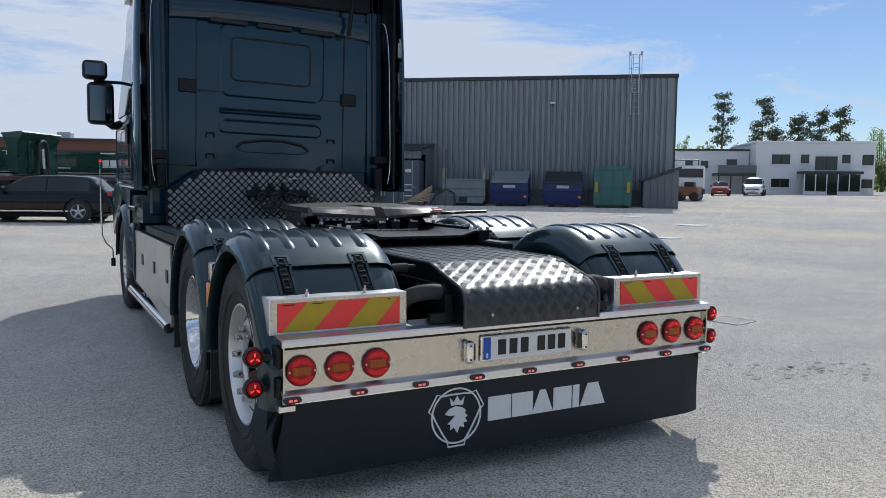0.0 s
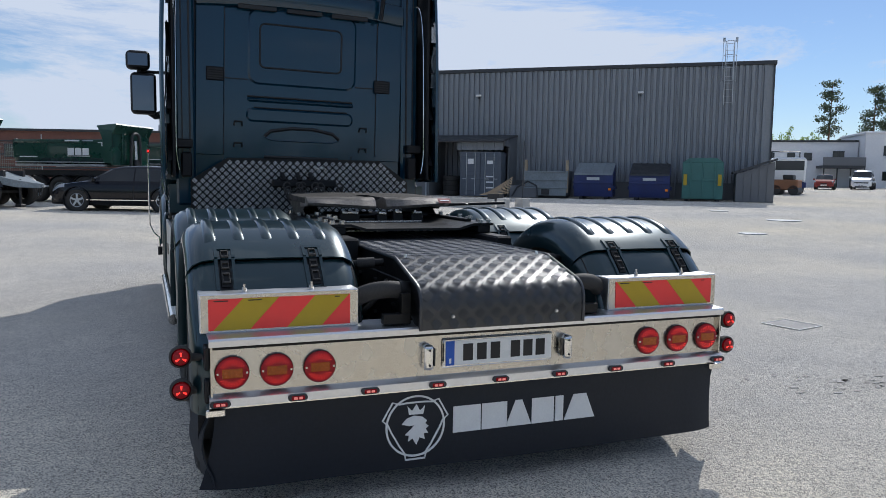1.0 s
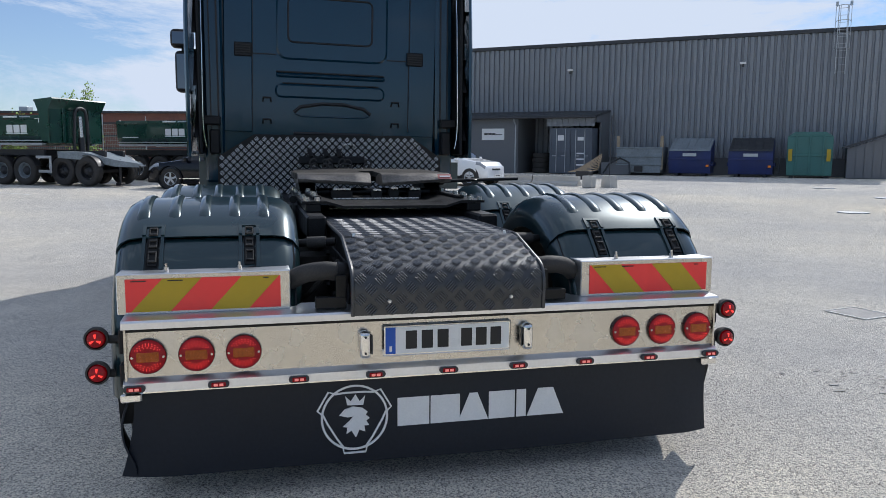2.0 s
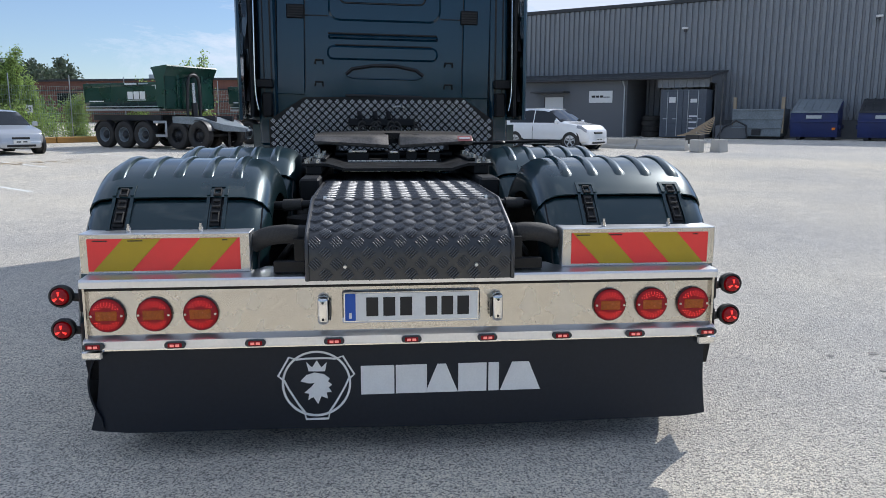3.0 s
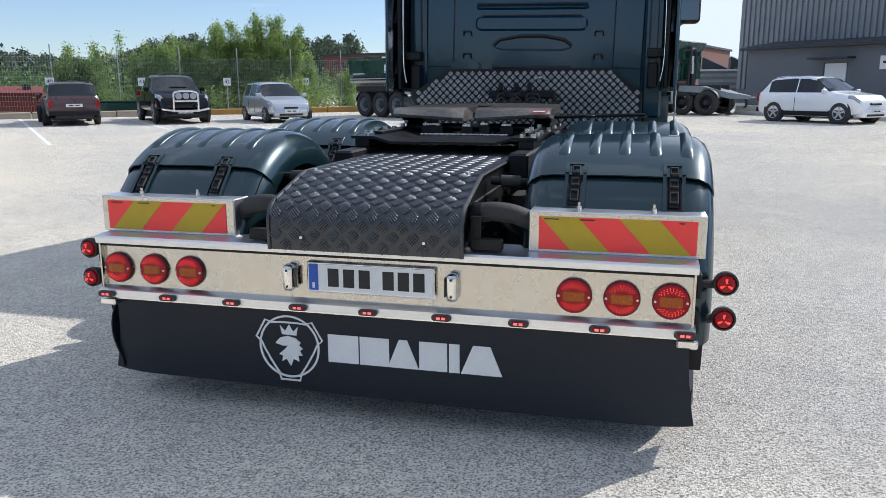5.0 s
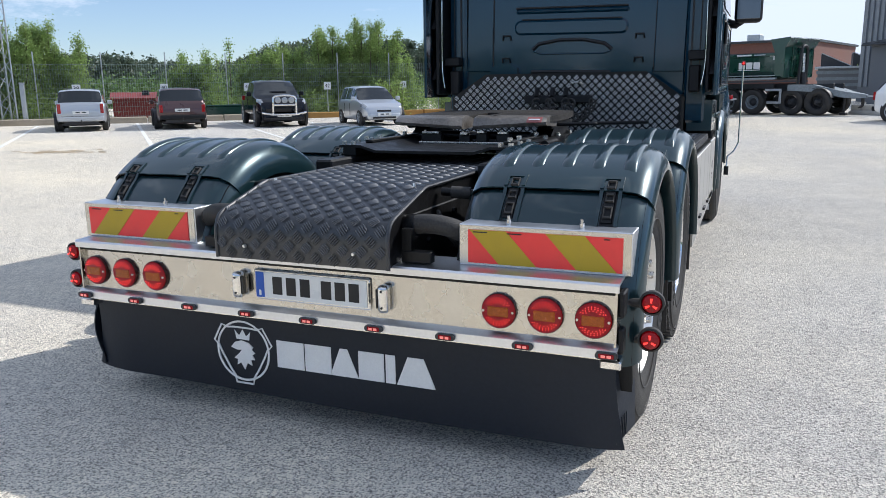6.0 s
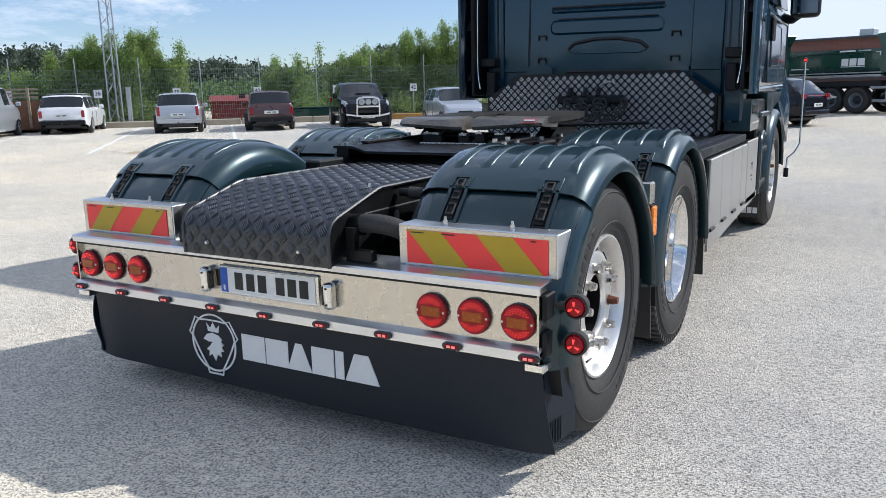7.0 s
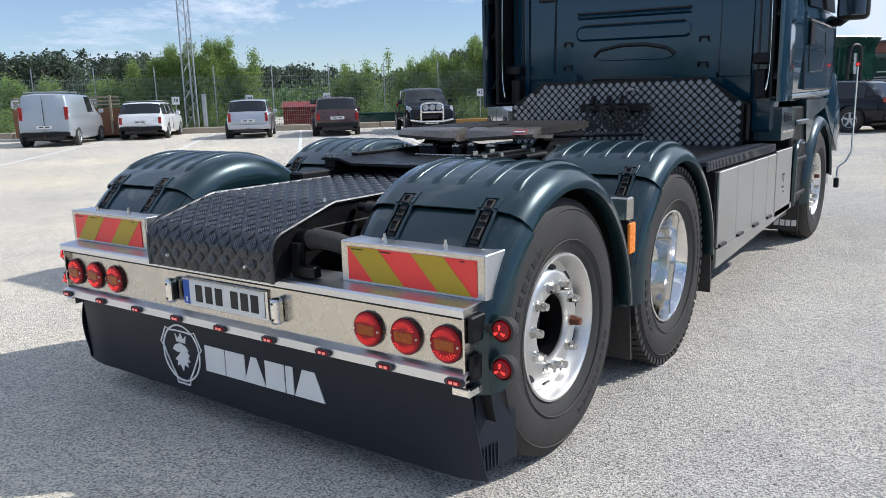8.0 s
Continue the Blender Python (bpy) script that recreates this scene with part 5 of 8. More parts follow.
# air and power lines in front of it
holder = part("line_holder", B(-0.34, 0.26, 4.12, 4.19, 1.275, 1.345, 0.01), M_BLACK, truck, "black holder for coiled lines")
for k, x in enumerate((-0.24, -0.10, 0.02)):
    pts = []
    for i in range(150):
        a = i * 2 * math.pi / 14
        v = i / 149
        pts.append((x + 0.02 + 0.30 * soft(v) * (0.4 + 0.2 * k) + 0.030 * math.cos(a), 4.06 - 0.10 * math.sin(math.pi * v) + 0.02, 1.30 - 0.14 * math.sin(math.pi * v) + 0.030 * math.sin(a)))
    part("coiled_line", tube(bmesh.new(), pts, 0.0085, 6), M_RUBBER, truck, "black coiled air line")
    part("line_plug", rod(bmesh.new(), (x, 4.19, 1.40), (x + 0.01, 4.12, 1.33), 0.022, seg=10), M_BLACK, holder)
part("lifting_eye", tube(bmesh.new(), curve_points([(0.06, 4.195, 1.42), (0.08, 4.15, 1.45), (0.15, 4.15, 1.455), (0.17, 4.195, 1.42)], 4), 0.008, 6), M_NUT, truck)


# lockers along the sides
def lockers(side, spans, latches):
    x0, x1 = sorted((side * 1.05, side * 1.228))
    body = part("side_locker", B(x0, x1, 2.70, 4.78 if side > 0 else 5.1, 0.40, 0.945, 0.004), M_FRAME, truck, "side locker with polished steel doors")
    for a, b in spans:
        d = part("locker_door", B(min(side * 1.228, side * 1.246), max(side * 1.228, side * 1.246), a + 0.006, b - 0.006, 0.475, 0.945, 0.004), M_LOCKER, body, "polished steel locker door")
        if latches:
            part("lock", B(min(side * 1.246, side * 1.254), max(side * 1.246, side * 1.254), a + 0.10, a + 0.19, 0.66, 0.76, 0.004), M_DARKSTEEL, d)
        else:
            part("lock", B(min(side * 1.246, side * 1.262), max(side * 1.246, side * 1.262), a + 0.02, a + 0.16, 0.478, 0.498, 0.003), M_INK, d)
    part("skirt", prism(bmesh.new(), [(2.70, 0.355), (4.85, 0.455), (4.85, 0.50), (2.70, 0.47)], min(side * 1.232, side * 1.247), max(side * 1.232, side * 1.247)), M_LOCKER, body, "polished skirt")
    return body


right_locker = lockers(1, ((2.72, 3.13), (3.13, 3.54), (3.54, 3.95), (3.95, 4.22)), False)
part("wide_panel", B(1.229, 1.247, 4.24, 4.78, 0.45, 0.96, 0.004), M_LOCKER, right_locker, "polished steel panel with a cut-out emblem")
for y, z, a, b in ((4.44, 0.76, 0.09, 0.012), (4.44, 0.72, 0.012, 0.05), (4.50, 0.70, 0.012, 0.06), (4.44, 0.66, 0.09, 0.012), (4.48, 0.62, 0.05, 0.012)):
    part("emblem_bar", B(1.247, 1.2485, y, y + a, z, z + b), M_INK, right_locker)
left_locker = lockers(-1, ((2.72, 3.40), (3.40, 4.15), (4.15, 5.08)), True)
part("side_tube", tube(bmesh.new(), [(-1.262, 2.72, 0.345), (-1.262, 5.1, 0.345)], 0.038, 16), M_CHROME, truck, "polished steel side tube")
part("side_reflector", B(-1.252, -1.247, 5.02, 5.06, 0.74, 0.86), M_AMBER, left_locker)


# ---- cab ----
def build_cab():
    cab = part("cab_shell", bmesh.new(), M_CABPAINT, truck, "dark teal sleeper cab")
    # sides lean inwards above the belt
    sec = [(1.20, 1.33), (1.235, 1.40), (1.245, 1.75), (1.235, 2.05), (1.20, 2.35), (1.165, 2.85), (1.14, 3.25), (1.08, 3.45), (0.9, 3.55)]
    bm = bmesh.new()
    rows = []
    for y, top in ((4.50, 1.0), (5.2, 1.0), (5.9, 1.0), (6.35, 1.0), (6.75, 0.97)):
        row = []
        for x, z in [(-x, z) for x, z in sec] + [(x, z) for x, z in reversed(sec)]:
            yy = y - max(0.0, z - 2.05) * (0.36 if y > 6.5 else (0.18 if y > 6.0 else 0.0))
            row.append((x * (0.96 if y > 6.5 else 1.0), yy, z))
        rows.append(row)
    vs = grid(bm, rows)
    bm.faces.new([v for v in vs[0]])
    bm.faces.new([v for v in reversed(vs[-1])])
    bmesh.ops.recalc_face_normals(bm, faces=bm.faces[:])
    part("body", bm, M_CABPAINT, cab, angle=35)
    part("floor_pan", B(-1.0, 1.0, 4.35, 6.9, 1.02, 1.34, 0.02), M_FRAME, cab, "dark cab underside")
    for side in (1, -1):
        def X(a, b):
            return min(side * a, side * b), max(side * a, side * b)
        # door outline, window, handle
        door = part("door", prism(bmesh.new(), [(5.02, 1.42), (6.30, 1.42), (6.42, 1.62), (6.40, 2.02), (5.02, 2.04)], *X(1.232, 1.252)), M_CABPAINT, cab, "dark teal cab door")
        part("door_recess", prism(bmesh.new(), [(5.20, 1.56), (5.80, 1.58), (5.92, 1.72), (5.86, 1.92), (5.28, 1.95), (5.18, 1.88)], *X(1.252, 1.256)), M_CABPAINT, door)
        for pts in ([(5.02, 1.42), (6.30, 1.42), (6.42, 1.62), (6.40, 2.02)], [(5.02, 1.42), (5.02, 2.86)], [(5.20, 1.56), (5.80, 1.58), (5.92, 1.72), (5.86, 1.92), (5.28, 1.95), (5.18, 1.88), (5.20, 1.56)]):
            part("seam", tube(bmesh.new(), [(side * (1.2535 - 0.06 * max(0.0, z - 2.04)), y, z) for y, z in pts], 0.007, 6), M_INK, door)
        part("door_handle", B(*X(1.255, 1.275), 5.12, 5.30, 1.78, 1.98, 0.008), M_BLACK, door)
        part("moulding", tube(bmesh.new(), [(side * 1.256, 5.02, 2.0), (side * 1.258, 6.35, 1.98)], 0.008, 8), M_CHROME, door)
        gl = bmesh.new()
        v = [gl.verts.new(p) for p in ((side * 1.238, 5.15, 2.10), (side * 1.238, 6.36, 2.12), (side * 1.182, 6.10, 2.80), (side * 1.176, 5.15, 2.86))]
        gl.faces.new(v)
        part("side_window", solid(gl, 0.012 * side), M_GLASSDARK, cab, "dark side window")
        part("sill_trim", tube(bmesh.new(), [(side * 1.215, 4.55, 1.36), (side * 1.225, 6.3, 1.385)], 0.03, 10), M_CABPAINT, cab)
        # side deflector with its dark inner face
        fin_bm = bmesh.new()
        rows = []
        for k in range(15):
            z = 1.335 + (3.48 - 1.335) * k / 14
            t = max(0.0, (z - 2.2) / 1.3)
            lean = 0.055 * t * t
            rows.append([(side * (1.262 - lean), 4.085, z), (side * (1.275 - lean), 4.105, z), (side * (1.272 - lean), 4.35, z), (side * (1.250 - lean), 4.62, z)])
        grid(fin_bm, rows)
        fin = part("side_deflector", solid(fin_bm, 0.022 * side), M_CABPAINT, cab, "tall dark side air deflector", angle=40)
        part("inner_face", B(*X(1.175, 1.205), 4.16, 4.52, 1.36, 3.4, 0.01), M_BLACK, fin, "black inner face")
        for z in (1.5, 1.95, 2.4, 2.85):
            part("stay", prism(bmesh.new(), [(4.14, z), (4.17, z), (4.46, z + 0.34), (4.43, z + 0.34)], *X(1.205, 1.235)), M_BLACK, fin)
        part("edge_trim", tube(bmesh.new(), curve_points([(side * 1.09, 4.33, 3.06), (side * 1.13, 4.27, 3.02), (side * 1.155, 4.24, 2.75), (side * 1.16, 4.22, 2.2), (side * 1.165, 4.22, 1.62), (side * 1.14, 4.22, 1.42)], 5), 0.0065, 8), M_CHROME, fin, "thin bright edge trim")
        part("corner_column", B(*X(0.99, 1.16), 4.40, 4.60, 1.10, 3.35, 0.02), M_CABPAINT, cab, "dark corner column")
        part("column_groove", B(*X(1.03, 1.045), 4.394, 4.40, 1.35, 3.3), M_INK, cab)
        part("column_groove", B(*X(1.10, 1.11), 4.394, 4.40, 1.35, 3.3), M_INK, cab)
        part("bracket", B(*X(1.02, 1.17), 4.28, 4.40, 1.62, 1.70, 0.01), M_BLACK, cab)
        part("bracket_pad", B(*X(1.03, 1.12), 4.30, 4.39, 1.36, 1.58, 0.012), M_BLACK, cab)
        # lower steps, box and front mudguard
        bx = part("step_box", prism(bmesh.new(), [(4.42, 1.03), (4.86, 1.03), (4.92, 1.10), (4.90, 1.27), (4.42, 1.29)], *X(1.02, 1.225)), M_PAINT, cab, "small dark green box under the cab")
        part("box_band", B(*X(1.225, 1.231), 4.44, 4.86, 1.085, 1.105), M_CHROME, bx)
        part("box_window", B(*X(1.225, 1.229), 4.50, 4.78, 1.17, 1.25), M_GLASSDARK, bx)
        st = part("step_well", B(*X(0.98, 1.215), 4.86, 5.50, 0.45, 1.28, 0.015), M_FRAME, cab, "dark step well")
        for z in (0.50, 0.80, 1.12):
            part("step", B(*X(1.10, 1.245), 4.92, 5.44, z, z + 0.05, 0.012), M_PAINT if z > 1 else M_BLACK, st)
        part("step_frame", tube(bmesh.new(), curve_points([(side * 1.24, 4.90, 0.46), (side * 1.25, 4.86, 0.70), (side * 1.25, 4.88, 0.92), (side * 1.24, 5.05, 0.98), (side * 1.235, 5.25, 0.97)], 5), 0.022, 10), M_PAINT, st)
        # mirrors
        mir = part("mirror_arm", tube(bmesh.new(), curve_points([(side * 1.17, 6.22, 2.505), (side * 1.30, 6.22, 2.505), (side * 1.44, 6.22, 2.505)], 4), 0.018, 10), M_BLACK, cab, "black mirror arm")
        for nm, lab, x0, x1, z0, z1 in (("mirror", "large black mirror housing", 1.290, 1.558, 2.035, 2.490), ("wide_mirror", "small black wide-angle mirror", 1.350, 1.600, 2.520, 2.725)):
            hs = part(nm, B(*X(x0, x1), 6.12, 6.28, z0, z1, 0.05, seg=3), M_BLACK, mir, lab)
            part("glass", B(*X(x0 + 0.022, x1 - 0.022), 6.110, 6.124, z0 + 0.035, z1 - 0.035, 0.005), M_TINTMIRROR, hs)
        part("neck", rod(bmesh.new(), (side * 1.46, 6.2, 2.45), (side * 1.46, 6.2, 2.55), 0.028, seg=10), M_BLACK, mir)
        part("lower_arm", tube(bmesh.new(), curve_points([(side * 1.40, 6.22, 2.08), (side * 1.31, 6.26, 2.03), (side * 1.21, 6.30, 2.06)], 4), [0.03] * 4 + [0.042] * 5, 10), M_BLACK, mir)
        # marker pole on the front corner
        pole = part("marker_pole", tube(bmesh.new(), [(side * 1.27, 6.98, 0.46), (side * 1.275, 6.99, 0.60), (side * 1.34, 7.03, 0.66), (side * 1.385, 7.05, 0.76), (side * 1.385, 7.05, 1.64)], 0.010, 10), M_CHROME, truck, "steel marker pole with a red lamp")
        part("pole_lamp", lathe(bmesh.new(), [(1.63, 0.0), (1.635, 0.018), (1.655, 0.024), (1.675, 0.018), (1.685, 0.0)], 16, "z", (side * 1.385, 7.05, 0)), M_REDLENS, pole, "small lit red lamp")
        part("lamp_core", rod(bmesh.new(), (side * 1.385, 7.032, 1.655), (side * 1.385, 7.020, 1.655), 0.011, seg=10), M_LED, pole)
        part("pole_foot", rod(bmesh.new(), (side * 1.27, 6.98, 0.39), (side * 1.27, 6.98, 0.49), 0.026, seg=12), M_BLACK, pole)
        front_guard(side, cab)
        part("front_flap", B(*X(0.90, 1.20), 5.43, 5.445, 0.16, 0.48), M_RUBBER, truck, "black rubber flap behind the front wheel")
        for k in range(4):
            part("flap_block", B(min(side * 1.00 + side * k * 0.05, side * 1.04 + side * k * 0.05), max(side * 1.00 + side * k * 0.05, side * 1.04 + side * k * 0.05), 5.426, 5.4295, 0.20, 0.255), M_WHITE, truck, "white plain block on the front flap")
    # back wall
    back = part("back_wall", B(-0.99, 0.99, 4.45, 4.56, 1.10, 3.30, 0.008), M_CABPAINT, cab, "dark teal pressed cab back wall")

    def bead(pts, r=0.011, closed=True, mat=None, y=4.449):
        p = [(x, y, z) for x, z in pts]
        if closed:
            p = p + [p[0]]
        return part("pressing", tube(bmesh.new(), p, r, 8), mat or M_CABPAINT, back)

    def rounded(x0, x1, z0, z1, r):
        out = []
        for cx, cz, a0 in ((x1 - r, z1 - r, 0), (x0 + r, z1 - r, 90), (x0 + r, z0 + r, 180), (x1 - r, z0 + r, 270)):
            out += [(cx + r * math.cos(radians(a0 + 22.5 * k)), cz + r * math.sin(radians(a0 + 22.5 * k))) for k in range(5)]
        return out

    def pressed(x0, x1, z0, z1, r, deep=0.014):
        """A raised field with rounded corners."""
        bm = bmesh.new()
        outer, inner = rounded(x0, x1, z0, z1, r), rounded(x0 + 0.018, x1 - 0.018, z0 + 0.018, z1 - 0.018, max(0.004, r - 0.014))
        a = [bm.verts.new((x, 4.4495, z)) for x, z in outer]
        b = [bm.verts.new((x, 4.4495 - deep, z)) for x, z in inner]
        n = len(a)
        for i in range(n):
            bm.faces.new((a[i], a[(i + 1) % n], b[(i + 1) % n], b[i]))
        bm.faces.new(b)
        bmesh.ops.recalc_face_normals(bm, faces=bm.faces[:])
        return part("pressed_field", bm, M_CABPAINT, back, angle=15)
    pressed(-0.52, 0.52, 2.225, 2.93, 0.10, 0.012)
    bead(rounded(-0.41, 0.37, 2.385, 2.79, 0.05), 0.009, True, M_INK, 4.4385)
    pressed(-0.52, 0.50, 2.06, 2.105, 0.020, 0.016)
    bead([(-0.52, 2.112), (0.49, 2.112)], 0.009, False, M_INK)
    pressed(-0.53, 0.50, 1.875, 2.005, 0.055, 0.014)
    bead([(-0.46, 2.010), (0.44, 2.010)], 0.007, False, M_INK)
    # grab recess with an arched upper edge
    arch = [(-0.355, 1.745), (-0.30, 1.795), (-0.10, 1.83), (0.11, 1.83), (0.30, 1.795), (0.365, 1.745)]
    bead(arch, 0.016, False, M_INK)
    bead([(-0.35, 1.735), (-0.28, 1.71), (0.29, 1.71), (0.36, 1.735)], 0.008, False)
    bead([(-0.36, 1.548), (0.36, 1.548)], 0.016, False, M_INK)
    for side in (1, -1):
        def X(a, b):
            return min(side * a, side * b), max(side * a, side * b)
        part("side_field", B(*X(0.735, 0.985), 4.432, 4.4495, 1.55, 2.93, 0.006), M_CABPAINT, back)
        for x in (0.728, 0.988):
            part("groove", B(*X(x, x + 0.006), 4.443, 4.4492, 1.55, 3.0), M_INK, back)
        v0, v1, vz = (0.705, 0.865, 2.222) if side > 0 else (0.735, 0.895, 2.232)
        vent = part("air_outlet", B(*X(v0, v1), 4.418, 4.4318, vz, vz + 0.125, 0.006), M_BLACK, back, "dark louvred air outlet")
        for k in range(5):
            part("louvre", B(*X(v0 + 0.014, v1 - 0.014), 4.412, 4.4178, vz + 0.012 + 0.022 * k, vz + 0.022 + 0.022 * k), M_INK, vent)
        part("ledge", B(*X(0.52, v0 - 0.004), 4.440, 4.4492, 2.262, 2.270), M_INK, back)
        part("hook", tube(bmesh.new(), [(side * 0.565, 4.449, 1.833), (side * 0.57, 4.43, 1.870), (side * 0.635, 4.43, 1.870), (side * 0.64, 4.449, 1.833)], 0.009, 6), M_INK, back)
        bp = part("mount_cover", prism(bmesh.new(), [(side * 0.47, 1.50), (side * 0.74, 1.50), (side * 0.73, 1.585), (side * 0.645, 1.625), (side * 0.565, 1.625), (side * 0.48, 1.585)], 4.37, 4.4495, "y"), M_CABPAINT, back)
        part("mount_hook", tube(bmesh.new(), [(side * 0.565, 4.445, 1.632), (side * 0.57, 4.425, 1.670), (side * 0.635, 4.425, 1.670), (side * 0.64, 4.445, 1.632)], 0.009, 6), M_INK, back)
    # the cab hangs a little to one side on its springs
    back.matrix_basis = Matrix.Translation((0, 0, 2.0)) @ Matrix.Rotation(radians(1.1), 4, "Y") @ Matrix.Translation((0, 0, -2.0))
    # cornice with three slots; above it a black box imitates the roof deflector's shaded hollow
    bm = bmesh.new()
    rows = []
    for i in range(17):
        x = -0.98 + 1.96 * i / 16
        sag = 0.05 * (x / 0.98) ** 2
        rows.append([(x, 4.449, 2.93 - sag), (x, 4.405, 2.955 - sag), (x, 4.385, 3.03 - sag), (x, 4.40, 3.13 - sag), (x, 4.47, 3.16 - sag)])
    grid(bm, rows)
    bmesh.ops.recalc_face_normals(bm, faces=bm.faces[:])
    part("cornice", bm, M_CABPAINT, back, angle=40)
    for x0, x1 in ((-0.62, -0.26), (-0.17, 0.17), (0.26, 0.62)):
        part("slot", B(x0, x1, 4.395, 4.408, 2.90, 2.945, 0.006), M_INK, back)
    part("roof_hollow", B(-1.15, 1.15, 4.40, 4.60, 3.16, 3.75, 0.01), M_BLACK, cab, "solid black box that imitates the shaded hollow under the roof deflector")
    bm = bmesh.new()
    prism(bm, [(4.10, 3.40), (4.10, 3.78), (4.6, 3.88), (5.7, 3.60), (6.2, 3.42), (6.2, 3.36), (4.6, 3.40)], -1.16, 1.16)
    part("roof_deflector", bm, M_CABPAINT, cab, "dark teal roof air deflector")
    part("mast_tube", rod(bmesh.new(), (0.74, 4.30, 2.90), (0.80, 4.28, 3.42), 0.02, seg=8), M_BLACK, cab)
    # bonnet ahead of the cab
    bm = bmesh.new()
    rows = []
    for y, w, top in ((6.6, 1.14, 2.02), (6.95, 1.10, 1.95), (7.35, 1.02, 1.85), (7.55, 0.94, 1.70)):
        rows.append([(-w, y, 0.75), (-w, y, top - 0.25), (-w + 0.12, y, top - 0.05), (0, y, top), (w - 0.12, y, top - 0.05), (w, y, top - 0.25), (w, y, 0.75)])
    vs = grid(bm, rows)
    bm.faces.new(vs[-1])
    bmesh.ops.recalc_face_normals(bm, faces=bm.faces[:])
    part("bonnet", bm, M_CABPAINT, cab, "dark teal bonnet", angle=40)
    for side in (1, -1):
        flare = bmesh.new()
        rows = []
        for y, x0, z0, z1 in ((6.42, 1.20, 1.25, 1.42), (6.62, 1.245, 1.0, 1.62), (6.85, 1.27, 0.80, 1.55), (7.1, 1.24, 0.76, 1.45), (7.35, 1.12, 0.76, 1.4)):
            rows.append([(side * 0.9, y, z0), (side * x0, y, z0), (side * (x0 + 0.01), y, (z0 + z1) / 2), (side * (x0 - 0.05), y, z1), (side * 0.9, y, z1 + 0.05)])
        vs = grid(flare, rows, close_v=True)
        flare.faces.new(vs[0]), flare.faces.new(vs[-1])
        bmesh.ops.recalc_face_normals(flare, faces=flare.faces[:])
        part("wing", flare, M_CABPAINT, cab, "rounded dark teal front wing", angle=45)
    part("front_bumper", B(-1.12, 1.12, 6.95, 7.5, 0.32, 0.76, 0.06), M_CABPAINT, cab)


def front_guard(side, cab):
    x_in, x_out, r = 0.96, 1.262, 0.63
    sec = [(x_in, r - 0.02), (x_in + 0.08, r), (x_out - 0.08, r + 0.004), (x_out - 0.03, r - 0.014), (x_out - 0.004, r - 0.045), (x_out, r - 0.075), (x_out - 0.012, r - 0.079)]
    bm = bmesh.new()
    rows = [[fender_point(FRONT_Y, a, side * x, rr) for x, rr in sec] for a in (-12 + 190 * i / 34 for i in range(35))]
    grid(bm, rows)
    part("front_mudguard", solid(bm, -0.008), M_PAINT, cab, "dark green front mudguard", angle=40)
    part("guard_panel", prism(bmesh.new(), [(5.40, 0.95), (5.52, 0.98), (5.72, 1.18), (6.2, 1.24), (6.4, 1.33), (5.30, 1.33)], min(side * 1.05, side * 1.235), max(side * 1.05, side * 1.235)), M_PAINT, cab, "dark green panel over the front wheel")


build_cab()


# ---- parked cars ----
def heading(hx, hy):
    """Degrees that turn a thing's own forward (+y) to (hx, hy)."""
    return math.degrees(math.atan2(hy, hx)) - 90.0


def along(profile, f):
    for (a, za), (b, zb) in zip(profile, profile[1:]):
        if f <= b:
            return za + (zb - za) * ((f - a) / (b - a) if b > a else 0)
    return profile[-1][1]


def road_wheel(parent, x, y, r, side, spokes=5, rim=None):
    w = part("wheel", lathe(bmesh.new(), [(-0.10, r * 0.62), (-0.105, r * 0.8), (-0.09, r * 0.97), (-0.07, r), (0.07, r), (0.09, r * 0.97), (0.105, r * 0.8), (0.10, r * 0.66), (0.085, r * 0.64)], 28, "x", (0, 0, 0)), M_RUBBER, parent, "car wheel", at=pose(x, y, r, 0, 0, 0 if side > 0 else 180))
    bm = bmesh.new()
    lathe(bm, [(0.095, r * 0.66), (0.098, r * 0.62), (0.05, r * 0.58), (0.04, 0.0)], 28)
    part("rim", bm, M_TRAILERBLACK, w)
    bm = bmesh.new()
    for k in range(spokes):
        box(bm, 0.055, 0.085, -r * 0.09, r * 0.09, r * 0.05, r * 0.62, m=Matrix.Rotation(2 * math.pi * k / spokes, 4, "X"))
    lathe(bm, [(0.09, r * 0.66), (0.10, r * 0.63), (0.085, r * 0.58)], 28)
    rod(bm, (0.04, 0, 0), (0.09, 0, 0), r * 0.17, seg=14)
    part("spokes", bm, rim or M_GALV, w)


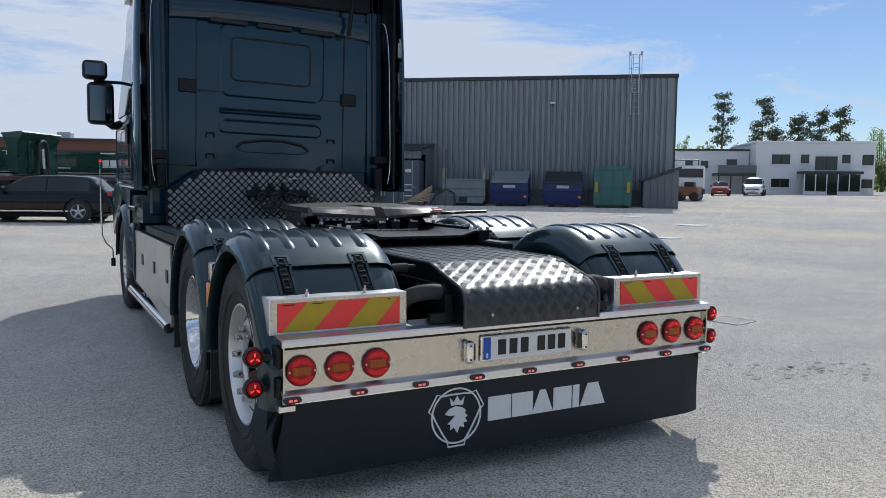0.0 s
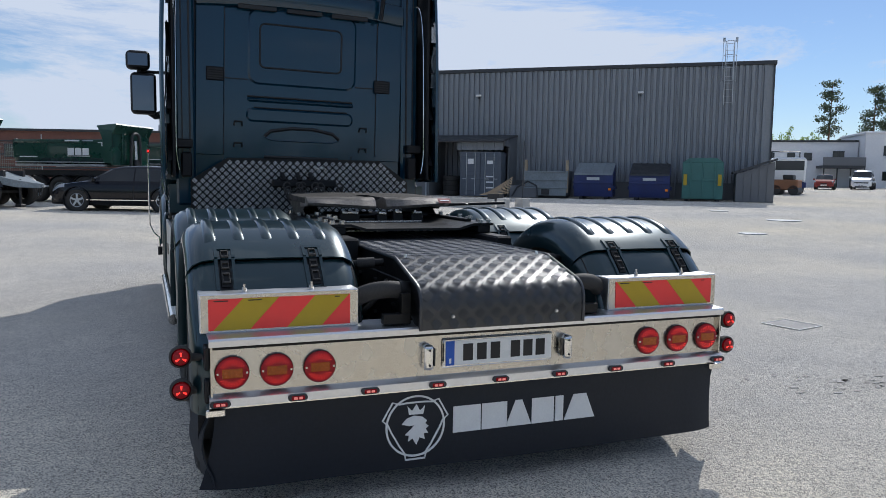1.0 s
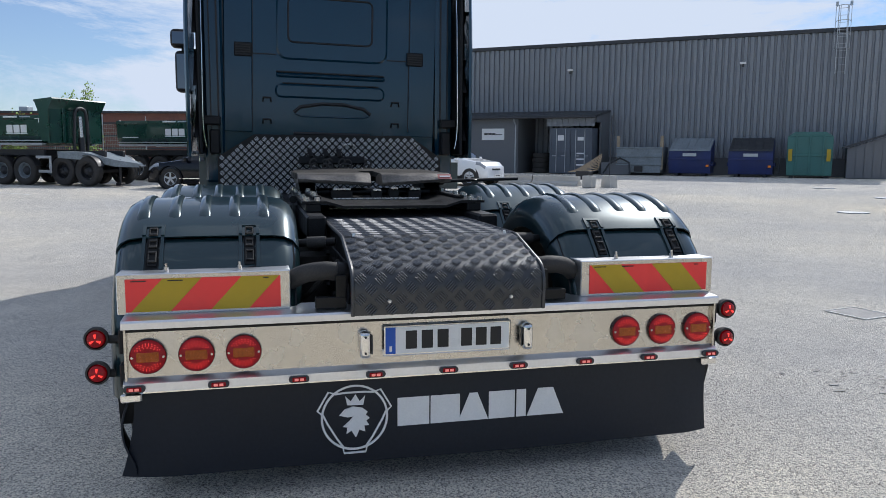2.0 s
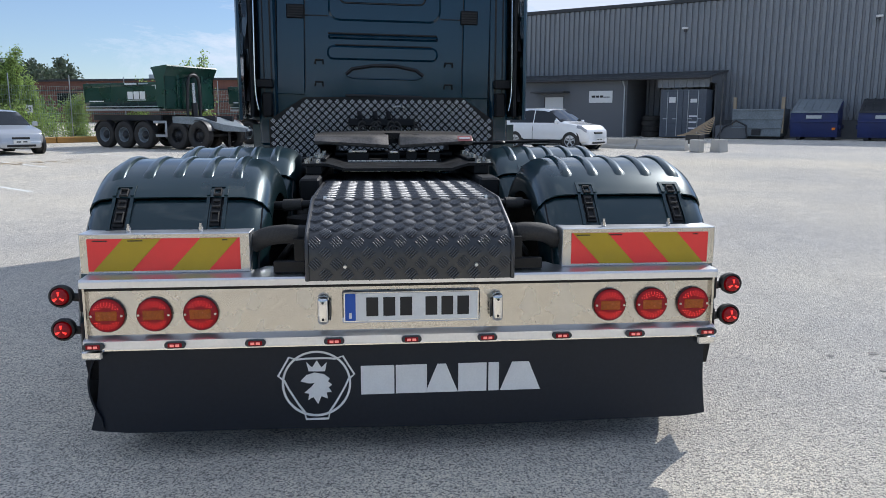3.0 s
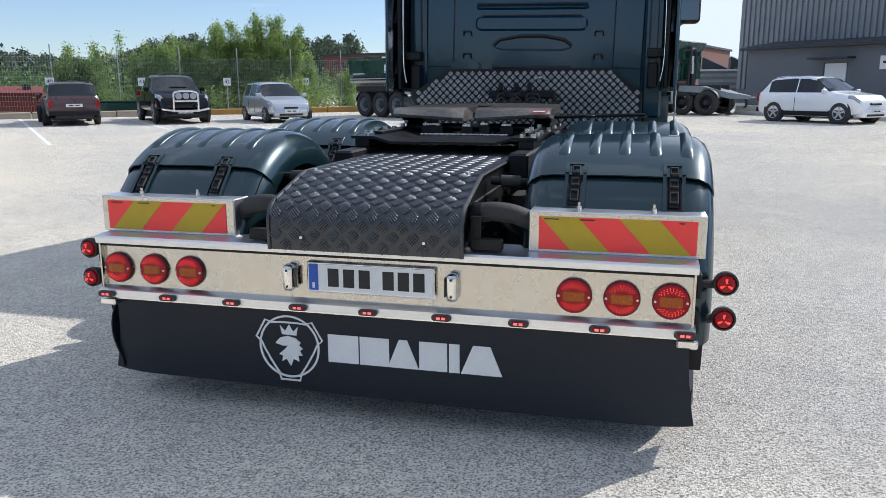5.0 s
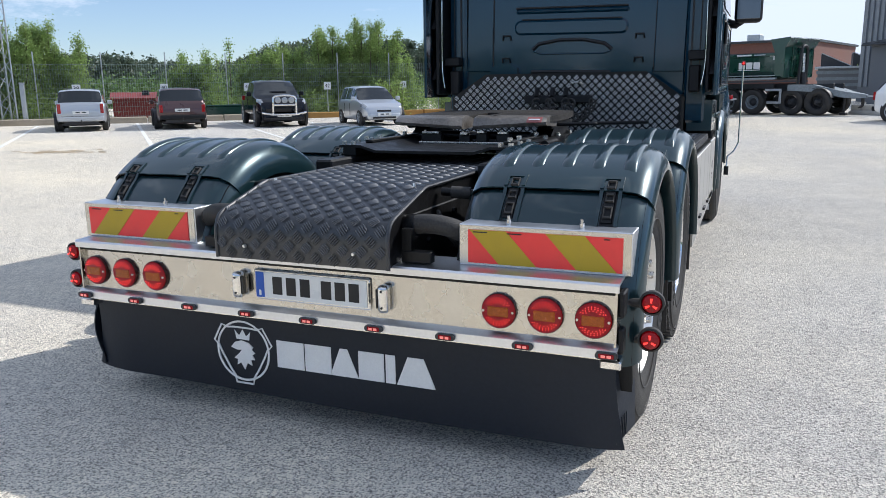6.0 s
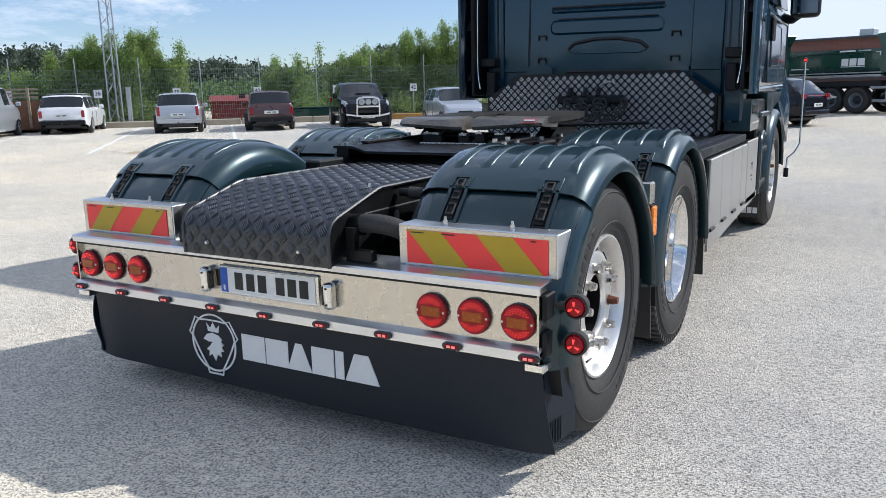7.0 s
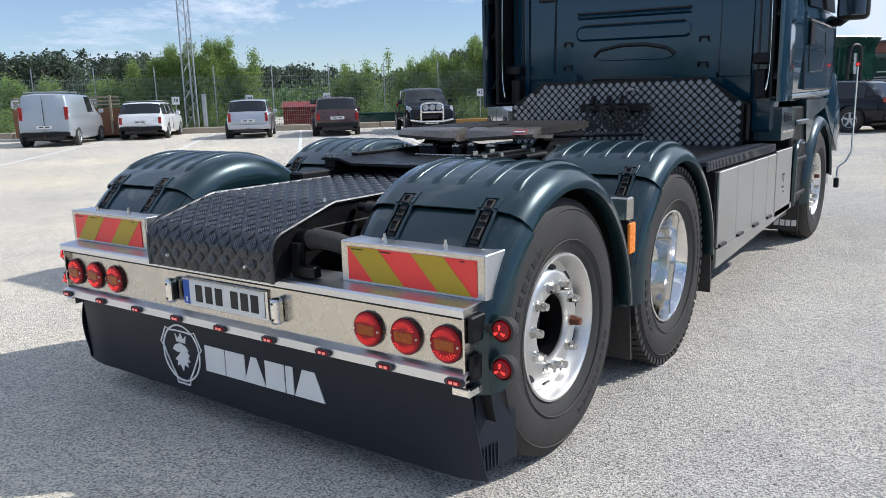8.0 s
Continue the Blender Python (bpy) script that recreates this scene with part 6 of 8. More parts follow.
def car(name, label, m, paint, L, W, H, top, belt, windows, shield, rear_glass, axles, r=0.32, trim=None, sill=0.22, tail=None, group="parked cars", spokes=5, lights=True, nose=0.62, plate=True, taper=0.12):
    """A car, nose towards +y. top: its upper outline from tail to nose, in shares of length and height; belt: the window line in metres;
    windows, shield, rear_glass: spans of length that are glass."""
    c = thing(name, label, "car", m, group)
    cuts = sorted({round(i / 44, 4) for i in range(45)} | {0.003, 0.009, 0.991, 0.997} | {f for f, _ in top} | {f for w in windows for f in w} | set(shield) | set(rear_glass))
    rows = []
    boxy = top in (WAGON, VAN)
    for f in cuts:
        zt = along(top, f) * H
        e = max(0.0, (abs(2 * f - 1) - 0.70) / 0.30)
        wf = W / 2 * (1 - ((0.05 * e ** 2 + 0.05 * e ** 12) if boxy and f < 0.5 else (0.09 * e ** 2 + 0.17 * e ** 7)))
        low = sill + 0.13 * min(1.0, e * 1.2)
        y = (f - 0.5) * L
        gh = zt > belt + 0.12
        zb = min(belt, zt - 0.03)
        half = [(0.93, low), (0.985, low + 0.08), (1.0, 0.34 + 0.35 * (zb - 0.3)), (0.992, zb - 0.10), (0.965, zb)]
        if gh:
            q = min(1.0, (zt - belt) / (H - belt))
            half += [(0.935, zb + 0.03), (0.935 - taper * q, zt - 0.085), (0.935 - (taper + 0.06) * q, zt - 0.028), (0.42, zt), (0.0, zt + 0.008)]
        else:
            half += [(0.93, zb + 0.012), (0.88, zt - 0.012), (0.75, zt - 0.002), (0.42, zt), (0.0, zt + 0.006)]
        pts = [(-k * wf, y, z) for k, z in half] + [(k * wf, y, z) for k, z in reversed(half[:-1])]
        rows.append(pts)
    n = len(rows[0])
    bins = {"body": bmesh.new(), "side_window": bmesh.new(), "side_window_b": bmesh.new(), "windscreen": bmesh.new(), "rear_window": bmesh.new(), "head_lamp": bmesh.new(), "head_lamp_b": bmesh.new()}
    cache = {k: {} for k in bins}

    def vert(k, i, j):
        if (i, j) not in cache[k]:
            cache[k][i, j] = bins[k].verts.new(rows[i][j])
        return cache[k][i, j]
    for i in range(len(rows) - 1):
        f = (cuts[i] + cuts[i + 1]) / 2
        for j in range(n - 1):
            jj = min(j, n - 2 - j)
            k = "body"
            if jj == 5 and any(a < f < b for a, b in windows):
                k = "side_window" if j < n / 2 else "side_window_b"
            elif jj in (6, 7, 8) and shield[0] < f < shield[1]:
                k = "windscreen"
            elif jj in (6, 7, 8) and rear_glass[0] < f < rear_glass[1]:
                k = "rear_window"
            elif lights and jj in (3, 4, 5) and 0.885 < f < 0.975:
                k = "head_lamp" if j < n / 2 else "head_lamp_b"
            bins[k].faces.new((vert(k, i, j), vert(k, i, j + 1), vert(k, i + 1, j + 1), vert(k, i + 1, j)))
    for i in (0, len(rows) - 1):
        bins["body"].faces.new([vert("body", i, j) for j in range(n)])
    for k, bm in bins.items():
        bmesh.ops.recalc_face_normals(bm, faces=bm.faces[:])
        if len(bm.faces):
            skin, note = {"b": (paint, ""), "h": (M_HEADLAMP, "clear head lamp")}.get(k[0], (M_GLASSDARK, "dark window glass"))
            part(k.replace("_b", "") if k != "body" else k, bm, skin, c, note, angle=52)
        else:
            bm.free()
    trim = trim or M_BLACK
    part("underside", B(-W * 0.40, W * 0.40, -L * 0.42, L * 0.42, 0.18, sill + 0.06, 0.02), M_TRAILERBLACK, c)
    for side in (1, -1):
        for fy in axles:
            y = (fy - 0.5) * L
            part("wheel_arch", lathe(bmesh.new(), [(-0.10, r * 1.17), (0.0, r * 1.17), (0.001, 0.0)], 26, "x", (side * (W / 2 * 0.992), y, r + 0.02)), M_TRAILERBLACK, c)
            road_wheel(c, side * (W / 2 - 0.085), y, r, side, spokes)
        my = (shield[0] + 0.02 - 0.5) * L + 0.35
        part("door_mirror", B(min(side * W * 0.5, side * (W * 0.5 + 0.17)), max(side * W * 0.5, side * (W * 0.5 + 0.17)), my, my + 0.12, belt - 0.02, belt + 0.14, 0.03), paint, c)
        for w0, w1 in windows[1:]:
            part("door_seam", B(min(side * W * 0.4955, side * W * 0.5035), max(side * W * 0.4955, side * W * 0.5035), (w0 - 0.008 - 0.5) * L, (w0 - 0.004 - 0.5) * L, sill + 0.15, belt - 0.12), M_INK, c)
        if lights:
            zt = tail or (belt * 0.72, belt * 1.0)
            x0, x1 = sorted((side * W * (0.385 if boxy else 0.362), side * W * (0.452 if boxy else 0.430)))
            part("tail_lamp", B(x0, x1, -L / 2 - 0.012, -L / 2 + 0.10, zt[0], zt[1], 0.012), M_REDLAMPCAR, c, "red tail lamp")
    part("rear_bumper", B(-W * (0.455 if boxy else 0.425), W * (0.455 if boxy else 0.425), -L / 2 - 0.05, -L / 2 + 0.06, 0.34, 0.50, 0.03), trim, c)
    part("front_bumper", B(-W * 0.40, W * 0.40, L / 2 - 0.40, L / 2 + 0.015, 0.21, 0.46, 0.07, seg=3), paint, c)
    part("air_intake", B(-W * 0.28, W * 0.28, L / 2 - 0.05, L / 2 + 0.020, 0.25, 0.33, 0.01), M_INK, c, "dark lower air intake")
    part("grille", B(-W * 0.17, W * 0.17, L / 2 - 0.05, L / 2 + 0.010, along(top, 0.97) * H * nose + 0.05, along(top, 0.97) * H * nose + 0.12, 0.01), M_INK, c)
    if boxy and lights:
        part("hatch_seam", B(-W * 0.38, W * 0.38, -L / 2 - 0.006, -L / 2 + 0.02, 0.515, 0.525), M_INK, c)
        part("tow_bar", tube(bmesh.new(), [(0, -L / 2 + 0.1, 0.30), (0, -L / 2 - 0.10, 0.32), (0, -L / 2 - 0.12, 0.40)], 0.02, 8), M_TRAILERBLACK, c)
        part("rear_shadow", B(-W * 0.34, W * 0.34, -L / 2 + 0.02, -L / 2 + 0.3, 0.24, 0.36), M_TRAILERBLACK, c)
    if plate:
        for y0, y1, z in ((-L / 2 - 0.058, -L / 2 - 0.045, 0.60 if trim is paint else 0.62), (L / 2 + 0.045, L / 2 + 0.056, 0.36)):
            pl = part("number_plate", B(-0.26, 0.26, y0, y1, z, z + 0.11), M_PLATE, c, "plain white plate with bars")
            yy = (y0 - 0.003, y0 - 0.0005) if y0 < 0 else (y1 + 0.0005, y1 + 0.003)
            part("plate_bar", B(-0.17, -0.03, *yy, z + 0.036, z + 0.074), M_DARKSTEEL, pl)
            part("plate_bar", B(0.03, 0.17, *yy, z + 0.036, z + 0.074), M_DARKSTEEL, pl)
    return c


HATCH = [(0.0, 0.50), (0.012, 0.62), (0.03, 0.70), (0.095, 0.94), (0.14, 0.985), (0.35, 1.0), (0.52, 0.985), (0.585, 0.945), (0.745, 0.64), (0.80, 0.61), (0.93, 0.545), (0.985, 0.47), (1.0, 0.36)]
WAGON = [(0.0, 0.48), (0.01, 0.62), (0.02, 0.68), (0.075, 0.95), (0.10, 0.985), (0.35, 1.0), (0.50, 0.985), (0.56, 0.95), (0.68, 0.66), (0.72, 0.63), (0.95, 0.57), (0.99, 0.50), (1.0, 0.36)]
SUV = [(0.0, 0.42), (0.012, 0.58), (0.03, 0.665), (0.125, 0.93), (0.17, 0.97), (0.36, 1.0), (0.50, 0.985), (0.565, 0.95), (0.725, 0.68), (0.77, 0.65), (0.93, 0.585), (0.985, 0.48), (1.0, 0.32)]
VAN = [(0.0, 0.34), (0.006, 0.62), (0.012, 0.80), (0.03, 0.975), (0.06, 0.995), (0.40, 1.0), (0.64, 0.985), (0.70, 0.93), (0.83, 0.62), (0.87, 0.585), (0.97, 0.50), (0.992, 0.42), (1.0, 0.30)]
PICKUP = [(0.0, 0.42), (0.008, 0.56), (0.30, 0.575), (0.315, 0.60), (0.36, 0.93), (0.39, 0.985), (0.50, 1.0), (0.585, 0.985), (0.62, 0.95), (0.735, 0.66), (0.77, 0.64), (0.95, 0.585), (0.988, 0.50), (1.0, 0.40)]


def place_rear(x, y, hx, hy, L):
    n = math.hypot(hx, hy)
    cx, cy = x + hx / n * L / 2, y + hy / n * L / 2
    return on_yard(cx, cy, heading(hx, hy))


def place_front(x, y, hx, hy, L):
    return place_rear(x - hx / math.hypot(hx, hy) * L, y - hy / math.hypot(hx, hy) * L, hx, hy, L)


IN, OUT = (-0.70, 0.71), (0.70, -0.71)
car("hatchback_car", "silver estate hatchback parked nose to the kerb", place_rear(-20.5, 17.7, *IN, 4.2), M_SILVERCAR, 4.2, 1.64, 1.47, WAGON, 0.92, ((0.10, 0.26), (0.275, 0.43), (0.44, 0.60)), (0.50, 0.68), (0.02, 0.075), (0.19, 0.80), 0.30, M_SILVERCAR, tail=(0.62, 0.95))
car("estate_car", "maroon brown boxy estate car parked nose to the kerb", place_rear(-17.75, 19.7, *IN, 4.75), M_MAROONCAR, 4.75, 1.74, 1.47, WAGON, 0.90, ((0.09, 0.25), (0.265, 0.42), (0.43, 0.59)), (0.50, 0.68), (0.02, 0.075), (0.21, 0.79), 0.31, tail=(0.60, 0.86))
volvo = car("estate_car", "white boxy estate car parked nose to the kerb", place_rear(-24.65, 15.85, *IN, 4.8), M_WHITECAR, 4.8, 1.76, 1.46, WAGON, 0.92, ((0.07, 0.24), (0.255, 0.42), (0.43, 0.59)), (0.50, 0.68), (0.02, 0.075), (0.21, 0.79), 0.31, tail=(0.60, 0.86))
part("roof_rack", B(-0.55, 0.55, -1.9, 0.5, 1.475, 1.50, 0.01), M_GALV, volvo)
hilux = car("pickup_truck", "black lifted pickup with chrome bull bar and round lamps", place_front(-14.8, 21.75, *OUT, 5.2), M_BLACKCAR, 5.2, 1.86, 1.74, PICKUP, 1.14, ((0.36, 0.47), (0.485, 0.63)), (0.585, 0.735), (0.315, 0.36), (0.20, 0.80), 0.42, M_BLACKCAR, sill=0.42, nose=0.72, taper=0.14)
bar = part("bull_bar", tube(bmesh.new(), curve_points([(-0.42, 2.72, 0.42), (-0.42, 2.80, 0.80), (-0.34, 2.78, 1.10), (0.34, 2.78, 1.10), (0.42, 2.80, 0.80), (0.42, 2.72, 0.42)], 4), 0.042, 10), M_CHROME, hilux, "chrome bull bar")
part("bar_rail", tube(bmesh.new(), [(-0.42, 2.80, 0.80), (0.42, 2.80, 0.80)], 0.035, 10), M_CHROME, bar)
part("lower_rail", tube(bmesh.new(), [(-0.82, 2.66, 0.52), (-0.42, 2.74, 0.45), (0.42, 2.74, 0.45), (0.82, 2.66, 0.52)], 0.04, 10), M_CHROME, bar)
for x in (-0.25, 0.0, 0.25):
    part("spot_lamp", lathe(bmesh.new(), [(2.74, 0.04), (2.76, 0.10), (2.83, 0.112), (2.835, 0.10), (2.83, 0.0)], 20, "y", (x, 0, 0.97)), M_HEADLAMP, bar, "round white spot lamp")
part("bonnet_scoop", B(-0.28, 0.28, 1.30, 1.75, 1.235, 1.30, 0.02), M_BLACKCAR, hilux)
car("small_car", "small silver hatchback parked facing the yard", place_front(-11.5, 23.45, 0.72, -0.69, 3.5), M_SILVERCAR, 3.5, 1.64, 1.48, HATCH, 0.93, ((0.13, 0.30), (0.315, 0.50), (0.51, 0.64)), (0.585, 0.745), (0.03, 0.095), (0.16, 0.83), 0.29, M_SILVERCAR, taper=0.18)
van = car("delivery_van", "pale grey small panel van with roof bars", place_rear(-24.4, 11.95, -0.70, 0.71, 4.42), M_GREYVAN, 4.42, 1.80, 1.83, VAN, 1.12, ((0.52, 0.68),), (0.70, 0.83), (0.995, 0.999), (0.17, 0.83), 0.32, tail=(0.92, 1.36))
for y in (-1.7, -0.6):
    part("roof_bar", tube(bmesh.new(), [(-0.72, y, 1.88), (0.72, y, 1.88)], 0.022, 8), M_GALV, van)
part("door_split", B(-0.006, 0.006, -2.224, -2.206, 0.45, 1.72), M_INK, van)
tiguan = car("suv", "white sport utility car parked beside a concrete barrier", on_yard(7.1, 27.2, heading(0.70, -0.715)), M_WHITECAR, 4.08, 1.76, 1.60, SUV, 1.0, ((0.13, 0.40), (0.41, 0.645)), (0.565, 0.725), (0.03, 0.125), (0.20, 0.82), 0.35, nose=0.70, taper=0.17)
for side in (1, -1):
    part("lower_cladding", B(min(side * 0.84, side * 0.888), max(side * 0.84, side * 0.888), -1.0, 1.0, 0.24, 0.40, 0.012), M_BLACK, tiguan)
    part("roof_rail", tube(bmesh.new(), [(side * 0.58, -1.4, 1.545), (side * 0.58, -1.2, 1.585), (side * 0.58, 0.0, 1.59), (side * 0.58, 0.2, 1.55)], 0.014, 8), M_GALV, tiguan)
audi = car("suv", "black sport utility car with pale roof reflections", on_yard(-1.85, 25.2, heading(-0.93, 0.37)), M_BLACKCAR, 4.75, 1.90, 1.52, SUV, 0.97, ((0.13, 0.40), (0.41, 0.645)), (0.565, 0.725), (0.03, 0.125), (0.20, 0.80), 0.36, M_BLACKCAR, tail=(0.86, 1.0), taper=0.17)
part("tail_band", B(-0.60, 0.60, -2.40, -2.36, 0.93, 0.95, 0.006), M_REDLAMPCAR, audi)
for side in (1, -1):
    part("sill_strip", B(min(side * 0.955, side * 0.966), max(side * 0.955, side * 0.966), -1.2, 1.1, 0.36, 0.39), M_CHROME, audi)


# ---- green tipper trailers ----
def lifted(z):
    """Heights of the trailer's tub above its chassis."""
    return z if z < 1.29 else 1.42 + (z - 1.29) * 1.16


TUB = {"body", "tail_gate", "gate_hinge", "headboard", "cheek", "visor", "stiffener", "tipping_ram", "ram_sleeve", "ram_guard", "rail_strip", "rail_lip", "top_rail", "letter_block", "underline", "small_text", "rail_text", "corner_mark"}


def build_trailer(m):
    t = thing("tipper_trailer", "dark green tipper trailer with white lettering blocks", "trailer", m, "tipper trailers")
    sec = [(-1.27, 2.10), (-1.24, 2.08), (-1.22, 1.58), (-1.02, 1.36), (1.02, 1.36), (1.22, 1.58), (1.24, 2.08), (1.27, 2.10), (1.27, 2.18), (1.20, 2.18), (1.16, 1.62), (0.97, 1.44), (-0.97, 1.44), (-1.16, 1.62), (-1.20, 2.18), (-1.27, 2.18)]
    part("body", prism(bmesh.new(), sec, -1.95, 2.0, "y"), M_TRAILERGREEN, t, "dark green tipper body", angle=25)
    part("tail_gate", prism(bmesh.new(), [(-1.27, 2.20), (-1.22, 1.58), (-1.02, 1.33), (1.02, 1.33), (1.22, 1.58), (1.27, 2.20)], -2.03, -1.95, "y"), M_TRAILERGREEN, t)
    for side in (1, -1):
        part("gate_hinge", B(min(side * 1.0, side * 1.1), max(side * 1.0, side * 1.1), -2.10, -2.0, 2.1, 2.24, 0.02), M_TRAILERBLACK, t)
    # headboard: side cheeks, front wall and a flared visor
    head = part("headboard", B(-1.25, 1.25, 2.30, 2.40, 1.36, 2.62, 0.01), M_TRAILERGREEN, t, "tall dark green headboard")
    for side in (1, -1):
        part("cheek", prism(bmesh.new(), [(2.0, 1.42), (2.0, 2.18), (1.78, 2.66), (2.55, 2.70), (2.40, 2.40), (2.40, 1.42)], min(side * 1.21, side * 1.27), max(side * 1.21, side * 1.27)), M_TRAILERGREEN, head)
    part("visor", prism(bmesh.new(), [(1.76, 2.62), (1.78, 2.68), (2.58, 2.74), (2.62, 2.70), (2.42, 2.40), (2.38, 2.42), (2.52, 2.66)], -1.28, 1.28), M_TRAILERGREEN, head, "flared visor over the load")
    for x in (-0.62, 0.62):
        part("stiffener", B(x - 0.06, x + 0.06, 2.40, 2.46, 1.40, 2.45, 0.01), M_TRAILERGREEN, head)
    ram = part("tipping_ram", rod(bmesh.new(), (0.0, 2.62, 1.05), (0.0, 2.56, 2.2), 0.09, seg=14), M_NUT, t, "hydraulic tipping ram")
    part("ram_sleeve", rod(bmesh.new(), (0.0, 2.63, 0.95), (0.0, 2.60, 1.55), 0.12, seg=14), M_TRAILERBLACK, ram)
    part("ram_guard", tube(bmesh.new(), curve_points([(-0.32, 2.55, 1.0), (-0.31, 2.60, 1.9), (-0.2, 2.60, 2.40), (0.2, 2.60, 2.40), (0.31, 2.60, 1.9), (0.32, 2.55, 1.0)], 4), 0.06, 8), M_TRAILERBLACK, ram)
    axles = (-1.08, 0.0, 1.08, 2.62, 3.7)
    for side in (1, -1):
        def X(a, b):
            return min(side * a, side * b), max(side * a, side * b)
        part("rail_strip", B(*X(1.08, 1.27), -1.95, 2.05, 1.30, 1.37, 0.01), M_GALV, t, "pale side rail")
        part("rail_lip", B(*X(1.08, 1.275), -1.95, 2.05, 1.42, 1.455, 0.006), M_GALV, t)
        part("top_rail", B(*X(1.20, 1.30), -1.95, 2.0, 2.12, 2.21, 0.01), M_TRAILERGREEN, t)
        # the firm's lettering as plain white blocks
        for k in range(3):
            a = 0.42 + 0.33 * k
            part("letter_block", B(*X(1.238, 1.252), a, a + 0.28, 1.68, 1.92, 0.01), M_WHITE, t, "white plain block in place of a letter")
        part("underline", B(*X(1.238, 1.252), 0.40, 1.38, 1.635, 1.66), M_WHITE, t)
        part("small_text", B(*X(1.222, 1.245), -1.75, -0.95, 1.60, 1.635), M_WHITE, t)
        part("rail_text", B(*X(1.30, 1.305), 0.35, 1.0, 2.14, 2.19), M_WHITE, t)
        part("rail_text", B(*X(1.30, 1.305), 1.1, 1.6, 2.145, 2.185), M_GALV, t)
        part("corner_mark", B(*X(1.27, 1.276), 1.78, 1.98, 2.10, 2.14), M_WHITE, t)
        part("corner_mark", B(*X(1.27, 1.276), 1.94, 1.98, 1.98, 2.10), M_WHITE, t)
        part("chassis_rail", B(*X(0.40, 0.52), -1.8, 4.1, 0.98, 1.24, 0.01), M_TRAILERBLACK, t)
        part("side_shade", B(*X(0.95, 1.05), -1.8, 1.9, 1.06, 1.28, 0.01), M_TRAILERBLACK, t)
        for y in axles:
            guard = bmesh.new()
            grid(guard, [[(side * x, y - 0.57 * math.cos(radians(a)), 0.52 + 0.57 * math.sin(radians(a))) for x in ((0.92, 1.22) if y < 2 else (0.7, 1.0))] for a in range(12, 172, 10)])
            part("wheel_guard", solid(guard, 0.012), M_TRAILERBLACK, t, "black wheel guard")
            w = part("wheel", tyre_mesh(False), M_RUBBER, t, "trailer wheel", at=pose(side * (1.06 if y < 2 else 0.86), y, 0.52, 0, 0, 0 if side > 0 else 180))
            part("rim", lathe(bmesh.new(), [(0.12, 0.29), (0.115, 0.27), (0.0, 0.25), (0.03, 0.19), (0.0, 0.17), (0.08, 0.11), (0.10, 0.0)], 24), M_BINGREY if y < 2 else M_TRAILERBLACK, w)
            part("hub", lathe(bmesh.new(), [(0.02, 0.165), (0.05, 0.15), (0.09, 0.10), (0.11, 0.09), (0.12, 0.0)], 18), M_DARKSTEEL, w)
        fr = part("under_ride_frame", B(*X(1.14, 1.18), 1.62, 2.32, 0.96, 1.06, 0.01), M_GALV, t, "pale steel frame")
        part("frame_post", B(*X(1.14, 1.18), 2.22, 2.32, 0.45, 0.96, 0.01), M_GALV, fr)
        part("frame_foot", B(*X(1.14, 1.18), 1.72, 2.22, 0.45, 0.55, 0.01), M_GALV, fr)
    for y in axles:
        part("axle", rod(bmesh.new(), (-1.0, y, 0.52), (1.0, y, 0.52), 0.07, seg=10), M_TRAILERBLACK, t)
    part("turntable", B(-0.95, 0.95, 2.1, 4.0, 0.80, 0.98, 0.03), M_TRAILERBLACK, t)
    bm = bmesh.new()
    rows = []
    for y, w, z0, z1 in ((2.5, 1.05, 0.98, 1.22), (3.5, 1.0, 0.92, 1.20), (4.5, 0.45, 0.68, 0.92), (5.2, 0.10, 0.66, 0.80)):
        rows.append([(-w, y, z0), (w, y, z0), (w, y, z1), (-w, y, z1)])
    vs = grid(bm, rows, close_v=True)
    bm.faces.new(vs[0]), bm.faces.new(vs[-1])
    bmesh.ops.recalc_face_normals(bm, faces=bm.faces[:])
    dr = part("drawbar", bm, M_BINGREY, t, "grey steel drawbar")
    part("tow_eye", lathe(bmesh.new(), [(-0.03, 0.06), (-0.03, 0.11), (0.03, 0.11), (0.03, 0.06)], 18, "z", (0, 5.30, 0.73), close=True), M_GALV, dr)
    part("jack", rod(bmesh.new(), (0.12, 4.4, 0.10), (0.12, 4.4, 0.95), 0.05, seg=10), M_TRAILERBLACK, t, "support jack")
    part("jack_foot", B(0.0, 0.24, 4.28, 4.52, 0.0, 0.10, 0.01), M_TRAILERBLACK, t)
    for k in range(3):
        part("air_line", tube(bmesh.new(), curve_points([(-0.1 + 0.1 * k, 4.8, 0.85), (-0.15 + 0.12 * k, 5.0, 0.70), (-0.1 + 0.1 * k, 5.05, 0.40), (-0.06 + 0.1 * k, 4.95, 0.28)], 4), 0.02, 6), M_RUBBER, t)
    for o in t.children_recursive:
        if o.data and o.name.split(".")[0] in TUB:
            for v in o.data.vertices:
                v.co.z = lifted(v.co.z)
    return t


first_trailer = build_trailer(on_yard(-9.06, 29.17, -122.5))
copy_thing(first_trailer, on_yard(-3.93, 31.94, -122.3))
copy_thing(first_trailer, on_yard(0.75, 34.3, -117.5))


# ---- skips and sheds along the hall; s runs along its wall ----
def by_hall(s, d, deg=0.0, dz=0.0):
    p = HALL @ Vector((s, d, 0))
    return pose(p.x, p.y, rise(p.x, p.y) + dz, 0, 0, math.degrees(math.atan2(-0.631, 0.776)) + deg)


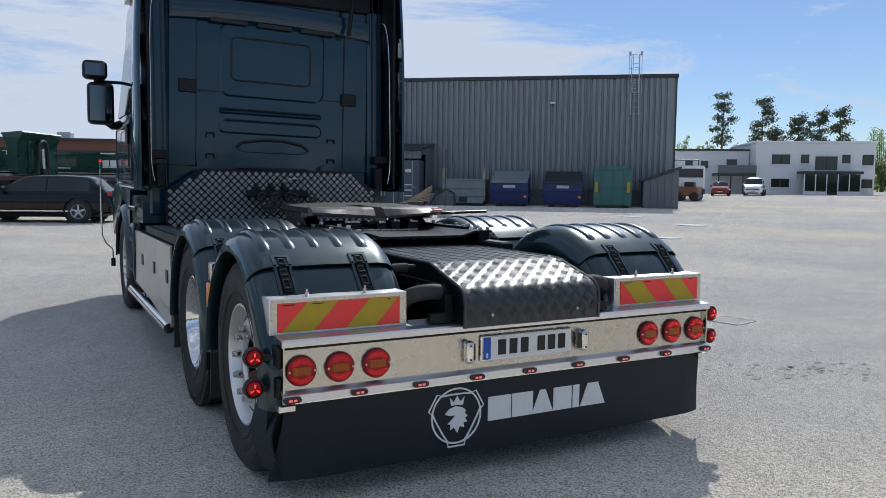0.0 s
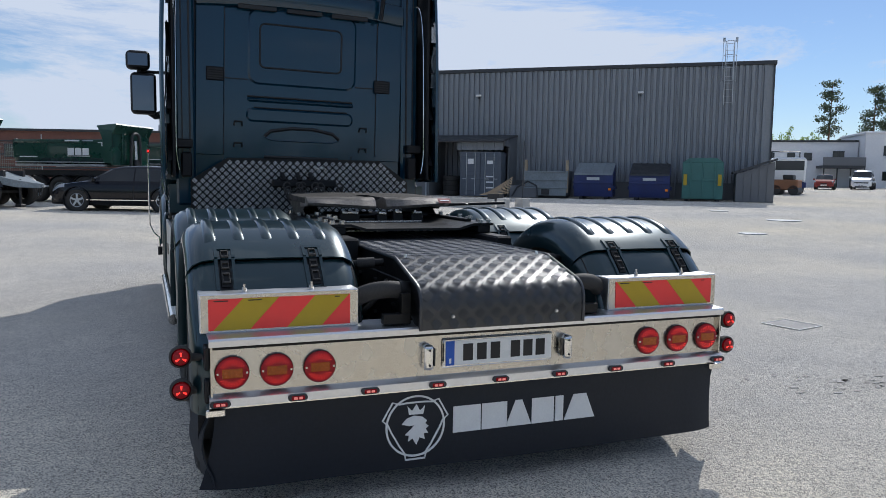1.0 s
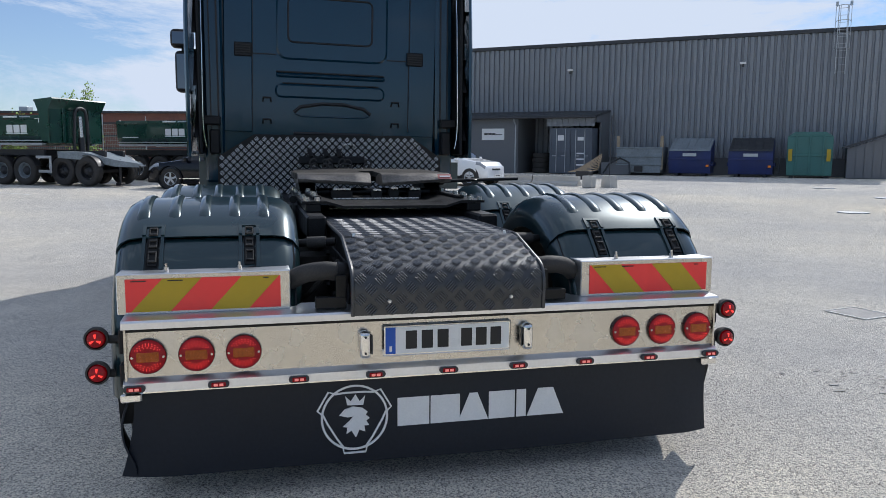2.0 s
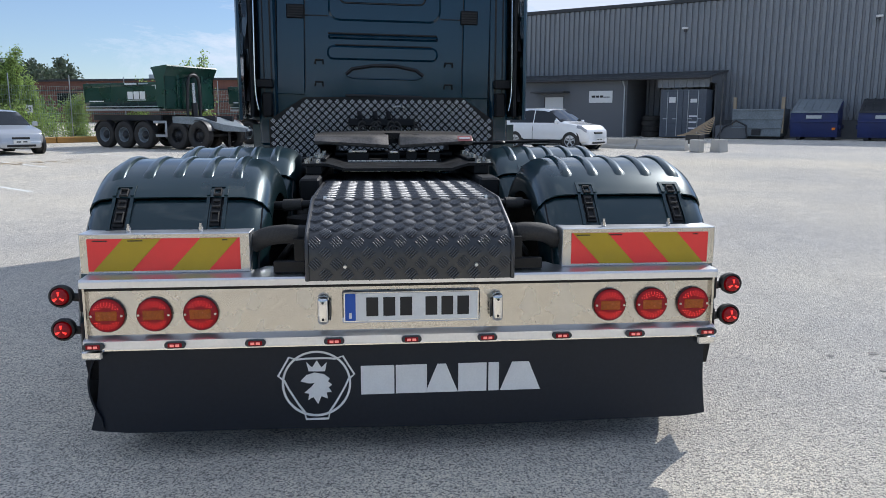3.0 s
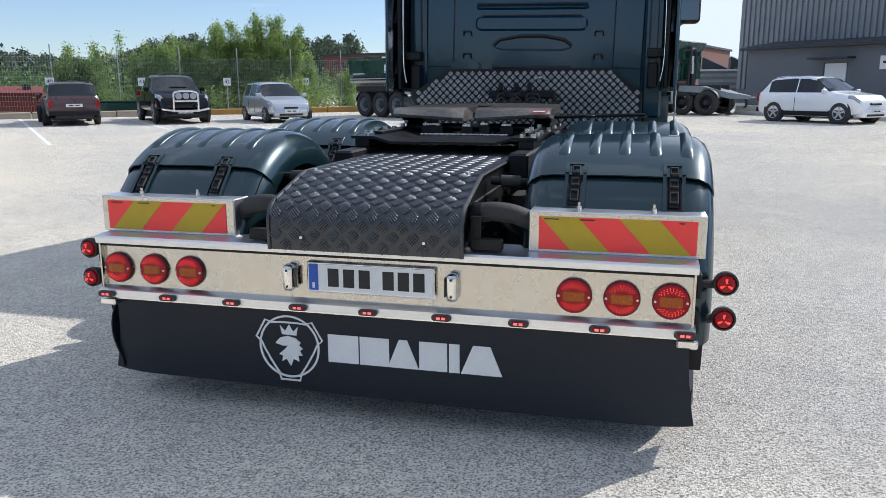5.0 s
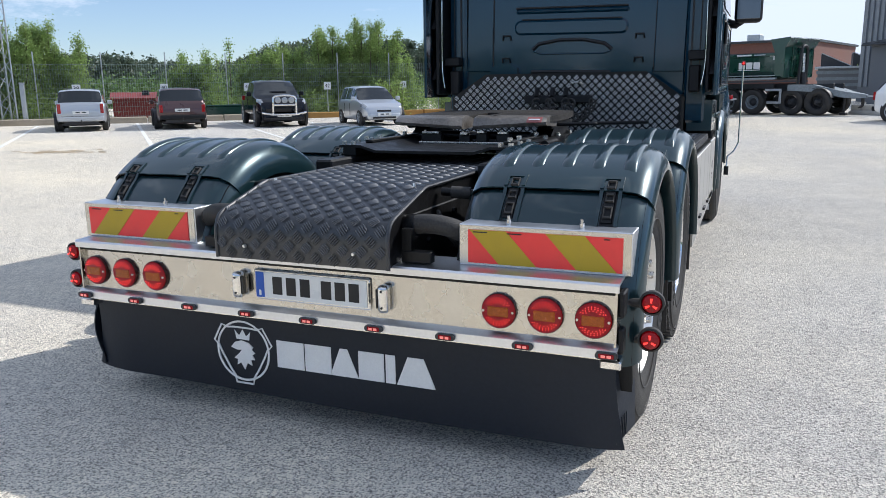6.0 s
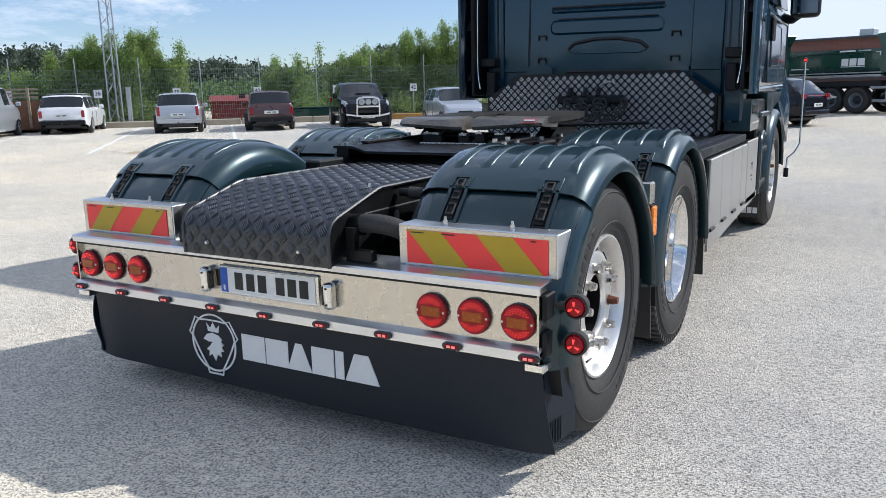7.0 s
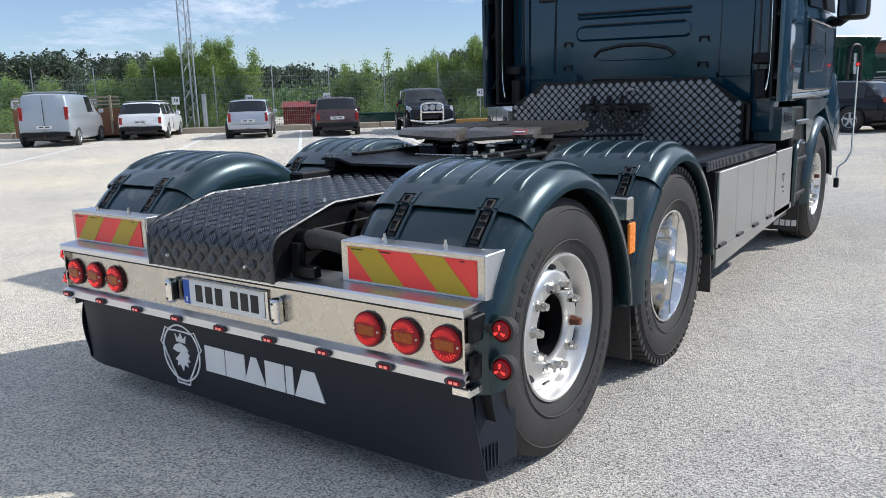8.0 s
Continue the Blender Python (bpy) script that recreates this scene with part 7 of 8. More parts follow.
def build_blue_skip(s, lid_label, lid_mat):
    t = thing("skip", "closed blue front-loading waste container with " + lid_label, "waste container", by_hall(s, -1.8), "waste containers")
    bm = prism(bmesh.new(), [(-0.85, 0.15), (-1.05, 0.95), (-1.0, 1.35), (0.75, 1.95), (0.85, 1.9), (0.85, 0.15)], -1.08, 1.08)
    part("body", bm, M_BINBLUE, t, "worn blue steel body")
    lid = part("lid", prism(bmesh.new(), [(-1.1, 1.34), (-1.08, 1.42), (0.78, 2.05), (0.78, 1.97)], -1.05, 1.05), lid_mat, t, lid_label)
    for k in range(6):
        part("lid_rib", prism(bmesh.new(), [(-1.09, 1.425), (-1.07, 1.46), (0.76, 2.08), (0.78, 2.052)], -0.95 + 0.36 * k, -0.89 + 0.36 * k), lid_mat, lid)
    for x in (-1.12, 1.12):
        part("arm_pocket", B(x - 0.06, x + 0.06, -0.6, 0.7, 0.55, 0.75, 0.01), M_BINBLUE, t)
    part("front_rail", B(-1.1, 1.1, -1.10, -1.0, 0.88, 0.98, 0.01), M_BINBLUE, t)
    part("label", B(-0.35, 0.35, -1.075, -1.05, 1.06, 1.22), M_GALV, t, "worn white label")
    part("reflector", B(0.85, 1.0, -1.06, -1.03, 0.5, 0.62), M_AMBER, t)
    for x in (-0.7, 0.7):
        part("foot", B(x - 0.1, x + 0.1, -0.8, 0.8, 0.0, 0.16), M_TRAILERBLACK, t)
    return t


build_blue_skip(7.95, "a pale blue-grey lid", M_BINGREY)
build_blue_skip(11.0, "a grey lid", M_DARKSTEEL)


def build_green_container():
    t = thing("waste_compactor", "tall green steel waste container with yellow-marked corners", "waste container", by_hall(13.76, -1.7))
    part("body", B(-1.05, 1.05, -1.0, 0.9, 0.12, 2.1, 0.03), M_BINGREEN, t)
    part("roof", prism(bmesh.new(), [(-1.05, 2.1), (-0.7, 2.32), (0.7, 2.32), (1.05, 2.1)], -0.98, 0.9, "y"), M_BINGREEN, t)
    for x in (-0.62, 0.0, 0.62):
        part("post", B(x - 0.04, x + 0.04, -1.06, -1.002, 0.2, 2.2, 0.008), M_BINGREEN, t)
    part("band", B(-1.06, 1.06, -1.05, -1.002, 1.1, 1.2, 0.008), M_BINGREEN, t)
    for x in (-0.98, 0.78):
        part("marker", B(x, x + 0.18, -1.08, -1.055, 0.85, 1.45), M_YELREF, t, "faded yellow marker")
    for x in (-0.8, 0.8):
        part("foot", B(x - 0.1, x + 0.1, -0.9, 0.8, 0.0, 0.13), M_TRAILERBLACK, t)


build_green_container()


def build_grey_skip():
    t = thing("open_skip", "worn open grey skip with timber posts", "skip", by_hall(5.3, -2.0))
    sec = [(-1.25, 1.55), (-1.15, 0.15), (1.15, 0.15), (1.25, 1.55), (1.17, 1.55), (1.08, 0.24), (-1.08, 0.24), (-1.17, 1.55)]
    part("body", prism(bmesh.new(), sec, -0.9, 0.9, "y"), M_BINGREY, t, "scratched grey steel body")
    part("end_front", prism(bmesh.new(), [(-1.25, 1.5), (-1.15, 0.15), (1.15, 0.15), (1.25, 1.5)], -0.98, -0.9, "y"), M_BINGREY, t)
    part("end_back", prism(bmesh.new(), [(-1.25, 1.5), (-1.15, 0.15), (1.15, 0.15), (1.25, 1.5)], 0.9, 0.98, "y"), M_BINGREY, t)
    for z in (0.55, 1.0, 1.46):
        part("rib", B(-1.24, 1.24, -1.05, -0.982, z, z + 0.08, 0.01), M_BINGREY, t)
    part("hook_plate", B(-0.22, 0.22, -1.09, -1.0, 0.2, 0.5, 0.01), M_TRAILERBLACK, t)
    for x in (-1.18, 1.18):
        part("timber_post", B(x - 0.08, x + 0.08, -0.86, -0.72, 0.3, 2.15, 0.01), M_WOOD, t, "weathered timber post")
    part("load", B(-1.0, 0.9, -0.6, 0.6, 1.2, 1.5, 0.05), M_DARKSTEEL, t)
    part("foot", B(-1.1, 1.1, -0.6, 0.6, 0.0, 0.15), M_TRAILERBLACK, t)


build_grey_skip()


def build_lean_shed():
    t = thing("small_shed", "dark grey small shed with sloping roof at the hall corner", "shed", by_hall(16.4, -1.6))
    part("body", prism(bmesh.new(), [(-0.95, 0.0), (0.95, 0.0), (0.95, 2.15), (-0.95, 1.5)], -0.9, 0.9, "y"), M_LEANTO, t)
    part("roof", prism(bmesh.new(), [(-1.1, 1.50), (1.08, 2.24), (1.05, 2.34), (-1.12, 1.58)], -1.05, 1.0, "y"), M_DARKSTEEL, t)
    for k in range(5):
        part("board", B(-0.93 + 0.38 * k, -0.59 + 0.38 * k, -0.93, -0.902, 0.02, 1.48 + 0.10 * k), M_LEANTO, t)


build_lean_shed()


def build_container():
    t = thing("shipping_container", "grey-blue shipping container with closed doors under the annex roof", "container", by_hall(1.53, -3.25))
    part("shell", B(-1.22, 1.22, 0.0, 2.6, 0.05, 2.6, 0.02), M_CONTAINER, t)
    for k in (-1, 1):
        d = part("door", B(min(k * 0.01, k * 1.12), max(k * 0.01, k * 1.12), -0.05, -0.002, 0.16, 2.5, 0.008), M_CONTAINER, t, "corrugated container door")
        for j in range(5):
            z = 0.35 + 0.44 * j
            part("door_rib", B(min(k * 0.06, k * 1.06), max(k * 0.06, k * 1.06), -0.075, -0.052, z, z + 0.22, 0.008), M_CONTAINER, d)
        for x in (0.30, 0.82):
            bar = part("locking_bar", rod(bmesh.new(), (k * x, -0.10, 0.12), (k * x, -0.10, 2.55), 0.022, seg=8), M_GALV, d, "galvanised locking bar")
            part("bar_handle", B(min(k * x, k * (x + 0.22)), max(k * x, k * (x + 0.22)), -0.13, -0.10, 1.02, 1.06), M_GALV, bar)
        part("marking", B(min(k * 0.4, k * 0.75), max(k * 0.4, k * 0.75), -0.079, -0.0755, 1.9, 2.2 if k < 0 else 2.1), M_WHITE, d, "white markings as bars")
        for j in range(3):
            part("text_bar", B(min(k * 0.36, k * 0.78), max(k * 0.36, k * 0.78), -0.079, -0.0755, 0.5 + 0.32 * j, 0.58 + 0.32 * j), M_RENDER if k > 0 else M_CONTAINER, d)
    for z0, z1 in ((0.05, 0.16), (2.5, 2.6)):
        part("frame_beam", B(-1.22, 1.22, -0.06, -0.003, z0, z1), M_CONTAINER, t)
    for x in (-1.22, 1.12):
        part("corner_post", B(x, x + 0.10, -0.06, -0.003, 0.16, 2.5), M_CONTAINER, t)
    return t


build_container()


def build_tyre_stack():
    for k in range(4):
        p = by_hall(-0.55, -2.2, 0, 0.02 + 0.29 * k)
        ob = part("tyre", tyre_mesh(False), M_RUBBER, None, at=p @ pose(0.03 * (k % 2), 0, 0.155, 0, 90, 0))
        tagged(ob, "old black truck tyre lying in a stack", "tyre", "stack of old tyres")


build_tyre_stack()


# ---- barrier, pallets, post by the white car ----
def build_barriers():
    a, b = Vector((11.9, 25.2)), Vector((4.9, 33.4))
    d = (b - a).normalized()
    L = 2.05
    for k in range(5):
        p = a + d * (0.1 + k * (L + 0.06)) + d * L / 2
        t = thing("concrete_barrier", "low pale concrete barrier block", "barrier", on_yard(p.x, p.y, math.degrees(math.atan2(d.y, d.x))), "row of concrete barriers")
        part("block", prism(bmesh.new(), [(-0.22, 0.0), (0.22, 0.0), (0.20, 0.10), (0.10, 0.18), (0.09, 0.38), (-0.09, 0.38), (-0.10, 0.18), (-0.20, 0.10)], -L / 2, L / 2), M_CONCRETE, t)
        for x in (-0.6, 0.6):
            part("lifting_slot", B(x - 0.12, x + 0.12, -0.224, -0.205, 0.0, 0.07), M_INK, t)
    foot = thing("sign_post", "leaning galvanised post in a concrete foot", "post", on_yard(12.6, 24.2, 20))
    part("foot", prism(bmesh.new(), [(-0.25, 0.0), (0.25, 0.0), (0.19, 0.46), (-0.19, 0.46)], -0.2, 0.2), M_CONCRETE, foot)
    part("post", rod(bmesh.new(), (0, 0, 0.40), (0.05, 0.02, 2.75), 0.022, seg=10), M_DARKSTEEL, foot)
    end = thing("concrete_block", "pale concrete end block", "barrier", on_yard(11.75, 24.2, 30))
    part("block", B(-0.16, 0.16, -0.22, 0.22, 0.0, 0.46, 0.03), M_CONCRETE, end)
    slab = thing("concrete_slab", "pale concrete slab on two blocks by the annex", "slab", by_hall(-3.6, -6.5))
    part("slab", B(-1.1, 1.1, -0.3, 0.3, 0.45, 0.62, 0.02), M_CONCRETE, slab)
    for x in (-0.7, 0.7):
        part("block", B(x - 0.2, x + 0.2, -0.25, 0.25, 0.0, 0.45, 0.02), M_CONCRETE, slab)
    pile = thing("plank_pile", "leaning fan of pale timber laths", "planks", on_yard(14.6, 31.2, -38))
    for k in range(9):
        part("lath", B(0.0, 1.45, -0.4 + 0.1 * k, -0.36 + 0.1 * k, 0.0, 0.04, m=Matrix.Translation((-0.6 + 0.03 * k, 0, 0.33 + 0.012 * k)) @ Matrix.Rotation(radians(-5 - 3.4 * k), 4, "Y")), M_WOOD, pile)
    part("rest_block", B(-0.2, 0.4, -0.45, 0.55, 0.0, 0.40, 0.02), M_TRAILERBLACK, pile)
    junk = thing("scrap_frame", "dark steel frame with scrap leaning by the skip", "scrap", by_hall(3.9, -3.2))
    part("frame", tube(bmesh.new(), [(-0.5, 0, 0.1), (-0.2, 0, 0.6), (0.4, 0.1, 0.95), (0.9, 0.1, 0.7), (1.0, 0, 0.1)], 0.05, 8), M_DARKSTEEL, junk)
    part("block", B(-0.7, 0.9, 0.2, 0.8, 0.0, 0.7, 0.05), M_LEANTO, junk)


build_barriers()

# ---- marks on the yard ----
def ground_strip(x0, y0, x1, y1, wide, name, label, n=8):
    a, b = Vector((x0, y0)), Vector((x1, y1))
    d = (b - a).normalized()
    s = Vector((-d.y, d.x)) * wide / 2
    bm = bmesh.new()
    rows = []
    for i in range(n + 1):
        p = a + (b - a) * i / n
        rows.append([(q.x, q.y, rise(q.x, q.y) + 0.006) for q in (p + s, p - s)])
    grid(bm, rows)
    bmesh.ops.recalc_face_normals(bm, faces=bm.faces[:])
    ob = part(name, bm, M_LINE)
    if ob.data.polygons[0].normal.z < 0:
        ob.data.flip_normals()
    return tagged(ob, label, "road marking", "parking lines", kind="structure")


F0, FD, FN = Vector((-25.2, 22.6)), Vector((0.711, 0.703)), Vector((-0.703, 0.711))


def by_fence(s, d):
    """A place s metres along the fence and d metres beyond it."""
    return F0 + FD * s + FN * d


for s, reach in ((-13.2, 15.5), (-9.6, 15.5), (-5.8, 16.0), (-2.0, 15.5), (1.75, 15.5), (5.55, 21.0), (8.4, 15.0), (12.2, 13.0)):
    a, b = by_fence(s, -1.2), by_fence(s + 0.2, -reach)
    ground_strip(a.x, a.y, b.x, b.y, 0.11, "parking_line", "worn white painted parking line", 16)

drain = thing("drain_cover", "pale square drain cover set in the asphalt", "drain cover", on_yard(4.4, 2.58, 12, 0.004))
for a, b, c, d in ((-0.20, 0.20, -0.20, -0.19), (-0.20, 0.20, 0.19, 0.20), (-0.20, -0.19, -0.19, 0.19), (0.19, 0.20, -0.19, 0.19)):
    part("rim", B(a, b, c, d, 0.0, 0.007), M_LINE, drain, "pale worn rim")
part("plate", B(-0.188, 0.188, -0.188, 0.188, 0.0, 0.003), M_DRAIN, drain, "worn grey plate")
for x, y, r in ((18.4, 16.5, 0.55), (13.2, 12.4, 0.35), (20.5, 22.0, 0.4)):
    mh = part("manhole_cover", rod(bmesh.new(), (0, 0, -0.02), (0, 0, 0.012), r, seg=28), M_BINGREY, None, at=on_yard(x, y, 0, 0.004))
    tagged(mh, "pale round manhole cover in the asphalt", "manhole cover", "manhole covers")


def sand_wash(x, y, wide, deep, deg, seed):
    """A thin uneven fan of sand washed over the asphalt."""
    rng = random.Random(seed)
    bm = bmesh.new()
    for k in range(70):
        u, v = rng.gauss(0, 0.4) * wide, rng.gauss(0, 0.4) * deep
        q = radians(deg)
        cx, cy = x + u * math.cos(q) - v * math.sin(q), y + u * math.sin(q) + v * math.cos(q)
        r = rng.uniform(0.02, 0.11)
        vs = [bm.verts.new((cx + r * rng.uniform(0.7, 2.2) * math.cos(a), cy + r * rng.uniform(0.5, 1.2) * math.sin(a), rise(cx, cy) + 0.005 + 0.00004 * k)) for a in (2 * math.pi * i / 8 for i in range(8))]
        bm.faces.new(vs)
    tagged(part("sand_wash", bm, M_SAND), "thin wash of ochre sand on the asphalt", "sand", kind="stuff")


sand_wash(-14.2, 11.3, 1.0, 0.7, 30, 31)
sand_wash(-10.0, 19.5, 2.2, 1.0, 40, 32)

rng = random.Random(4)
bm = bmesh.new()
for k in range(46):
    cx, cy = 2.87 + rng.gauss(0, 0.22) + 0.012 * k, 1.0 + rng.gauss(0, 0.12) - 0.010 * k
    r = rng.uniform(0.008, 0.035)
    vs = [bm.verts.new((cx + r * rng.uniform(0.5, 1.6) * math.cos(a), cy + r * rng.uniform(0.4, 0.9) * math.sin(a), 0.005)) for a in (2 * math.pi * i / 9 for i in range(9))]
    bm.faces.new(vs)
stain = part("oil_stain", bm, M_INK)
tagged(stain, "scatter of dark tar specks on the asphalt", "stain", kind="stuff")


# ---- fence, kerb, mast, bay signs ----
def build_fence():
    f = thing("fence", "tall green wire mesh fence on galvanised posts", "fence")
    post = None
    ss = [0.55 + 2.6 * k for k in range(-7, 11)]
    for s in ss:
        p = by_fence(s, 0)
        z = rise(p.x, p.y)
        if post is None:
            post = part("post", rod(bmesh.new(), (0, 0, -0.2), (0, 0, 3.0), 0.025, seg=8), M_GALV, f, at=pose(p.x, p.y, z))
        else:
            share(post, pose(p.x, p.y, z))
    for s0, s1 in zip(ss, ss[1:]):
        bm = bmesh.new()
        a, b = by_fence(s0, -0.03), by_fence(s1, -0.03)
        z0 = (rise(a.x, a.y) + rise(b.x, b.y)) / 2
        n = 26
        for i in range(n + 1):
            p = a + (b - a) * i / n
            rod(bm, (p.x, p.y, z0 + 0.05), (p.x, p.y, z0 + 2.5), 0.006, seg=3, cap=False)
        for j in range(13):
            z = z0 + 0.08 + 0.2 * j
            rod(bm, (a.x, a.y, z), (b.x, b.y, z), 0.006, seg=3, cap=False)
        part("mesh_panel", bm, M_FENCE, f, "green wire mesh panel")


build_fence()


def build_kerb():
    for k in range(13):
        s0 = -17.0 + 3.2 * k
        mid = by_fence(s0 + 1.6, -0.75)
        t = part("kerb_beam", B(-1.58, 1.58, -0.17, 0.17, -0.1, 0.26, 0.03), M_KERB if k < 8 else M_ORANGE, None, at=on_yard(mid.x, mid.y, math.degrees(math.atan2(FD.y, FD.x))))
        tagged(t, "weathered beige kerb beam along the fence" if k < 8 else "ochre stained kerb beam along the fence", "kerb", "kerb beams along the fence", kind="structure")


build_kerb()


MAST_S = -3.10


def build_mast():
    p = by_fence(MAST_S, -0.25)
    t = thing("lattice_mast", "slender galvanised lattice mast behind the kerb", "mast", on_yard(p.x, p.y, 45))
    legs = [(0.32 * math.cos(a), 0.32 * math.sin(a)) for a in (math.pi / 2, math.pi * 7 / 6, math.pi * 11 / 6)]
    top = 16.0
    for x, y in legs:
        part("leg", rod(bmesh.new(), (x, y, 0), (x * 0.62, y * 0.62, top), 0.032, seg=6), M_GALV, t)
    for i in range(3):
        (x0, y0), (x1, y1) = legs[i], legs[(i + 1) % 3]
        for k in range(27):
            za, zb = 0.3 + 0.58 * k, 0.3 + 0.58 * (k + 1)
            qa, qb = 1 - 0.38 * za / top, 1 - 0.38 * zb / top
            if k % 2:
                part("brace", rod(bmesh.new(), (x0 * qa, y0 * qa, za), (x1 * qb, y1 * qb, zb), 0.014, seg=4, cap=False), M_GALV, t)
            else:
                part("brace", rod(bmesh.new(), (x1 * qa, y1 * qa, za), (x0 * qb, y0 * qb, zb), 0.014, seg=4, cap=False), M_GALV, t)
    q = by_fence(MAST_S + 0.55, -0.2)
    c = thing("cabinet", "slim grey cable cabinet beside the mast", "cabinet", on_yard(q.x, q.y, 45))
    part("body", B(-0.09, 0.09, -0.12, 0.12, 0.0, 1.7, 0.02), M_GALV, c)
    part("cap", B(-0.11, 0.11, -0.14, 0.14, 1.7, 1.74, 0.01), M_GALV, c)


build_mast()


def build_sign(number, s):
    p = by_fence(s, -0.45)
    t = thing("bay_sign", "small white parking bay sign on a thin post", "sign", on_yard(p.x, p.y, heading(*FN)), "parking bay signs")
    part("post", rod(bmesh.new(), (0, 0, 0), (0, 0, 1.35), 0.02, seg=8), M_GALV, t)
    board = part("board", B(-0.165, 0.165, -0.035, -0.021, 1.30, 1.64, 0.004), M_WHITE, t, "white board with black number")
    cu = bpy.data.curves.new("digits", "FONT")
    cu.body, cu.size, cu.extrude, cu.align_x, cu.align_y = number, 0.24, 0.002, "CENTER", "CENTER"
    tmp = bpy.data.objects.new("digits", cu)
    scene.collection.objects.link(tmp)
    bpy.context.view_layer.update()
    me = bpy.data.meshes.new_from_object(tmp)
    bpy.data.objects.remove(tmp)
    me.materials.clear()
    me.materials.append(M_INK)
    o = new("digits", me)
    o.parent, o.matrix_basis = board, pose(0, -0.040, 1.47, 90, 0, 0)


for number, s in (("36", -10.5), ("37", -7.3), ("38", -3.75), ("39", -0.5), ("40", 3.0), ("41", 6.6), ("42", 10.3), ("43", 14.1)):
    build_sign(number, s)


def build_rust_bin():
    p = by_fence(-7.6, -2.2)
    t = thing("open_container", "rust-brown open scrap container with timber stakes", "container", on_yard(p.x, p.y, math.degrees(math.atan2(FD.y, FD.x)) + 4))
    part("body", prism(bmesh.new(), [(-1.0, 0.12), (1.0, 0.12), (1.15, 1.25), (1.07, 1.25), (0.93, 0.2), (-0.93, 0.2), (-1.07, 1.25), (-1.15, 1.25)], -2.0, 2.0), M_RUSTY, t)
    for x in (-2.06, 1.98):
        part("end_wall", prism(bmesh.new(), [(-1.0, 0.12), (1.0, 0.12), (1.15, 1.25), (-1.15, 1.25)], x, x + 0.08), M_RUSTY, t)
    for x in (-1.7, -0.6, 0.5, 1.6):
        part("stake", B(x, x + 0.10, -1.22, -1.12, 0.2, 1.75, 0.01), M_WOOD, t)
    for z in (1.35, 1.5, 1.65):
        part("rail", B(-2.0, 2.0, -1.12, -1.06, z, z + 0.07), M_WOOD, t)
    part("runner", B(-1.9, 1.9, -0.5, 0.5, 0.0, 0.12), M_TRAILERBLACK, t)


build_rust_bin()
gb = by_fence(4.9, -0.2)
green_box = thing("grit_box", "long low dark green box against the fence", "box", on_yard(gb.x, gb.y, math.degrees(math.atan2(FD.y, FD.x))))
part("body", B(-1.6, 1.6, -0.25, 0.25, 0.1, 0.62, 0.03), M_TRAILERGREEN, green_box)
part("lid", B(-1.63, 1.63, -0.28, 0.28, 0.62, 0.68, 0.02), M_TRAILERGREEN, green_box)
for x in (-1.3, 1.3):
    part("foot", B(x - 0.1, x + 0.1, -0.2, 0.2, -0.1, 0.1), M_TRAILERBLACK, green_box)


# ---- vehicles by the office ----
def build_far_lorry():
    m = on_yard(45.5, 43.5, heading(-0.6, -0.8))
    t = thing("old_lorry", "white flatbed lorry with a crane frame by the hall", "lorry", m)
    part("cab", B(-1.15, 1.15, 1.4, 3.2, 0.9, 2.7, 0.12), M_WHITECAR, t)
    part("windscreen", B(-1.0, 1.0, 3.19, 3.21, 1.75, 2.45, 0.01), M_GLASSDARK, t)
    part("bed", B(-1.2, 1.2, -3.2, 1.3, 0.95, 1.15, 0.02), M_BINBLUE, t)
    part("bumper", B(-1.15, 1.15, 3.15, 3.35, 0.45, 0.85, 0.03), M_BINBLUE, t)
    part("frame", tube(bmesh.new(), [(-1.0, 1.2, 1.1), (-1.0, 1.0, 3.2), (1.0, 1.0, 3.2), (1.0, 1.2, 1.1)], 0.06, 8), M_DARKSTEEL, t)
    for side in (1, -1):
        for y in (2.3, -2.0):
            part("wheel", tyre_mesh(False), M_RUBBER, t, at=pose(side * 0.98, y, 0.52, 0, 0, 0 if side > 0 else 180))


build_far_lorry()
car("red_car", "small red car parked by the office", on_yard(60.5, 53.0, heading(-0.6, -0.5)), M_BARNRED, 4.3, 1.7, 1.45, WAGON, 0.92, ((0.10, 0.26), (0.275, 0.43), (0.44, 0.60)), (0.50, 0.68), (0.02, 0.075), (0.2, 0.8), 0.30, group="cars by the office")
car("white_van", "white van parked by the office", on_yard(65.0, 52.5, heading(-0.7, -0.5)), M_WHITECAR, 4.6, 1.85, 1.9, VAN, 1.12, ((0.3, 0.5), (0.52, 0.68)), (0.70, 0.83), (0.995, 0.999), (0.17, 0.83), 0.32, group="cars by the office")
car("white_car", "white car parked beyond the office", on_yard(87.0, 46.0, heading(-0.7, -0.5)), M_WHITECAR, 4.5, 1.8, 1.5, HATCH, 0.95, ((0.13, 0.30), (0.315, 0.50), (0.51, 0.64)), (0.585, 0.745), (0.03, 0.095), (0.18, 0.82), 0.32, group="cars by the office")
scrap = thing("road_roller", "small rusty machine beside the lorry", "machine", on_yard(41.8, 39.4, 30))
part("body", B(-0.6, 0.6, -0.9, 0.9, 0.35, 1.1, 0.08), M_RUSTY, scrap)
part("seat", B(-0.4, 0.4, -0.5, 0.2, 1.1, 1.45, 0.05), M_DARKSTEEL, scrap)
for y in (-0.6, 0.6):
    part("roller", rod(bmesh.new(), (-0.6, y, 0.35), (0.6, y, 0.35), 0.35, seg=16), M_DARKSTEEL, scrap)


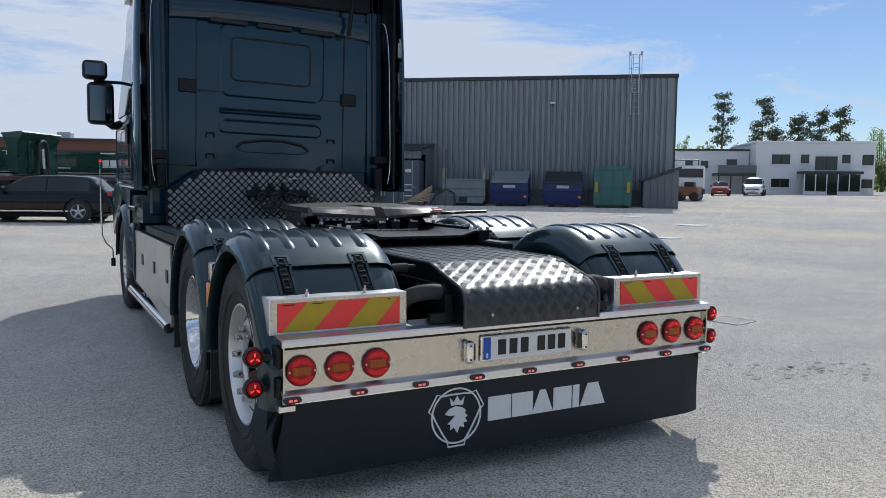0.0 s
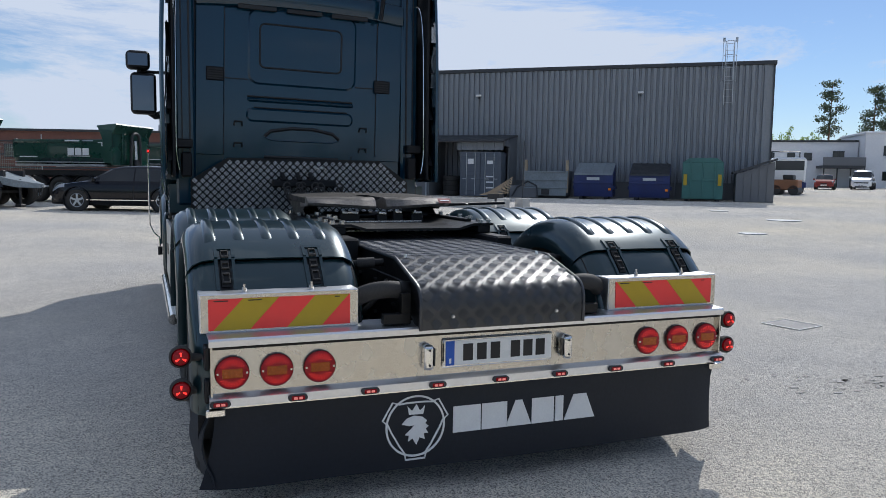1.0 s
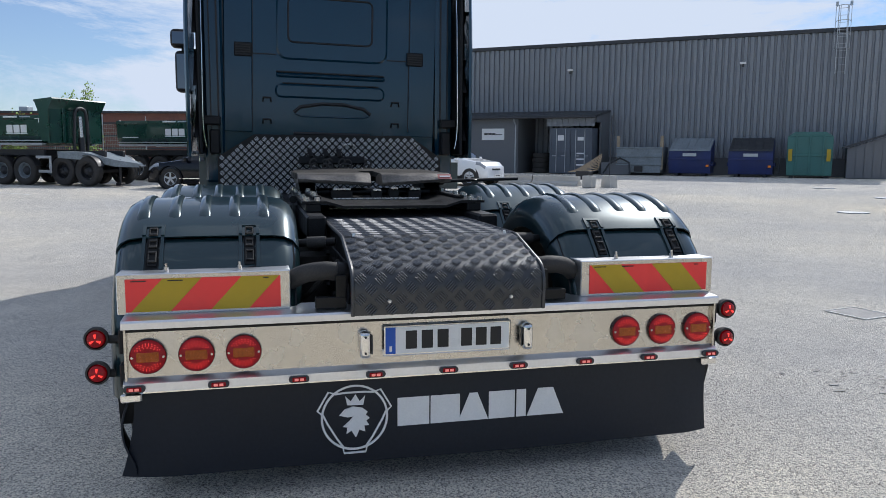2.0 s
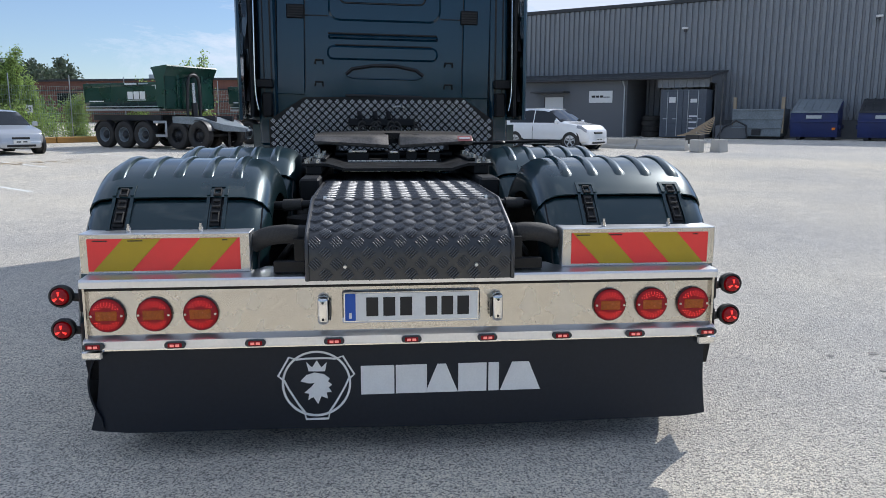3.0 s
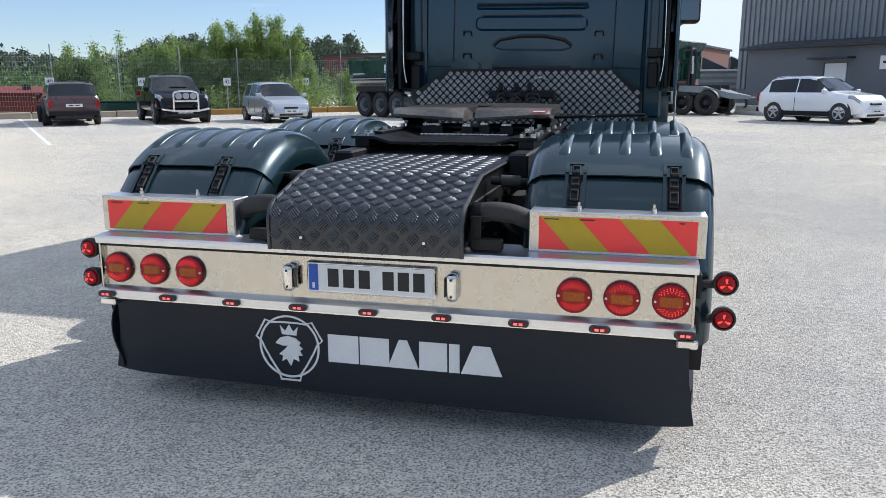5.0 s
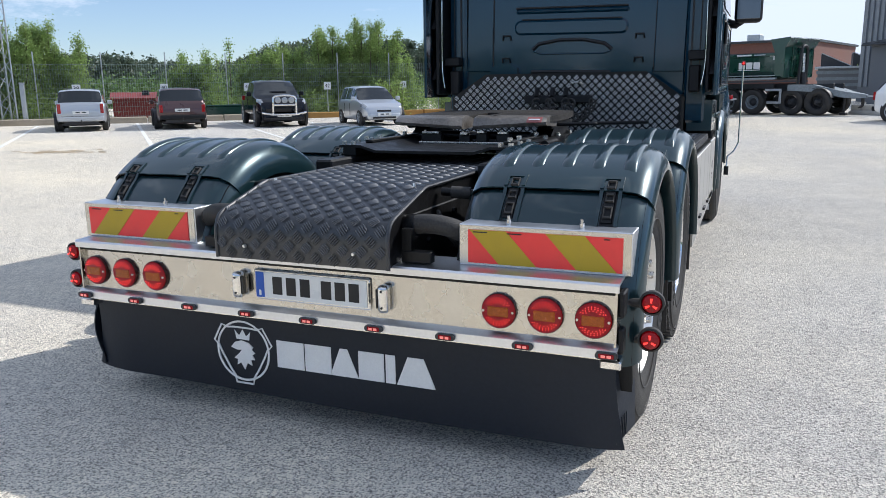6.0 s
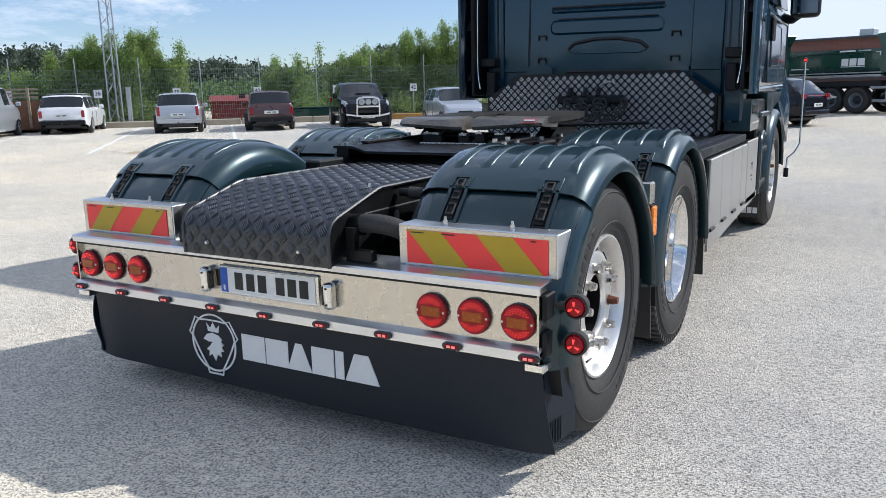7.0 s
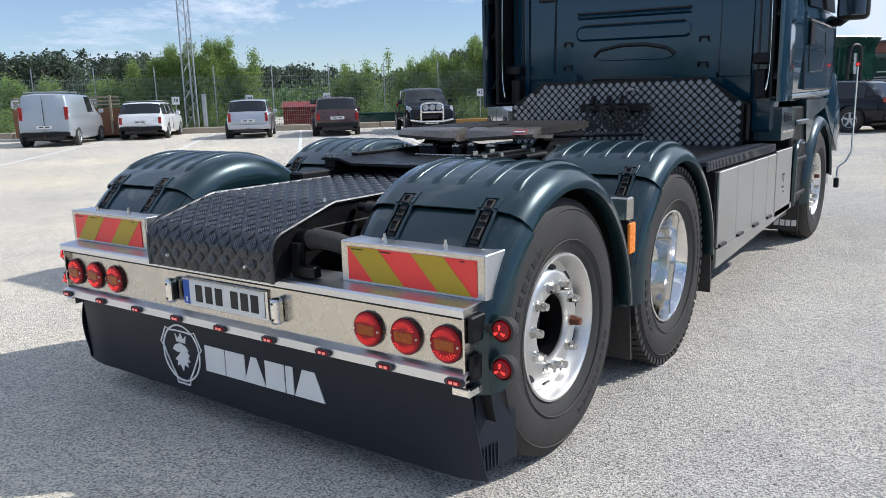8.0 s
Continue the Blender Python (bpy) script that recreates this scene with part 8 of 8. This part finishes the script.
# ---- trees and woods ----
class Leaves:
    """A bag of small pointed leaves, gathered cloud by cloud and built in one go."""

    def __init__(self, seed):
        self.rng, self.where, self.size = np.random.default_rng(seed), [], []

    def cloud(self, centre, spread, count, size, flat=1.0):
        q = self.rng.normal(0.0, 1.0, (count, 3)) * (spread, spread, spread * flat) + tuple(centre)
        self.where.append(q)
        self.size.append(size * self.rng.uniform(0.6, 1.3, count))

    def part(self, name, mat, parent=None, label=""):
        c, s = np.concatenate(self.where), np.concatenate(self.size)
        n = len(c)
        a = self.rng.normal(0, 1, (n, 3))
        a /= np.linalg.norm(a, axis=1)[:, None]
        b = np.cross(a, self.rng.normal(0, 1, (n, 3)))
        b /= np.linalg.norm(b, axis=1)[:, None]
        k = np.cross(a, b) * 0.10
        a, b, k = a * s[:, None], b * s[:, None], k * s[:, None]
        v = np.stack([c - 0.5 * a, c - 0.34 * b + k, c + 0.55 * a, c + 0.34 * b + k], axis=1).reshape(-1, 3)
        me = bpy.data.meshes.new(name)
        me.from_pydata(v.tolist(), [], np.arange(4 * n).reshape(-1, 4).tolist())
        me.materials.append(mat)
        ob = new(name, me)
        if parent is not None:
            ob.parent = parent
        return tagged(ob, label)


def broadleaf(x, y, h, r, label, seed, leaf=0.12, count=5000, mat=None, group="trees behind the fence", slim=False):
    """A young tree of several upright shoots, leafy from low down to pointed tips."""
    rng = random.Random(seed)
    t = thing("tree", label, "tree", pose(x, y, rise(x, y) - 0.1), group)
    bm, bag = bmesh.new(), Leaves(seed)
    shoots = 1 if slim else 5 + int(r * 2.2)
    steps = 12
    per = count / (shoots * steps)
    for k in range(shoots):
        a = 2 * math.pi * k / shoots + rng.uniform(-0.5, 0.5)
        lean = r * (0.1 if slim else rng.uniform(0.15, 0.85))
        top = h * (1.0 if k == 0 else rng.uniform(0.68, 0.98))
        tip = Vector((lean * math.cos(a), lean * math.sin(a), top))
        pts = curve_points([(0.08 * math.cos(a), 0.08 * math.sin(a), 0), (tip.x * 0.45, tip.y * 0.45, top * 0.3), (tip.x * 0.85, tip.y * 0.85, top * 0.65), tip], 4)
        tube(bm, pts, [0.012 * h * (1 - 0.85 * i / (len(pts) - 1)) for i in range(len(pts))], 6)
        for b in range(steps):
            f = 0.08 + 0.92 * (b + 0.5 * rng.random()) / steps
            base = pts[min(len(pts) - 1, int(f * (len(pts) - 1)))]
            ang = rng.uniform(0, 2 * math.pi)
            wide = r * (0.62 if not slim else 0.9) * (1.08 - f) ** 0.8
            reach = wide * rng.uniform(0.3, 1.0)
            end = base + Vector((reach * math.cos(ang), reach * math.sin(ang), rng.uniform(0.1, 0.45)))
            tube(bm, [base, (base + end) / 2 + Vector((0, 0, 0.06)), end], [0.018, 0.012, 0.004], 4)
            bag.cloud((base + end) / 2, 0.10 + 0.34 * wide, int(per * 0.6) + 1, leaf, 0.9)
            bag.cloud(end, 0.09 + 0.16 * wide, int(per * 0.4) + 1, leaf * 0.9, 1.3)
    part("trunk", bm, M_BARK, t, "thin grey-brown stems")
    bag.part("crown", mat or M_LEAF, t, "dense crown of fresh green leaves")
    return t


behind = [(-13.0, 4.0, 2.6, 1.6), (-10.4, 3.0, 2.4, 1.5), (-7.4, 2.6, 2.5, 1.4), (-5.6, 2.4, 3.3, 1.2), (-4.1, 2.2, 4.1, 1.2), (-2.9, 2.0, 4.25, 1.2), (-1.8, 2.2, 4.25, 1.1), (-0.8, 2.2, 3.7, 0.9),
          (3.9, 2.2, 2.9, 0.8), (4.9, 2.2, 2.95, 0.8), (7.1, 2.3, 3.1, 0.8), (8.4, 2.2, 3.4, 1.0), (9.6, 2.4, 3.3, 1.0), (10.8, 2.2, 4.35, 1.0), (11.9, 2.2, 4.5, 1.1), (13.1, 2.2, 4.65, 1.1), (14.2, 2.3, 4.2, 0.9), (15.2, 2.4, 2.9, 0.8), (17.5, 2.6, 2.1, 0.8)]
for k, (s, d, h, r) in enumerate(behind):
    p = by_fence(s, d)
    broadleaf(p.x, p.y, h, r, "bushy young tree with fresh green leaves behind the fence", 20 + k, count=int(5200 * h * r), leaf=0.085)
p = by_fence(6.15, 2.0)
broadleaf(p.x, p.y, 3.7, 0.42, "slim young birch with sparse leaves behind the fence", 60, 0.10, 750, slim=True)
p = by_fence(5.6, 2.6)
broadleaf(p.x, p.y, 2.9, 0.4, "slim young birch with sparse leaves behind the fence", 61, 0.10, 600, slim=True)
broadleaf(-8.3, 35.5, 4.2, 1.0, "young birch with pale leaves behind the trailers", 62, 0.12, 2200)
broadleaf(-11.2, 35.5, 2.9, 0.9, "young birch with pale leaves behind the trailers", 63, 0.12, 1500)
broadleaf(-15.2, 31.5, 1.7, 1.1, "pale green bush beside the fence end", 65, 0.12, 1800)
broadleaf(8.2, 52.0, 3.0, 1.2, "yellow-green bush beside the hall", 64, 0.14, 1400, group="bushes by the hall")


def low_scrub():
    rng = random.Random(7)
    bm = Leaves(7)
    for k in range(190):
        s = rng.uniform(-16, 16.5)
        if 0.2 < s < 3.2:
            continue
        p = by_fence(s, rng.uniform(0.6, 3.0))
        h = rng.uniform(0.5, 1.9)
        bm.cloud((p.x, p.y, rise(p.x, p.y) + h * 0.5), 0.36, 190, 0.09, 0.9)
    ob = bm.part("scrub", M_LEAF)
    tagged(ob, "dense low green scrub along the fence", "scrub", kind="stuff")


low_scrub()


def far_woods():
    rng = random.Random(11)
    leaves, trunks = Leaves(11), bmesh.new()
    for k in range(520):
        a = radians(rng.uniform(111, 178))
        d = rng.uniform(95, 150)
        x, y = d * math.cos(a), d * math.sin(a)
        h = rng.uniform(4.9, 7.6) * d / 115 * (1 - 0.48 * math.exp(-((math.degrees(a) - 129.5) / 4.0) ** 2) - 0.26 * math.exp(-((math.degrees(a) - 137) / 4.5) ** 2)) + 0.5
        z = 0.3
        rod(trunks, (x, y, z), (x, y, z + h * 0.9), 0.16, 0.05, seg=5, cap=False)
        pine = rng.random() < 0.55
        for j in range(9):
            f = (0.35 if not pine else 0.45) + 0.6 * j / 8
            w = (1.9 if not pine else 1.5) * (1.1 - f) * d / 115 + 0.45
            leaves.cloud((x + rng.gauss(0, 0.35), y + rng.gauss(0, 0.35), z + h * f), w * 0.75, 64, 0.46, 0.85)
    ob = leaves.part("far_woods", M_PINE)
    tagged(ob, "dark mixed forest on the horizon", "forest", kind="stuff")
    tr = part("far_trunks", trunks, M_PINEBARK)
    tagged(tr, "thin trunks of the distant forest", "forest", kind="stuff")
    bm = Leaves(12)
    for k in range(120):
        a = radians(rng.uniform(113, 172))
        d = rng.uniform(55, 90)
        x, y = d * math.cos(a), d * math.sin(a)
        for j in range(5):
            bm.cloud((x + rng.gauss(0, 0.8), y + rng.gauss(0, 0.8), 0.3 + rng.uniform(0.2, 2.0)), 0.6, 60, 0.3, 0.8)
    ob = bm.part("middle_thicket", M_LEAFDARK)
    tagged(ob, "green thicket between fence and forest", "thicket", kind="stuff")


far_woods()


def pine(x, y, h, seed, label="tall scots pine with a bare trunk and open crown"):
    rng = random.Random(seed)
    t = thing("pine_tree", label, "tree", pose(x, y, 0.8), "pines behind the office")
    bm, leaves = bmesh.new(), Leaves(seed)
    bend = [(0, 0, 0), (rng.uniform(-0.2, 0.2), 0, h * 0.35), (rng.uniform(-0.3, 0.3), 0, h * 0.7), (rng.uniform(-0.2, 0.2), 0, h)]
    pts = curve_points(bend, 5)
    tube(bm, pts, [0.22 * (1 - 0.85 * i / (len(pts) - 1)) for i in range(len(pts))], 7)
    for k in range(26):
        f = 0.42 + 0.58 * (k + rng.random()) / 26
        base = pts[min(len(pts) - 1, int(f * (len(pts) - 1)))]
        a = rng.uniform(0, 2 * math.pi)
        reach = rng.uniform(0.9, 2.6) * (1.25 - f * 0.8)
        end = base + Vector((reach * math.cos(a), reach * math.sin(a), rng.uniform(-0.1, 0.7)))
        tube(bm, [base, (base + end) / 2 + Vector((0, 0, 0.12)), end], [0.06, 0.04, 0.015], 5)
        leaves.cloud(end, 0.40, 60, 0.30, 0.6)
        leaves.cloud((base + end * 2) / 3, 0.36, 36, 0.30, 0.6)
    part("trunk", bm, M_PINEBARK, t, "slender bare trunk")
    leaves.part("crown", M_PINE, t, "open dark needle crown")


for k, (x, y, h) in enumerate(((92.2, 81.4, 15.0), (97.6, 78.5, 14.6), (102.5, 75.8, 11.8), (105.3, 74.4, 12.6), (108.2, 72.9, 13.2), (99.5, 77.3, 9.8))):
    pine(x, y, h, 80 + k)
for k, (x, y, h, r) in enumerate(((87.0, 84.3, 8.6, 2.6), (90.0, 83.0, 7.6, 2.2), (114.5, 69.5, 11.5, 3.4), (121.0, 66.0, 12.5, 3.6), (84.0, 86.0, 7.8, 2.2))):
    broadleaf(x, y, h, r, "leafing tree behind the office", 90 + k, 0.26, 3600, group="trees behind the office")
broadleaf(40.0, 47.0, 9.4, 1.2, "tree top showing over the hall roof", 99, 0.24, 1200, M_PINE, group="trees behind the hall")


def far_hedge():
    rng = random.Random(13)
    bm = Leaves(13)
    for k in range(150):
        a = radians(rng.uniform(-30, 96))
        d = rng.uniform(125, 165)
        x, y = d * math.cos(a), d * math.sin(a)
        for j in range(5):
            bm.cloud((x + rng.gauss(0, 1.2), y + rng.gauss(0, 1.2), 1.2 + rng.uniform(0.3, 3.6)), 1.1, 26, 0.7, 0.8)
    ob = bm.part("far_thicket", M_LEAFDARK)
    tagged(ob, "green thicket on the far side of the yard", "thicket", kind="stuff")


far_hedge()


def woods_behind():
    """Unseen trees added on the side of the yard that only the paint and steel mirror."""
    rng = random.Random(17)
    bm = Leaves(17)
    for k in range(110):
        a = radians(rng.uniform(196, 345))
        d = rng.uniform(48, 66)
        x, y = d * math.cos(a), d * math.sin(a)
        h = rng.uniform(2.2, 4.2)
        for j in range(7):
            bm.cloud((x + rng.gauss(0, 0.9), y + rng.gauss(0, 0.9), 0.4 + h * (0.15 + 0.85 * j / 6)), 0.9, 60, 0.4, 0.6)
    ob = bm.part("yard_edge_trees", M_LEAFDARK)
    tagged(ob, "unseen row of leafy trees added for the reflections in paint and steel", "trees", kind="stuff")


woods_behind()
